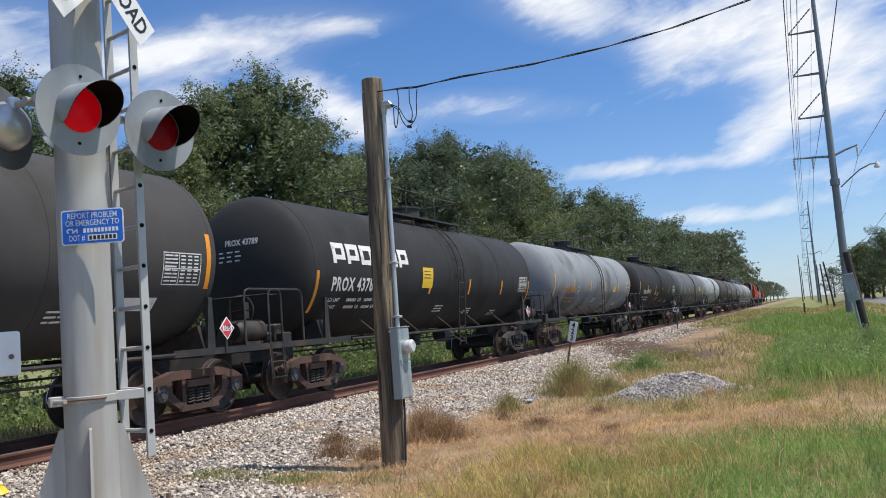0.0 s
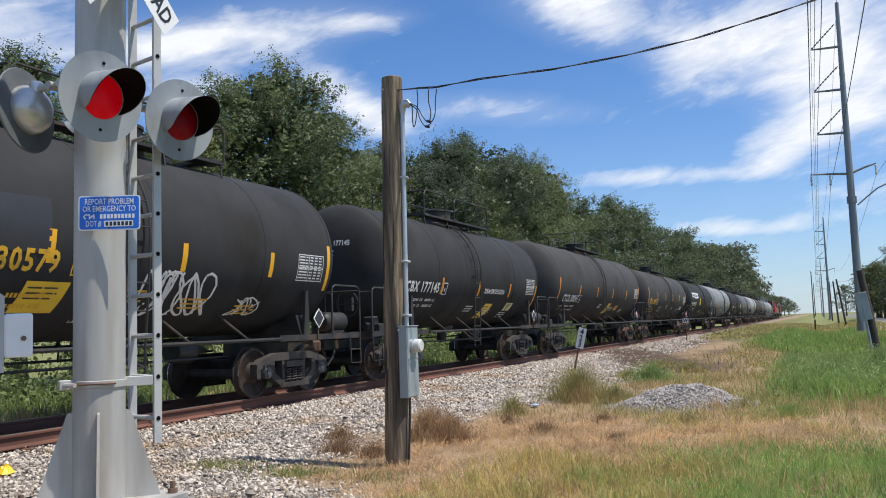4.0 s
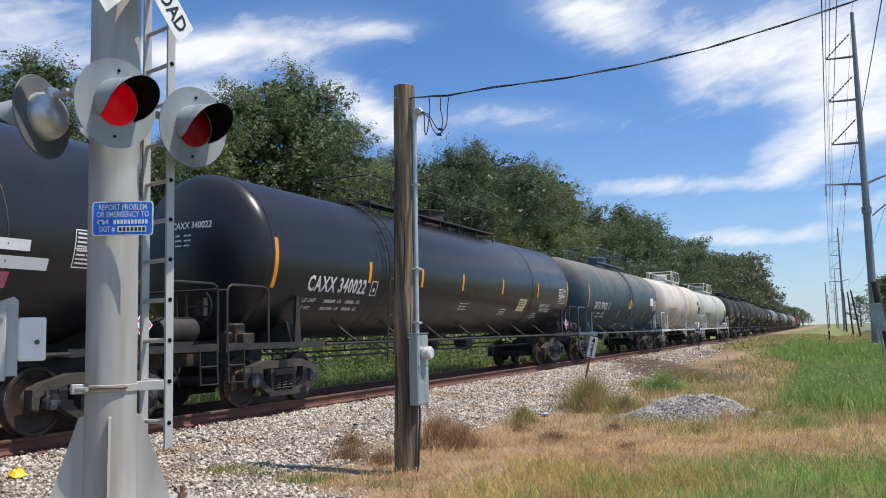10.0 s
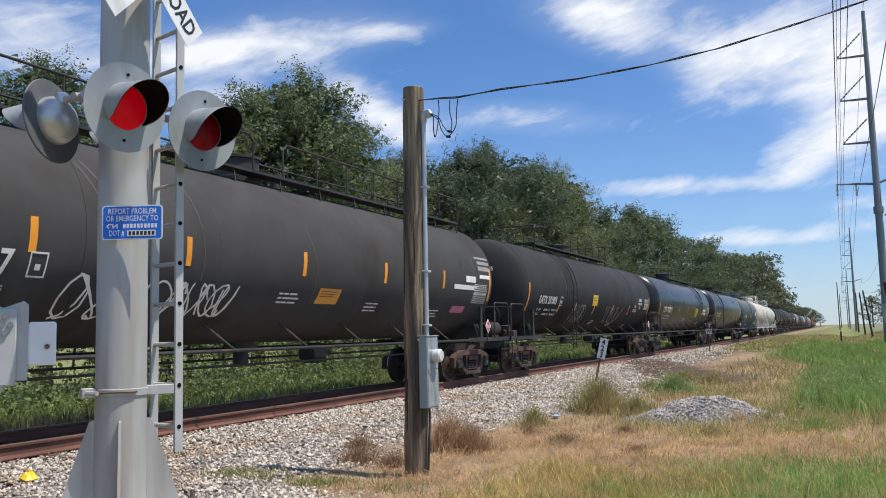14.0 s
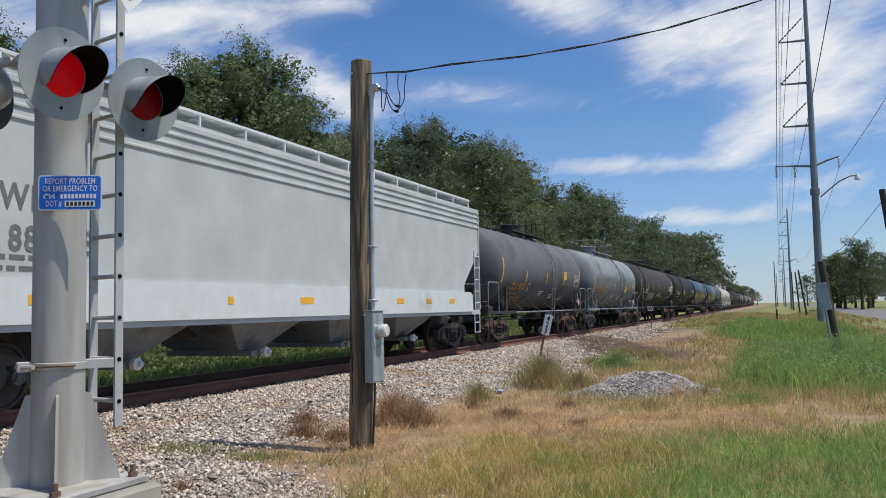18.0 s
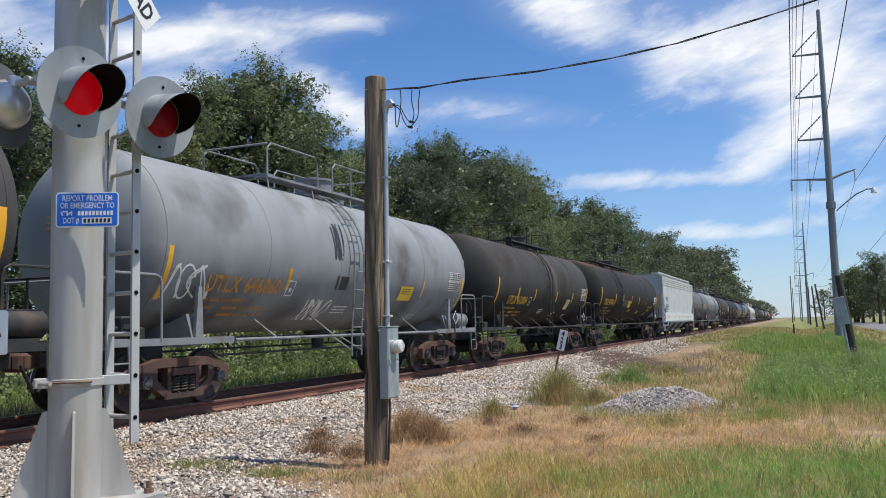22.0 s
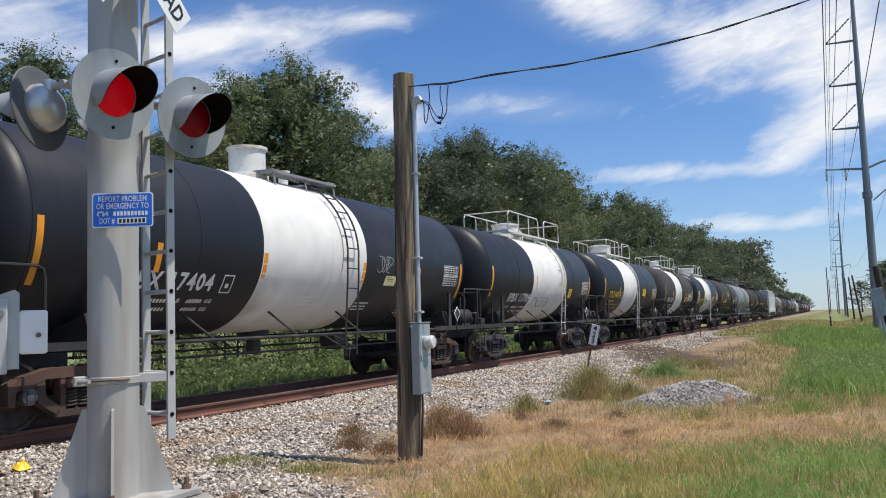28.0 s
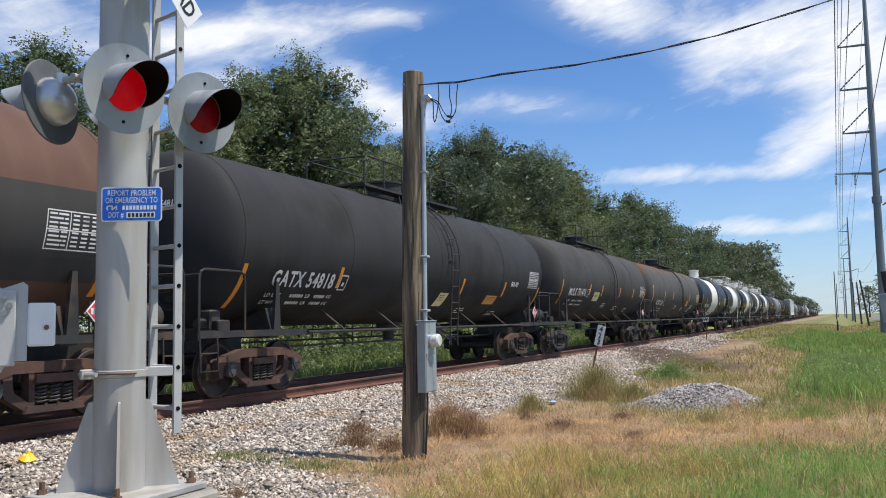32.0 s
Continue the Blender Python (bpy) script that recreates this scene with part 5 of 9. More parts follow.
# key, middle, truck centres, radius, axis height, paint, fittings, strips, text, its paint, size, place, top, options
SPECS = [
    ("far_f", 160.0, 12.6, 1.48, 2.66, "lightgrey", GR, "yellow", "", W, 0.4, -2, "std", {"label": "pale silver-grey tank car far along the track", "plate": False}),
    ("far_e", 143.0, 12.6, 1.48, 2.66, "grey", GR, "yellow", "", W, 0.4, -2, "std", {"label": "grey tank car far along the track", "plate": False}),
    ("far_d", 126.0, 12.6, 1.48, 2.66, "darkgrey", B, "yellow", "", W, 0.4, -2, "std", {"label": "slate-grey tank car far along the track", "plate": False}),
    ("far_c", 109.0, 12.6, 1.48, 2.66, "greyrust", B, "yellow", "", W, 0.4, -2, "std", {"label": "brownish weathered tank car", "plate": False}),
    ("far_b", 91.8, 12.6, 1.48, 2.66, "lightgrey", B, "yellow", "", W, 0.4, -2, "std", {"label": "silver-grey tank car with yellow decals", "plate": False, "decals": dk((-3, -0.3, 0.9, 0.3, "decal_yellow", 0), (1.5, -0.3, 0.9, 0.3, "decal_yellow", 0))}),
    ("far_a", 74.0, 14.2, 1.48, 2.66, "darkgrey", B, "yellow", "", W, 0.4, -2, "std", {"label": "slate-grey tank car with yellow strips", "plate": False}),
    ("tci", 56.0, 12.57, 1.5, 2.68, "black", B, "yellow", "TCIX 303447", W, 0.34, -3.6, "std", {"label": "black tank car with yellow strips and decals", "decals": dk((-1.6, -0.55, 0.5, 0.22, "decal_orange", 0.2), (-0.7, -0.62, 0.5, 0.22, "decal_orange", 0.2))}),
    ("gx1", 38.7, 13.5, 1.5, 2.68, "grey", B, "yellow", "GATX 209704", O, 0.36, -3.7, "std", {"label": "grey weathered tank car with orange lettering", "decals": dk((3.2, -0.4, 0.55, 0.25, "decal_yellow", 0.2))}),
    ("pro", 21.1, 12.75, 1.5, 2.62, "black", B, "orange", "PROX 43789", W, 0.40, -4.6, "std", {"label": "black tank car with a bold white block logo", "logo": True, "rust": False, "rust2": True, "decals": dk((-1.8, -0.2, 0.62, 0.52, "decal_yellow", 0.0))}),
    ("u209", 4.03, 14.18, 1.5, 2.66, "charcoal", B, "orange", "UTLX 209575", Y, 0.42, -3.4, "std", {"label": "dull black tank car with yellow lettering and orange strips", "pc": -0.4, "lad": 1.0, "tags": [("letter_dim", -3.2, -0.95, 0.9, 0.4, 4, 0.025), ("letter_dim", -7.0, -0.6, 0.8, 0.7, 5, 0.025)], "decals": dk((5.2, -0.85, 0.75, 0.22, "letter_white", 0.15)), "rust2": True}),
    ("ctc", -13.78, 13.37, 1.55, 2.78, "charcoal", B, "orange", "CTCX 300343", W, 0.40, -4.3, "std", {"label": "charcoal tank car with white lettering", "decals": dk((1.05, -1.15, 0.55, 0.6, "decal_yellow", 0.25), (2.75, -1.1, 0.65, 0.3, "decal_orange", 0.15)), "rust": True, "rust2": False}),
    ("tcb", -29.15, 8.9, 1.5, 2.66, "black", B, "orange", "TCBX 177145", W, 0.36, -2.6, "std", {"label": "short black tank car covered in white stencilled notes", "notes": 3, "texts": [("SODIUM HYDROXIDE SOLUTION", 0.2, 1.16, -0.51, W, 1.66)], "over": 0.8, "placard": ("letter_black", ""), "decals": dk((0.75, -1.2, 0.6, 0.6, "decal_yellow", 0.25), (2.6, -1.0, 0.6, 0.3, "decal_pale", 0.1)), "rust": False, "rust2": False, "pc": 0.3}),
    ("u63", -42.2, 8.1, 1.5, 2.66, "black", B, "yellow", "UTLX 630579", Y, 0.40, -1.5, "std", {"label": "short black tank car with yellow lettering and white graffiti", "over": 0.85, "small": Y, "decals": dk((-2.15, -1.0, 0.68, 0.5, "decal_yellow", 0.15), (-1.05, -1.14, 0.45, 0.62, "sign_white", 0.15), (-3.9, -0.02, 2.0, 0.7, "letter_black", 0)), "tags": [("letter_white", -0.1, -0.9, 1.5, 0.8, 6, 0.045), ("letter_white", 2.1, -1.1, 0.7, 0.4, 3, 0.03)], "placard": ("letter_black", ""), "rust": False, "rust2": True}),
    ("w93", -57.0, 13.29, 1.45, 2.62, "palegreen", WH, "yellow", "UTLX 930031", K, 0.36, -3.9, "std", {"label": "pale grey-green tank car with grey handrails", "small": K, "rail": WH, "house": "steel_grey"}),
    ("w90", -74.3, 12.3, 1.52, 2.68, "white", WH, "yellow", "UTLX 902783", DIM, 0.42, -3.1, "std", {"label": "dirty white tank car with grey stencils", "small": K, "rail": WH, "house": "steel_white", "decals": dk((1.95, -0.47, 0.65, 0.36, "decal_yellow", 0.0), (5.2, 0.19, 0.85, 0.24, "letter_black", 0.1)), "guard": (-0.3, 2.45), "rust": False, "rust2": False, "lad": 1.3}),
    ("gx2", -91.26, 12.82, 1.52, 2.68, "blue", "steel_blue", "orange", "GATX 209622", W, 0.42, -3.5, "std", {"label": "faded blue-green tank car with dusty grey upper side", "placard": ("red_sign", ""), "decals": dk((0.25, -0.32, 0.62, 0.46, "decal_yellow", 0.0), (5.2, -0.1, 0.75, 0.4, "sign_white", 0), (-6.25, -0.5, 0.0, 0.0, "decal_yellow", 0)), "rust": False, "rust2": False, "top": "steel_blue", "lad": 1.0}),
    ("cax", -110.1, 16.6, 1.52, 2.70, "gloss", B, "orange", "CAXX 340022", W, 0.42, -4.6, "long", {"label": "glossy black pressure tank car with white lettering", "texts": [("LIQUEFIED PETROLEUM GAS", 0.15, 6.3, -0.66, W, 0.98), ("NON-ODORIZED", 0.17, 6.45, -0.82, W, 1.02)], "decals": dk((3.7, -0.69, 0.7, 0.42, "decal_pale", 0.12)), "lad": -2.4, "rust": False, "rust2": False}),
    ("cbt", -131.1, 16.94, 1.52, 2.70, "gloss", B, "orange", "CBTX 787827", W, 0.42, -5.3, "long", {"label": "glossy black pressure tank car with painted-over decals", "decals": dk((2.9, -0.5, 0.7, 0.55, "decal_yellow", 0.1), (5.9, -0.30, 1.0, 0.14, "sign_white", 0), (5.5, -0.52, 1.7, 0.16, "sign_white", 0), (5.9, -0.75, 0.8, 0.22, "pink_paint", 0)), "scratch": 9, "lad": 4.2, "pc": -0.8, "rust": False, "rust2": False}),
    ("gx3", -151.6, 16.68, 1.53, 2.70, "black", B, "orange", "GATX 201805", W, 0.36, -4.7, "long", {"pitch": 0.164, "label": "black pressure tank car with outlined white graffiti", "tags": [("letter_dim", -3.9, -0.9, 1.6, 0.8, 4, 0.03), ("letter_dim", 0.7, -0.9, 2.6, 0.8, 6, 0.03)], "decals": dk((-1.6, -0.3, 0.7, 0.42, "decal_yellow", 0)), "notes": 4, "texts": [("LIQUEFIED", 0.15, 6.61, -0.10, W, 0.66), ("PETROLEUM", 0.15, 6.61, -0.28, W, 0.70), ("GAS", 0.15, 6.61, -0.46, W, 0.24), ("NON", 0.18, 5.72, -0.42, W, 0.32), ("ODORIZED", 0.18, 5.72, -0.62, W, 0.74)], "scratch": 5, "lad": -1.2, "rust": True, "rust2": True}),
    ("til", -172.4, 16.5, 1.53, 2.70, "charcoal", B, "orange", "TILX 302237", W, 0.42, -4.9, "full", {"label": "charcoal pressure tank car with a full-length roof walkway", "tags": [("letter_white", -5.3, -0.92, 1.4, 0.7, 5, 0.035), ("letter_white", -3.7, -0.9, 1.7, 0.6, 7, 0.035), ("letter_white", -9.1, -0.95, 0.7, 0.5, 4, 0.025)], "decals": dk((0.4, -0.71, 0.75, 0.32, "decal_orange", 0.12), (7.75, 0.57, 0.9, 0.06, "letter_dim", 0.05), (7.84, 0.43, 0.8, 0.09, "letter_dim", 0.0), (7.83, 0.27, 0.72, 0.12, "letter_dim", 0.0), (7.0, -0.05, 0.62, 0.16, "sign_white", 0), (7.88, 0.05, 0.7, 0.10, "sign_white", 0), (6.3, -0.27, 1.45, 0.12, "sign_white", 0), (6.5, -0.88, 0.8, 0.2, "pink_paint", 0)), "pv": -0.42, "scratch": 9, "lad": -7.2, "rust": True, "rust2": True}),
    ("u066", -190.6, 11.33, 1.52, 2.68, "grey", GR, "yellow", "UTLX 660060", O, 0.42, -2.2, "std", {"label": "grey tank car streaked with black drips", "drips": True, "rail": GR, "decals": dk((2.75, -0.5, 0.72, 0.36, "decal_yellow", 0)), "house": GR, "rust": True}),
    ("u973", -206.2, 10.66, 1.5, 2.68, "darkgrey", B, "yellow", "UTLX 97301", O, 0.38, -1.9, "std", {"label": "slate-grey tank car with faint orange lettering", "rust": True, "rail": GR}),
    ("u957", -244.8, 16.05, 1.55, 2.74, "rusty", B, "yellow", "UTLX 957454", Y, 0.42, -4.3, "long", {"label": "black pressure tank car with rust along its top", "small": Y, "decals": dk((-1.55, -0.6, 0.75, 0.40, "decal_yellow", 0.0), (-3.0, -0.55, 1.4, 0.4, "letter_black", 0)), "texts": [("LIQUEFIED PETROLEUM GAS", 0.19, 6.22, -0.70, Y, 1.6), ("NOT-ODORIZED", 0.19, 5.88, -0.92, Y, 0.86)], "lad": -1.2, "rust": True, "rust2": False}),
    ("u084", -262.8, 10.67, 1.52, 2.70, "stained", B, "yellow", "UTLX 660084", Y, 0.42, -1.9, "std", {"label": "dull black tank car with rusty stains and yellow lettering", "stain": True, "decals": dk((2.85, -0.77, 0.55, 0.45, "decal_pale", 0.1)), "placard": ("letter_black", ""), "rust": True, "rust2": True, "small": W}),
    ("u646", -278.05, 10.59, 1.52, 2.70, "grey", GR, "yellow", "UTLX 646060", O, 0.42, -1.7, "std", {"label": "grey tank car with faded orange lettering and white scrawls", "rail": GR, "tags": [("letter_white", -6.0, -0.72, 0.95, 0.6, 4, 0.035), ("letter_white", -1.75, -1.25, 0.9, 0.6, 5, 0.035), ("letter_black", -1.1, 0.35, 0.35, 0.8, 3, 0.06)], "decals": dk((2.2, -0.7, 0.72, 0.38, "decal_yellow", 0), (-0.95, -0.55, 0.5, 0.3, "letter_black", 0)), "placard": ("letter_black", ""), "rust": True, "rust2": True, "house": GR}),
    ("u643", -293.4, 10.91, 1.52, 2.70, "charcoal", B, "yellow", "UTLX 643909", Y, 0.42, -1.9, "std", {"label": "dull black tank car with yellow lettering", "small": Y, "decals": dk((3.2, -0.45, 0.65, 0.36, "decal_yellow", 0), (-1.75, 0.15, 0.6, 0.34, "letter_yellow", 0.3)), "placard": ("letter_black", ""), "rust": True, "rust2": True}),
    ("u175", -308.3, 10.25, 1.5, 2.66, "navy", B, "yellow", "UTLX 648175", Y, 0.42, -2.6, "std", {"label": "black tank car with a white middle band and bright graffiti", "ladder": WH, "band": (-2.25, 1.25), "guard": (-2.4, 1.5), "top": WH, "house": WH, "hr": 0.55, "hz": 0.5, "tags": [("letter_white", -5.6, -0.3, 0.8, 1.0, 4, 0.05), ("letter_black", -2.1, -0.45, 0.9, 0.4, 4, 0.03), ("letter_black", -1.4, -0.8, 1.2, 0.7, 4, 0.045), ("blue_paint", 0.3, -0.75, 0.7, 0.7, 6, 0.08), ("pink_paint", 1.2, -0.75, 1.5, 0.8, 8, 0.13), ("letter_white", 2.9, -0.95, 1.1, 0.7, 5, 0.045), ("green_paint", -1.6, -1.3, 1.8, 0.35, 5, 0.05), ("letter_white", 4.6, 0.05, 0.7, 0.4, 4, 0.03), ("letter_dim", -3.6, -1.2, 1.2, 0.6, 5, 0.03)], "decals": dk((2.15, -0.3, 0.65, 0.36, "decal_yellow", 0)), "placard": ("letter_black", ""), "rust": False, "rust2": False}),
    ("p115", -321.6, 9.1, 1.48, 2.64, "charcoal", B, "yellow", "PBX 11507", W, 0.36, -2.2, "std", {"label": "black tank car with a dirty cream middle band", "band": (-1.7, 0.8), "top": WH, "house": WH, "hr": 0.3, "tags": [("letter_white", 2.9, -0.35, 1.0, 0.45, 5, 0.05), ("letter_black", 0.8, -0.6, 0.5, 1.2, 4, 0.05)], "decals": dk((1.9, -0.5, 0.6, 0.32, "decal_orange", 0)), "placard": ("letter_black", ""), "rust": True, "rust2": False}),
    ("u174", -335.14, 9.95, 1.48, 2.64, "navy", B, "yellow", "UTLX 648174", Y, 0.40, -2.4, "std", {"label": "black tank car with a clean white middle band", "ladder": WH, "band": (-2.2, 0.6), "top": WH, "house": WH, "hr": 0.5, "hz": 0.5, "decals": dk((2.05, -0.26, 0.6, 0.34, "decal_yellow", 0)), "placard": ("letter_black", ""), "rust": False, "rust2": False}),
    ("i177", -348.6, 8.71, 1.46, 2.62, "navy", B, "yellow", "IPBX 17709", W, 0.40, -1.2, "std", {"label": "black tank car with a white band scrawled in grey", "ladder": WH, "band": (-1.6, 2.1), "top": WH, "house": WH, "hr": 0.45, "hz": 0.4, "tags": [("letter_dim", -1.4, -0.9, 1.9, 0.4, 7, 0.025)], "decals": dk((2.5, -0.5, 0.4, 0.34, "decal_yellow", 0)), "placard": ("letter_black", ""), "rust": False, "rust2": False, "endtext": True}),
    ("i174", -362.4, 11.29, 1.5, 2.66, "navy", B, "orange", "IPBX 17404", W, 0.40, -3.0, "none", {"label": "black tank car with a white band and a drum-shaped valve housing", "band": (-2.2, 1.3), "seam": "navy", "house": WH, "hr": 0.36, "hz": 0.55, "top": GR, "decals": dk((2.2, -0.5, 0.5, 0.22, "decal_pale", 0.2)), "tags": [("letter_dim", 1.8, -0.15, 0.6, 0.35, 3, 0.02)], "placard": ("letter_black", ""), "rust": True, "rust2": True}),
    ("gx9", -378.7, 13.68, 1.52, 2.68, "greyrust", B, "orange", "GATX 91010", W, 0.42, -3.4, "std", {"label": "weathered dark grey tank car with rust stains", "decals": dk((2.75, -0.35, 0.65, 0.3, "letter_black", 0), (2.75, -0.69, 0.65, 0.34, "decal_orange", 0.0), (4.9, -0.9, 0.4, 0.28, "decal_pale", 0.1)), "rust": True, "rust2": True}),
    ("mul", -395.4, 12.13, 1.54, 2.72, "charcoal", B, "orange", "MULX 701476", W, 0.40, -3.0, "std", {"label": "charcoal tank car with white lettering and orange strips", "notes": 6, "decals": dk((-2.5, -0.67, 0.8, 0.38, "decal_pale", 0.05)), "rust": False, "rust2": False}),
    ("gx5", -412.0, 13.13, 1.54, 2.72, "black", B, "orange", "GATX 54818", W, 0.42, -3.9, "std", {"label": "black tank car with white lettering and curved orange strips", "notes": 6, "texts": [("FRA AIP", 0.2, 5.07, -0.47, W, 0.58)], "decals": dk((0.2, -1.05, 0.5, 0.42, "decal_pale", 0.1), (3.25, -1.0, 0.85, 0.3, "decal_orange", 0.1)), "rust": True, "rust2": True}),
    ("brn", -429.9, 14.0, 1.55, 2.72, "brown", B, "orange", "", W, 0.42, -3.5, "std", {"label": "oxide-brown tank car with a dark lower panel", "plate": False, "decals": dk((5.3, -0.35, 2.1, 1.25, "stained", 0)), "rust": True, "rust2": True}),
    ("aft", -448.0, 13.0, 1.5, 2.66, "black", B, "orange", "", W, 0.42, -3.5, "std", {"label": "black tank car at the tail of the visible train", "plate": False, "bare": True}),
]

M["rust_stain"] = mat("rust_run", (0.085, 0.055, 0.04), 0.8, 0.0, 0.35, 3.0)
M["drip"] = mat("dark_drip", (0.055, 0.058, 0.055), 0.6, 0.0, 0.3, 4.0)
M["letter_grey"] = mat("grey_stencil_paint", (0.14, 0.14, 0.14), 0.55, 0.0, 0.15, 5.0)
M["scratch"] = mat("rubbed_paint", (0.075, 0.058, 0.052), 0.6, 0.0, 0.3, 4.0)
TRAIN = []


def blob(shell, rng, u, v, w, h):
    """An uneven patch on the tank side."""
    n = 26
    r = [1 + 0.12 * math.sin(i * 0.9 + u) + rng.uniform(-0.06, 0.06) for i in range(n)]
    rows, g = 9, Geo()
    ring = [(u + w / 2 * r[i] * math.cos(2 * math.pi * i / n), v + h / 2 * r[i] * math.sin(2 * math.pi * i / n)) for i in range(n)]
    vs, fs = [shell.side(u, v, 0.0045)], []
    for k in range(1, rows):
        q = k / (rows - 1)
        vs += [shell.side(u + (a - u) * q, v + (b - v) * q, 0.0045) for a, b in ring]
    fs += [(0, 1 + i, 1 + (i + 1) % n) for i in range(n)]
    for k in range(rows - 2):
        o = 1 + k * n
        fs += [(o + i, o + n + i, o + n + (i + 1) % n, o + (i + 1) % n) for i in range(n)]
    return g.add(vs, fs)


for spec in SPECS:
    car = tank_car(spec)
    TRAIN.append((car, spec[1]))
    sh = Shell(spec[3], spec[4], spec[2] / 2 + 0.72)
    o = spec[13]
    if o.get("logo"):
        # bold block logo drawn as plain shapes
        g = Geo()
        u = -6.15
        for w, hole in ((0.50, 1), (0.50, 1), (0.54, 2), (0.50, 2), (0.54, 2), (0.50, 1)):
            sh.patch(g, u, u + w, 0.34, 0.46, 0.007)
            sh.patch(g, u, u + 0.13, 0.02, 0.34, 0.007)
            sh.patch(g, u + w - 0.13, u + w, 0.18 if hole == 1 else 0.02, 0.34, 0.007)
            sh.patch(g, u, u + w, 0.10 if hole == 1 else 0.02, 0.20 if hole == 1 else 0.13, 0.007)
            u += w + 0.09
        part("block_logo", g, "letter_white", car, "bold white block logo")
    if o.get("drips"):
        rng = random.Random(5)
        g = Geo()
        for i in range(420):
            u = rng.uniform(-6.1, 6.1)
            v = rng.uniform(-0.05, 0.35)
            sh.patch(g, u, u + rng.uniform(0.004, 0.014), v - rng.uniform(0.3, 1.0) * (0.4 + rng.random() * 0.6), v, 0.0045, rng.uniform(-0.06, 0.06))
        tagged(part("drip_veil", g, "drip", car, "dark drips down the side"), kind="stuff")
    if o.get("stain"):
        rng = random.Random(6)
        for u, w in ((0.86, 0.07), (1.02, 0.10)):
            part("rust_stain", blob(sh, rng, u, 0.35, w * 2, 2.2), "rust_stain", car, "rusty run-down stain")
    if o.get("scratch"):
        rng = random.Random(hash_of(spec[0]))
        for i in range(o["scratch"]):
            u, v = rng.uniform(-spec[2] / 2, spec[2] / 2), rng.uniform(0.1, 0.7)
            ln, bow = rng.uniform(0.5, 1.6), rng.uniform(0.1, 0.35)
            g = Geo()
            sh.stroke(g, [(u + bow * math.sin(k / 7 * 1.8), v + 0.4 - ln * k / 7) for k in range(8)], rng.uniform(0.012, 0.035), 0.0042)
            part("scratch", g, "scratch", car, "curved rub mark in the paint")


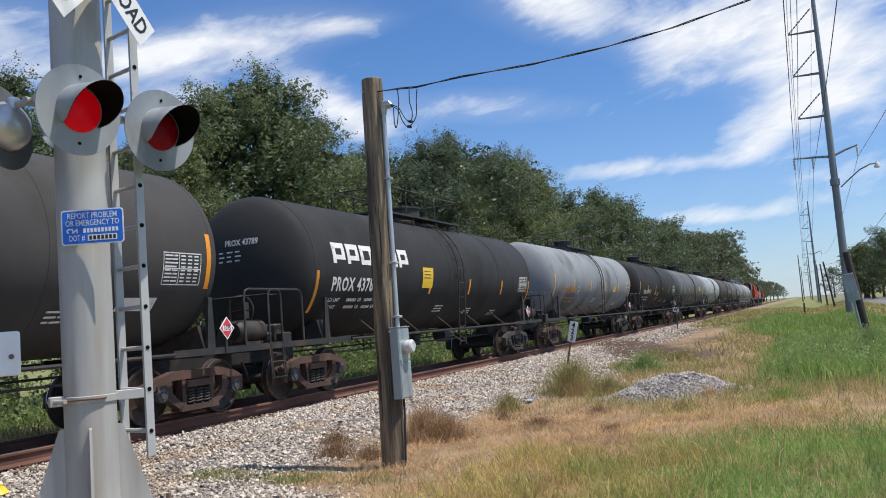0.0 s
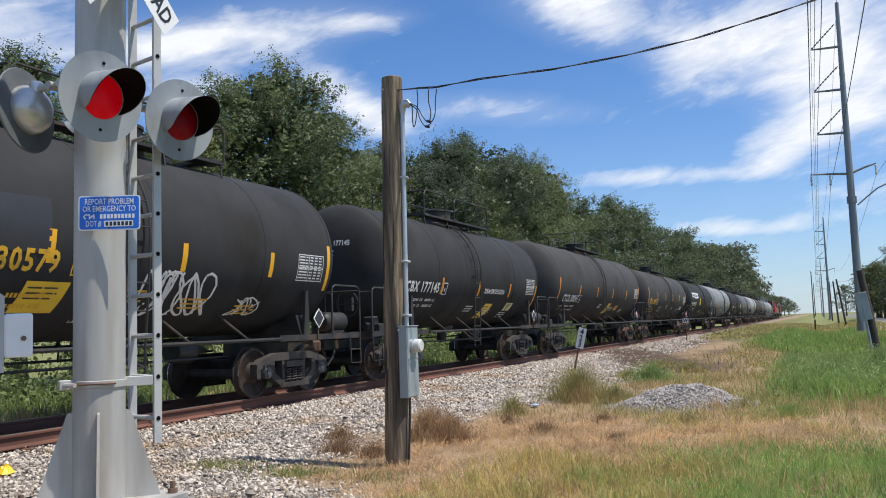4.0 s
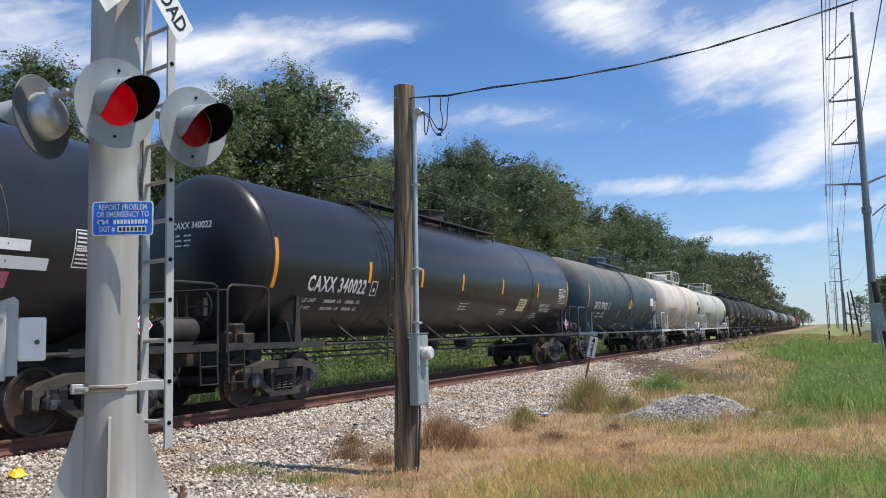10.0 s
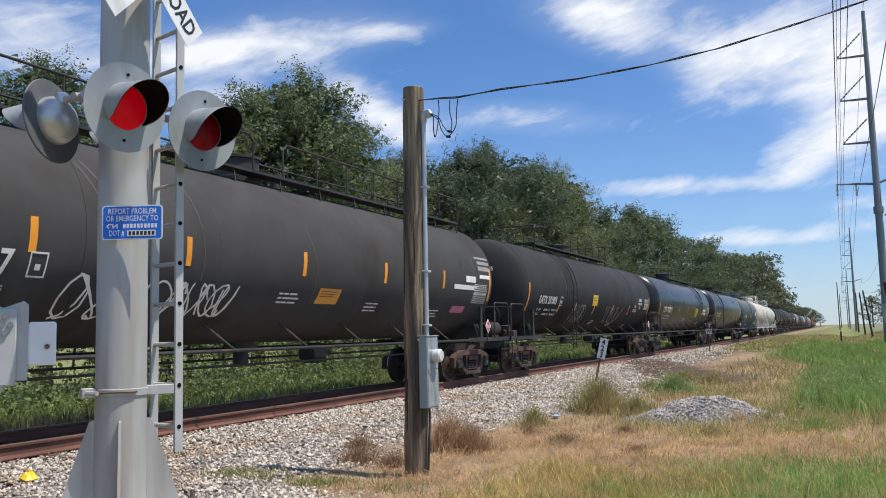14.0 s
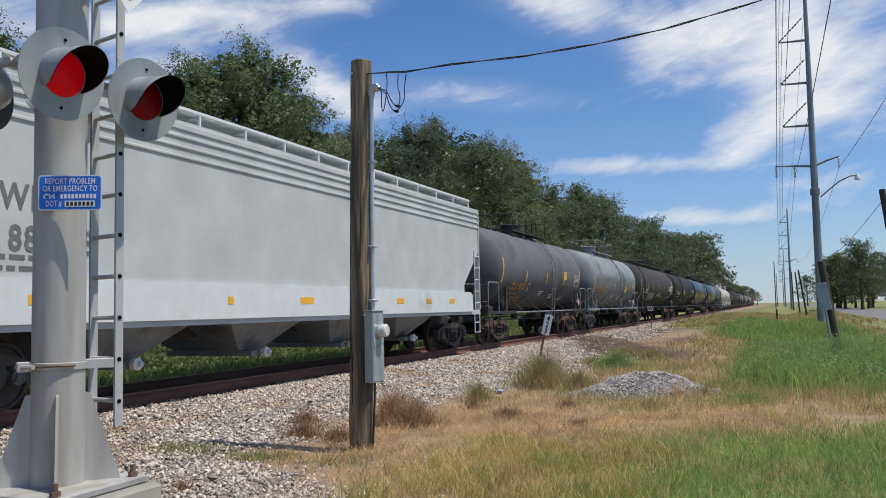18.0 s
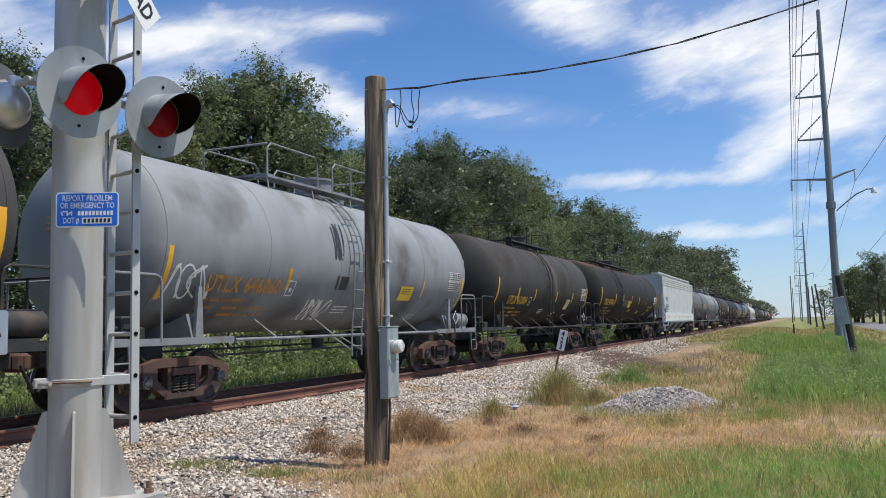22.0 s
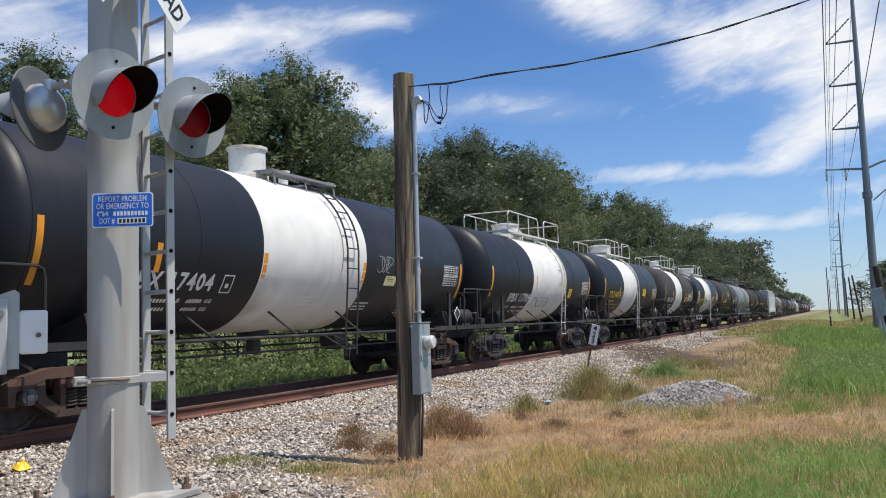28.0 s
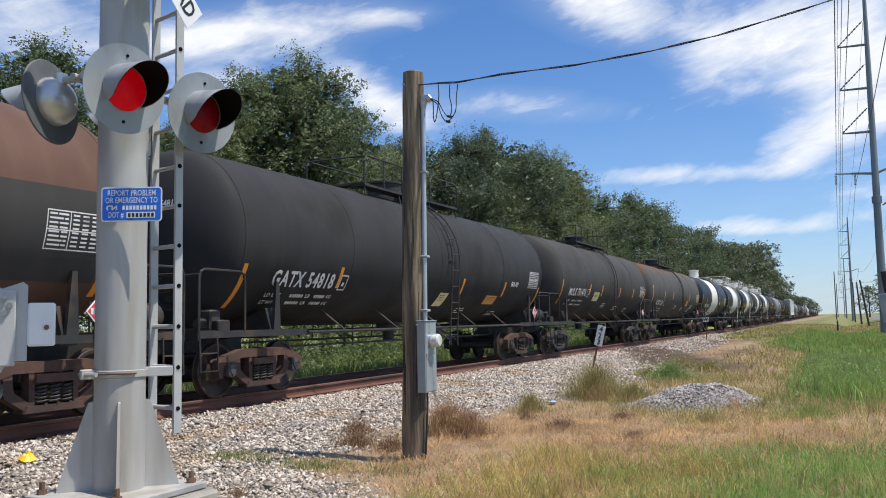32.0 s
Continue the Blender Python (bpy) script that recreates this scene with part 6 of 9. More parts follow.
# covered hopper car
def hopper_car(yc, tc):
    car = thing("hopper_car", "pale grey covered hopper car with a white lower sill", "hopper car", at=pose(TX, yc, RAIL_Z))
    hl, w, zb, zt = tc / 2 + 1.15, 1.56, 1.42, 4.32
    # side sheets with cut-away lower corners
    shape = [(-hl, zt), (-hl, 3.05), (-hl + 1.35, 1.95), (-hl + 1.35, zb), (hl - 1.35, zb), (hl - 1.35, 1.95), (hl, 3.05), (hl, zt)]
    body = part("body", Geo().prism(shape, "x", -w, w), "hopper", car, smooth=0)
    for i, z in enumerate((4.22, 4.06, 3.90, 3.74)):
        part("roof_moulding", Geo().box((0, 0, z), (2 * w + 0.05, 2 * hl + 0.02, 0.05 if i else 0.10), bevel=0.01), "hopper", body, smooth=0)
    part("roof", Geo().prism([(-w, zt), (w, zt), (1.0, zt + 0.16), (-1.0, zt + 0.16)], "y", -hl, hl), "hopper", car, smooth=0)
    for sx in (-1, 1):
        part("side_sill", Geo().prism([(-hl + 0.75, 1.62), (-hl + 0.95, 1.72), (hl - 0.95, 1.72), (hl - 0.75, 1.62), (hl - 0.75, 1.14), (-hl + 0.75, 1.14)], "x", sx * (w + 0.005), sx * (w + 0.05)), "hopper_sill", car, "bright white side sill", smooth=0)
        part("end_sill", Geo().box((sx * (w - 0.05), 0, 1.12), (0.12, 2 * hl, 0.14)), "hopper", car, smooth=0)
        for s in (-1, 1):
            part("corner_post", Geo().box((sx * (w - 0.05), s * (hl - 0.04), 2.7), (0.10, 0.08, 3.1)), "hopper_sill", car, smooth=0)
            g = Geo()
            for dy in (0.05, 0.48):
                g.cyl((sx * (w + 0.02), s * (hl - dy), 1.2), (sx * (w + 0.02), s * (hl - dy), 3.0 if dy > 0.3 else 4.3), 0.02, n=6)
            for z in np.arange(1.4, 3.0, 0.36):
                g.cyl((sx * (w + 0.02), s * (hl - 0.05), z), (sx * (w + 0.02), s * (hl - 0.48), z), 0.016, n=6)
            part("corner_ladder", g, "hopper_sill", car)
            g = Geo().tube([(sx * w, s * (hl - 0.05), 1.1), (sx * w, s * (hl - 0.05), 0.5), (sx * w, s * (hl - 0.5), 0.5), (sx * w, s * (hl - 0.5), 1.1)], 0.018, 6).cyl((sx * w, s * (hl - 0.05), 0.8), (sx * w, s * (hl - 0.5), 0.8), 0.015, n=6)
            part("sill_step", g, "hopper_sill", car)
    for s in (-1, 1):
        # end slope sheet, black to paint in the recess's shade, end platform and its frame
        part("end_slope", Geo().prism([(s * (hl - 0.02), 3.05), (s * (hl - 1.4), 1.95), (s * (hl - 1.4), 1.2), (s * (hl - 1.9), 1.2), (s * (hl - 0.6), 3.05)], "x", -w + 0.1, w - 0.1), "steel_black", car, smooth=0)
        part("end_platform", Geo().box((0, s * (hl - 0.3), 1.12), (2.9, 0.7, 0.08)), "steel_grey", car, smooth=0)
        g = Geo()
        for x in (-0.9, 0.9):
            g.cyl((x, s * (hl - 0.2), 1.1), (x * 0.6, s * (hl - 0.7), 2.6), 0.04, n=6)
        part("end_brace", g, "steel_grey", car)
        part("end_handrail", Geo().tube([(-1.4, s * (hl - 0.05), 2.0), (1.4, s * (hl - 0.05), 2.0)], 0.02, 6), "hopper_sill", car)
        part("draft_sill", Geo().box((0, s * (tc / 2 + 0.6), 0.92), (0.42, 2.4, 0.34), bevel=0.02), "steel_black", car)
        part("coupler", Geo().box((0, s * (hl + 0.55), 0.84), (0.18, 0.9, 0.2), bevel=0.03).box((0, s * (hl + 0.9), 0.84), (0.34, 0.18, 0.28), bevel=0.05), "frame_rust", car)
    part("centre_sill", Geo().box((0, 0, 0.95), (0.34, tc, 0.3)), "steel_black", car)
    # outlet hoppers and gates
    for i in range(4):
        y = (i - 1.5) * (tc - 2.6) / 4
        h = (tc - 2.8) / 8
        g = Geo()
        top = [(-w + 0.08, y - h), (w - 0.08, y - h), (w - 0.08, y + h), (-w + 0.08, y + h)]
        low = [(-0.75, y - 0.35), (0.75, y - 0.35), (0.75, y + 0.35), (-0.75, y + 0.35)]
        g.add([(*p, 1.4) for p in top] + [(*p, 0.52) for p in low], [(i0, (i0 + 1) % 4, 4 + (i0 + 1) % 4, 4 + i0) for i0 in range(4)] + [(7, 6, 5, 4)])
        part("outlet_hopper", g, "steel_grey", car, smooth=0)
        part("outlet_gate", Geo().box((0, y, 0.46), (2.0, 0.55, 0.1)).cyl((-1.1, y, 0.48), (1.15, y, 0.48), 0.035, n=8), "steel_grey", car, smooth=0)
        part("gate_capstan", Geo().lathe([(0.03, 1.05), (0.09, 1.06), (0.10, 1.16), (0.05, 1.18), (0.04, 1.24)], 10, "x", (0, y, 0.48)), "steel_white", car, "pale gate capstan")
    # roof walkway with its edge
    g = Geo()
    for sx in (-1, 1):
        g.box((sx * 1.05, 0, zt + 0.27), (0.5, 2 * hl - 0.2, 0.03))
        for i in range(15):
            y = -hl + 0.2 + (2 * hl - 0.4) * i / 14
            g.box((sx * 1.31, y, zt + 0.16), (0.04, 0.04, 0.26)).box((sx * 1.05, y, zt + 0.2), (0.5, 0.04, 0.05))
        g.box((sx * 1.31, 0, zt + 0.30), (0.04, 2 * hl - 0.2, 0.05))
    part("roof_walkway", g, "hopper_sill", car, smooth=0)
    for i in range(5):
        part("hatch", Geo().box((0, (i - 2) * 2.9, zt + 0.22), (0.8, 2.5, 0.12), bevel=0.04), "hopper", car)

    def flat_text(nm, body, size, y, z, mk):
        vs, fs = text_mesh(body, size, 0.012, 0.9)
        part(nm, Geo().add([(w + 0.006, y + a, z + b) for a, b in vs], fs), mk, car, smooth=0)
    flat_text("car_mark", "WFRX", 0.46, -7.45, 2.72, "letter_grey")
    flat_text("car_number", "884018", 0.46, -7.25, 2.20, "letter_grey")
    rng = random.Random(3)
    g = Geo()
    for r in range(2):
        y = -8.15
        for k in range(5):
            wd = 0.12 + rng.random() * 0.2
            g.box((w + 0.004, y + wd / 2, 1.98 - r * 0.14), (0.006, wd, 0.06))
            y += wd + 0.06
    for y, wd in ((-7.3, 0.75), (-3.5, 0.15), (-1.0, 0.5), (1.2, 0.45), (3.4, 0.4), (5.2, 0.35), (6.9, 0.4)):
        part("reflective_strip", Geo().box((w + 0.053, y, 1.45), (0.005, wd, 0.13)), "yellow", car, smooth=0)
    tagged(part("load_print", g, "letter_grey", car, smooth=0), kind="stuff")
    for body, z in (("WFRX", 4.02), ("884018", 3.76)):
        vs, fs = text_mesh(body, 0.22, 0.004, 0.9)
        part("end_number", Geo().add([(0.1 + a, -hl - 0.006, z + b) for a, b in vs], fs), "letter_grey", car, smooth=0)
    truck(car, tc / 2, False, yc)
    truck(car, -tc / 2, False, yc)
    return car


hop = hopper_car(-224.24, 16.53)
TRAIN.append((hop, -224.24))


# locomotives at the head, far away
def locomotive(yc, nose):
    lo = thing("locomotive", "black diesel locomotive with red ends, hauling the train", "locomotive", "locomotives", at=pose(TX, yc, RAIL_Z, 0, 0, 180 if nose < 0 else 0))
    part("underframe", Geo().box((0, 0, 1.45), (3.1, 21.5, 0.35), bevel=0.05), "steel_black", lo)
    part("hood", Geo().prism([(-0.95, 1.6), (0.95, 1.6), (0.95, 3.9), (0.75, 4.1), (-0.75, 4.1), (-0.95, 3.9)], "y", -8.8, 5.2), "gloss", lo)
    part("hood_end", Geo().prism([(-0.96, 1.6), (0.96, 1.6), (0.96, 3.9), (0.76, 4.12), (-0.76, 4.12), (-0.96, 3.9)], "y", -9.6, -8.0), "loco_red", lo, "red hood end")
    part("radiator", Geo().prism([(-1.5, 3.2), (1.5, 3.2), (1.5, 4.2), (1.2, 4.5), (-1.2, 4.5), (-1.5, 4.2)], "y", -8.4, -4.4), "gloss", lo)
    part("cab", Geo().prism([(-1.5, 1.6), (1.5, 1.6), (1.5, 4.0), (1.1, 4.5), (-1.1, 4.5), (-1.5, 4.0)], "y", 5.2, 8.0), "loco_red", lo, "red driver's cab")
    part("nose", Geo().prism([(8.0, 1.6), (9.9, 1.6), (9.7, 3.0), (8.0, 3.4)], "x", -1.4, 1.4), "loco_red", lo)
    for s in (-1, 1):
        for y in (5.9, 7.0):
            part("cab_window", Geo().box((s * 1.505, y, 3.6), (0.02, 0.8, 0.65), bevel=0.008), "dark_glass", lo, smooth=0)
        part("walkway_rail", Geo().tube([(s * 1.5, -10.4, 1.6), (s * 1.5, -10.4, 2.6), (s * 1.5, 5.0, 2.6)], 0.025, 5), "steel_white", lo)
    part("fuel_tank", Geo().box((0, 0.3, 0.85), (2.7, 5.0, 0.9), bevel=0.15), "steel_black", lo)
    part("number_lamps", Geo().box((0, -9.62, 3.85), (0.6, 0.06, 0.2), bevel=0.02), "steel_white", lo)
    for s in (-1, 1):
        part("coupler", Geo().box((0, s * 11.0, 0.84), (0.34, 0.9, 0.28), bevel=0.05), "frame_rust", lo)
        part("pilot", Geo().box((0, s * 10.6, 0.9), (2.9, 0.12, 0.9), bevel=0.03), "steel_black", lo)
        for y in (-1.9, 0, 1.9):
            am, wm, tm = wheelset_meshes()
            for f in (0, 180):
                part("wheel", wm, None, lo, at=pose(0, s * 6.6 + y, 0.457, 0, 0, f) @ pose(0.752, 0, 0))
        part("truck_frame", Geo().box((1.05, s * 6.6, 0.75), (0.16, 5.2, 0.35), bevel=0.05).box((-1.05, s * 6.6, 0.75), (0.16, 5.2, 0.35), bevel=0.05), "frame_dark", lo)
    return lo


M["loco_red"] = tank_paint("faded_red_paint", (0.48, 0.075, 0.04), 0.45, (0.2, 0.06, 0.04), 0.25)
M["dark_glass"] = mat("dark_window_glass", (0.02, 0.025, 0.03), 0.1, 0.0, 0.1, 3.0)
for i, (y, nose) in enumerate(((180.5, 1), (203.5, -1), (226.5, 1))):
    TRAIN.append((locomotive(y, nose), y))

# ---- crossing signal ----
def flat_letters(parent, nm, body, size, m, material, bold=0.004, narrow=1.0, width=None):
    """Letters in the plane of m: x to the right, y up, z towards the reader."""
    vs, fs = text_mesh(body, size, bold, 1.0)
    if width:
        narrow = width / (max(p[0] for p in vs) - min(p[0] for p in vs))
    g = Geo().add([m @ Vector((x * narrow, y, 0)) for x, y in vs], fs)
    return part(nm, g, material, parent, smooth=0)


def facing(c, normal):
    """A frame at c whose z looks along normal and whose y is up."""
    z = Vector(normal).normalized()
    x = Vector((0, 0, 1)).cross(z).normalized()
    y = z.cross(x)
    return Matrix.Translation(c) @ Matrix((x, y, z)).transposed().to_4x4()


MX, MY, MR, MZ = -4.73, 4.53, 0.175, 0.44
sig = thing("crossing_signal", "grey steel railway crossing signal mast with red flashing lights", "crossing signal", at=pose(MX, MY, 0))
part("mast", Geo().lathe([(MR, MZ), (MR, 7.6), (MR * 0.6, 7.66), (0.01, 7.68)], 40, "z"), "galv", sig)
part("base_plate", Geo().box((0, 0, MZ - 0.012), (0.86, 0.86, 0.045), bevel=0.006), "galv", sig)
for k in range(4):
    a = radians(45 + 90 * k)
    d = Vector((math.cos(a), math.sin(a), 0))
    n = Vector((-d.y, d.x, 0))
    vs = []
    for s in (-0.009, 0.009):
        for r, z in ((MR - 0.01, MZ), (0.41, MZ), (0.40, MZ + 0.05), (MR + 0.035, 1.06), (MR - 0.01, 1.075)):
            vs.append(d * r + n * s + Vector((0, 0, z)))
    fs = [tuple(range(4, -1, -1)), tuple(range(5, 10))] + [(i, (i + 1) % 5, 5 + (i + 1) % 5, 5 + i) for i in range(5)]
    part("gusset", Geo().add(vs, fs), "galv", sig, smooth=0)
for sx in (-1, 1):
    for sy in (-1, 1):
        g = Geo().cyl((sx * 0.35, sy * 0.35, MZ), (sx * 0.35, sy * 0.35, MZ + 0.045), 0.034, n=6).cyl((sx * 0.35, sy * 0.35, MZ + 0.04), (sx * 0.35, sy * 0.35, MZ + 0.095), 0.019, n=8)
        part("anchor_bolt", g, "rust_bolt", sig)
part("foundation", Geo().box((0, 0, 0.17), (1.0, 1.0, 0.46), bevel=0.03), "concrete", sig, "weathered concrete foundation")
# clamp band that holds the ladder
band = part("clamp_band", Geo().lathe([(MR + 0.002, 1.235), (MR + 0.012, 1.24), (MR + 0.012, 1.285), (MR + 0.002, 1.29)], 40, "z", cap=False), "galv", sig, "galvanised clamp band")
part("clamp_rod", Geo().tube([((MR + 0.022) * math.cos(a), (MR + 0.022) * math.sin(a), 1.268) for a in np.linspace(-2.1, -0.2, 12)], 0.008, 6), "rust_bolt", band, "thin rusty tie rod")
part("clamp_lug", Geo().box((-0.10, -0.20, 1.265), (0.05, 0.10, 0.07), pose(0, 0, 0, 0, 0, -30), bevel=0.006).cyl((-0.15, -0.22, 1.265), (0.02, -0.235, 1.265), 0.016, n=8), "galv", band)

# ladder behind the mast
LR, LL = Vector((-4.54, 4.90, 0)), Vector((-4.85, 4.97, 0))
for nm, p in (("ladder_stringer", LR), ("ladder_stringer", LL)):
    q = p - Vector((MX, MY, 0))
    w = (LR - LL).normalized()
    n = Vector((-w.y, w.x, 0))
    g = Geo()
    vs = []
    for z in (0.80, 7.4):
        for a, b in ((-0.005, -0.032), (0.005, -0.032), (0.005, 0.032), (-0.005, 0.032)):
            vs.append(q + w * a * 2.2 + n * b + Vector((0, 0, z)))
    g.add(vs, [(0, 1, 5, 4), (1, 2, 6, 5), (2, 3, 7, 6), (3, 0, 4, 7), (3, 2, 1, 0), (4, 5, 6, 7)])
    st = part(nm, g, "alu", sig, "pale aluminium ladder rail", smooth=0)
for i in range(21):
    z = 0.98 + 0.305 * i
    part("ladder_rung", Geo().cyl(LR - Vector((MX, MY, -z)), LL - Vector((MX, MY, -z)), 0.017, n=8), "alu", sig)
    e = LR - Vector((MX, MY, -z))
    w = (LR - LL).normalized()
    part("rung_end", Geo().cyl(e + w * 0.009, e + w * 0.016, 0.017, n=8), "hood_in", sig)
for z in (1.265, 5.2):
    part("ladder_bracket", Geo().box((LR + LL) / 2 * 0.5 + Vector((MX, MY, 0)) * 0.5 - Vector((MX, MY, -z)) + Vector((0.10, -0.02, 0)), (0.30, 0.03, 0.07), pose(0, 0, 0, 0, 0, 52), bevel=0.004), "alu", sig)

# flashing lights
AZ = 3.34


def flasher(y, face, lit):
    """One light; face +1 looks towards +x, -1 towards -x."""
    x = 0.41 if face > 0 else -0.31
    m = pose(x, y, 3.20, 0, 0, -12) @ pose(0, 0, 0, 0, 5, 0) if face > 0 else pose(x, y, 3.20, 0, 0, 194) @ pose(0, 0, 0, 0, 6, 0)

    def put(nm, g, mk, lab="", parent=None, smooth=35):
        g.v = [tuple(m @ Vector(p)) for p in g.v]
        return part(nm, g, mk, parent or sig, lab, smooth=smooth)
    disc = put("background_disc", Geo().lathe([(0.165, -0.012), (0.30, -0.012), (0.305, -0.006), (0.305, 0.0), (0.165, 0.0)], 48, "x"), "disc" if face > 0 else "disc_back", "grey background disc of a signal light" if face > 0 else "dark background disc seen from behind")
    put("housing", Geo().lathe([(0.175, -0.012), (0.172, -0.06), (0.15, -0.11), (0.10, -0.15), (0.05, -0.165), (0.005, -0.168)], 32, "x"), "cast_alu", "silvery lamp housing", disc)
    put("lens", Geo().lathe([(0.005, 0.042), (0.06, 0.038), (0.11, 0.027), (0.152, 0.004)], 40, "x"), "lens_on" if lit else "lens_off", "lit red lens" if lit else "unlit red lens", disc)
    # hood: part of a tube, longer above, without a lower side
    for nm, r, mk in (("hood", 0.168, "disc"), ("hood_lining", 0.163, "hood_in")):
        vs, fs = [], []
        na, nl = 26, 5
        for i in range(na + 1):
            a = radians(-38) + radians(256) * i / na        # from lower side over the top
            ca, sa = math.cos(a + 0.0), math.sin(a + 0.0)
            top = max(0.0, sa)
            length = 0.02 + 0.31 * max(0.0, (math.sin(a) + 0.62) / 1.62) ** 0.55
            for j in range(nl + 1):
                q = j / nl
                vs.append((length * q, r * ca * (1 + 0.02 * q), r * sa - 0.05 * length * q))
        for i in range(na):
            for j in range(nl):
                o = i * (nl + 1) + j
                fs.append((o, o + 1, o + nl + 2, o + nl + 1))
        h = put(nm, Geo().add(vs, fs), mk, "grey visor hood" if nm == "hood" else "black inside of the hood", disc)
    for z in (0.225, -0.225):
        put("disc_screw", Geo().cyl((0.0, 0, z), (0.006, 0, z), 0.011, n=8), "hood_in", "", disc)
    part("lamp_knuckle", Geo().lathe([(0.01, -0.05), (0.045, -0.04), (0.05, 0.0), (0.045, 0.04), (0.01, 0.05)], 14, "z", (x + (-0.10 if face > 0 else 0.10), y, AZ + 0.01)), "cast_alu", disc)
    part("lamp_arm", Geo().cyl((x + (-0.10 if face > 0 else 0.10), y, AZ), (0.0 if face < 0 else 0.06, y, AZ), 0.026, n=10), "galv", disc)
    return disc


for y, f, lit in ((-0.38, 1, True), (0.385, 1, False), (-0.38, -1, False), (0.385, -1, True)):
    flasher(y, f, lit)
part("cross_arm", Geo().cyl((0.05, -0.42, AZ), (0.05, 0.42, AZ), 0.03, n=12).cyl((-0.05, -0.42, AZ), (-0.05, 0.42, AZ), 0.03, n=12).box((0.0, 0, AZ), (0.46, 0.10, 0.16), bevel=0.02), "galv", sig)

# crossbuck
cb = Vector((0.40, -0.13, 4.32))
for ang, words in ((-45, ("RAIL", "ROAD")), (45, ("CROSSING",))):
    m = facing(cb + Vector((0.006 if ang > 0 else 0.0, 0, 0)), (1, 0, 0)) @ pose(0, 0, 0, 0, 0, ang)
    g = Geo().box((0, 0, 0), (1.22, 0.229, 0.004))
    g.v = [tuple(m @ Vector(p)) for p in g.v]
    bl = part("crossbuck_blade", g, "sign_white", sig, "white crossbuck blade with black lettering", smooth=0)
    if len(words) == 2:
        for w, off in ((words[0], -0.36), (words[1], 0.36)):
            flat_letters(bl, "blade_letters", w, 0.19, m @ pose(off, 0, 0.004), "ink", 0.004, width=0.40)
    else:
        flat_letters(bl, "blade_letters", words[0], 0.19, m @ pose(0, 0, 0.004), "ink", 0.004, width=1.06)
part("crossbuck_bracket", Geo().box((0.24, -0.13, 4.32), (0.30, 0.06, 0.10)), "galv", sig)

# blue information sign
em = facing((-4.507 - MX, 4.402 - MY, 2.455), (0.45, -0.89, 0.0))
def plate(w, h, r, z0, z1, m):
    pts = []
    for cx, cy, a0 in ((w / 2 - r, h / 2 - r, 0), (-w / 2 + r, h / 2 - r, 90), (-w / 2 + r, -h / 2 + r, 180), (w / 2 - r, -h / 2 + r, 270)):
        pts += [(cx + r * math.cos(radians(a0 + k * 22.5)), cy + r * math.sin(radians(a0 + k * 22.5))) for k in range(5)]
    g = Geo().prism(pts, "z", z0, z1)
    g.v = [tuple(m @ Vector(p)) for p in g.v]
    return g


es = part("information_sign", plate(0.425, 0.245, 0.022, 0.0, 0.004, em), "sign_white", sig, "blue and white emergency notice sign", smooth=0)
part("sign_field", plate(0.408, 0.228, 0.017, 0.004, 0.0055, em), "sign_blue", es, smooth=0)
flat_letters(es, "sign_line", "REPORT PROBLEM", 0.058, em @ pose(0, 0.078, 0.007), "sign_white", 0.0004, width=0.335)
flat_letters(es, "sign_line", "OR EMERGENCY TO", 0.058, em @ pose(0, 0.027, 0.007), "sign_white", 0.0004, width=0.365)
flat_letters(es, "sign_line", "DOT #", 0.058, em @ pose(-0.108, -0.077, 0.007), "sign_white", 0.0004, width=0.105)
g = Geo()
for i in range(10):
    x = -0.055 + i * 0.0245
    g.box((x, -0.025, 0.0065), (0.017, 0.030, 0.001))
for pts in ([(-0.165, -0.038), (-0.175, -0.025), (-0.165, -0.012), (-0.135, -0.012), (-0.135, -0.038), (-0.105, -0.012), (-0.105, -0.038)],):
    for (x0, y0), (x1, y1) in zip(pts, pts[1:]):
        g.box(((x0 + x1) / 2, (y0 + y1) / 2, 0.0065), (math.hypot(x1 - x0, y1 - y0) + 0.006, 0.009, 0.001), pose(0, 0, 0, 0, 0, math.degrees(math.atan2(y1 - y0, x1 - x0))))
g.box((0.065, -0.077, 0.0062), (0.20, 0.042, 0.001))
g.v = [tuple(em @ Vector(p)) for p in g.v]
tagged(part("sign_print", g, "sign_white", es, smooth=0), kind="stuff")
g = Geo()
for i in range(7):
    g.box((-0.015 + i * 0.027, -0.077, 0.0072), (0.018, 0.028, 0.001))
g.v = [tuple(em @ Vector(p)) for p in g.v]
tagged(part("sign_figure", g, "ink", es, smooth=0), kind="stuff")
for y in (0.105, -0.105):
    g = Geo().cyl((0, y, 0.005), (0, y, 0.010), 0.008, n=8)
    g.v = [tuple(em @ Vector(p)) for p in g.v]
    part("sign_screw", g, "rust_bolt", es)

# crossing gate: its arm support and counterweight reach into view
gate = thing("crossing_gate", "grey steel crossing gate mechanism with a white counterweight", "crossing gate", at=pose(-5.55, 3.55, 0))
gm = facing((0.53, 0.245, 1.62), (0.78, -0.62, 0))
part("gate_post", Geo().lathe([(0.075, 0.05), (0.075, 2.3), (0.01, 2.34)], 24, "z", (-0.35, -0.15, 0)), "galv", gate)
part("gate_foundation", Geo().box((-0.35, -0.15, 0.12), (0.6, 0.6, 0.34), bevel=0.03), "concrete", gate)
g = Geo().box((-0.55, 0.0, -0.30), (0.5, 0.62, 0.42), bevel=0.04)
g.v = [tuple(gm @ Vector(p)) for p in g.v]
part("mechanism_case", g, "alu", gate)
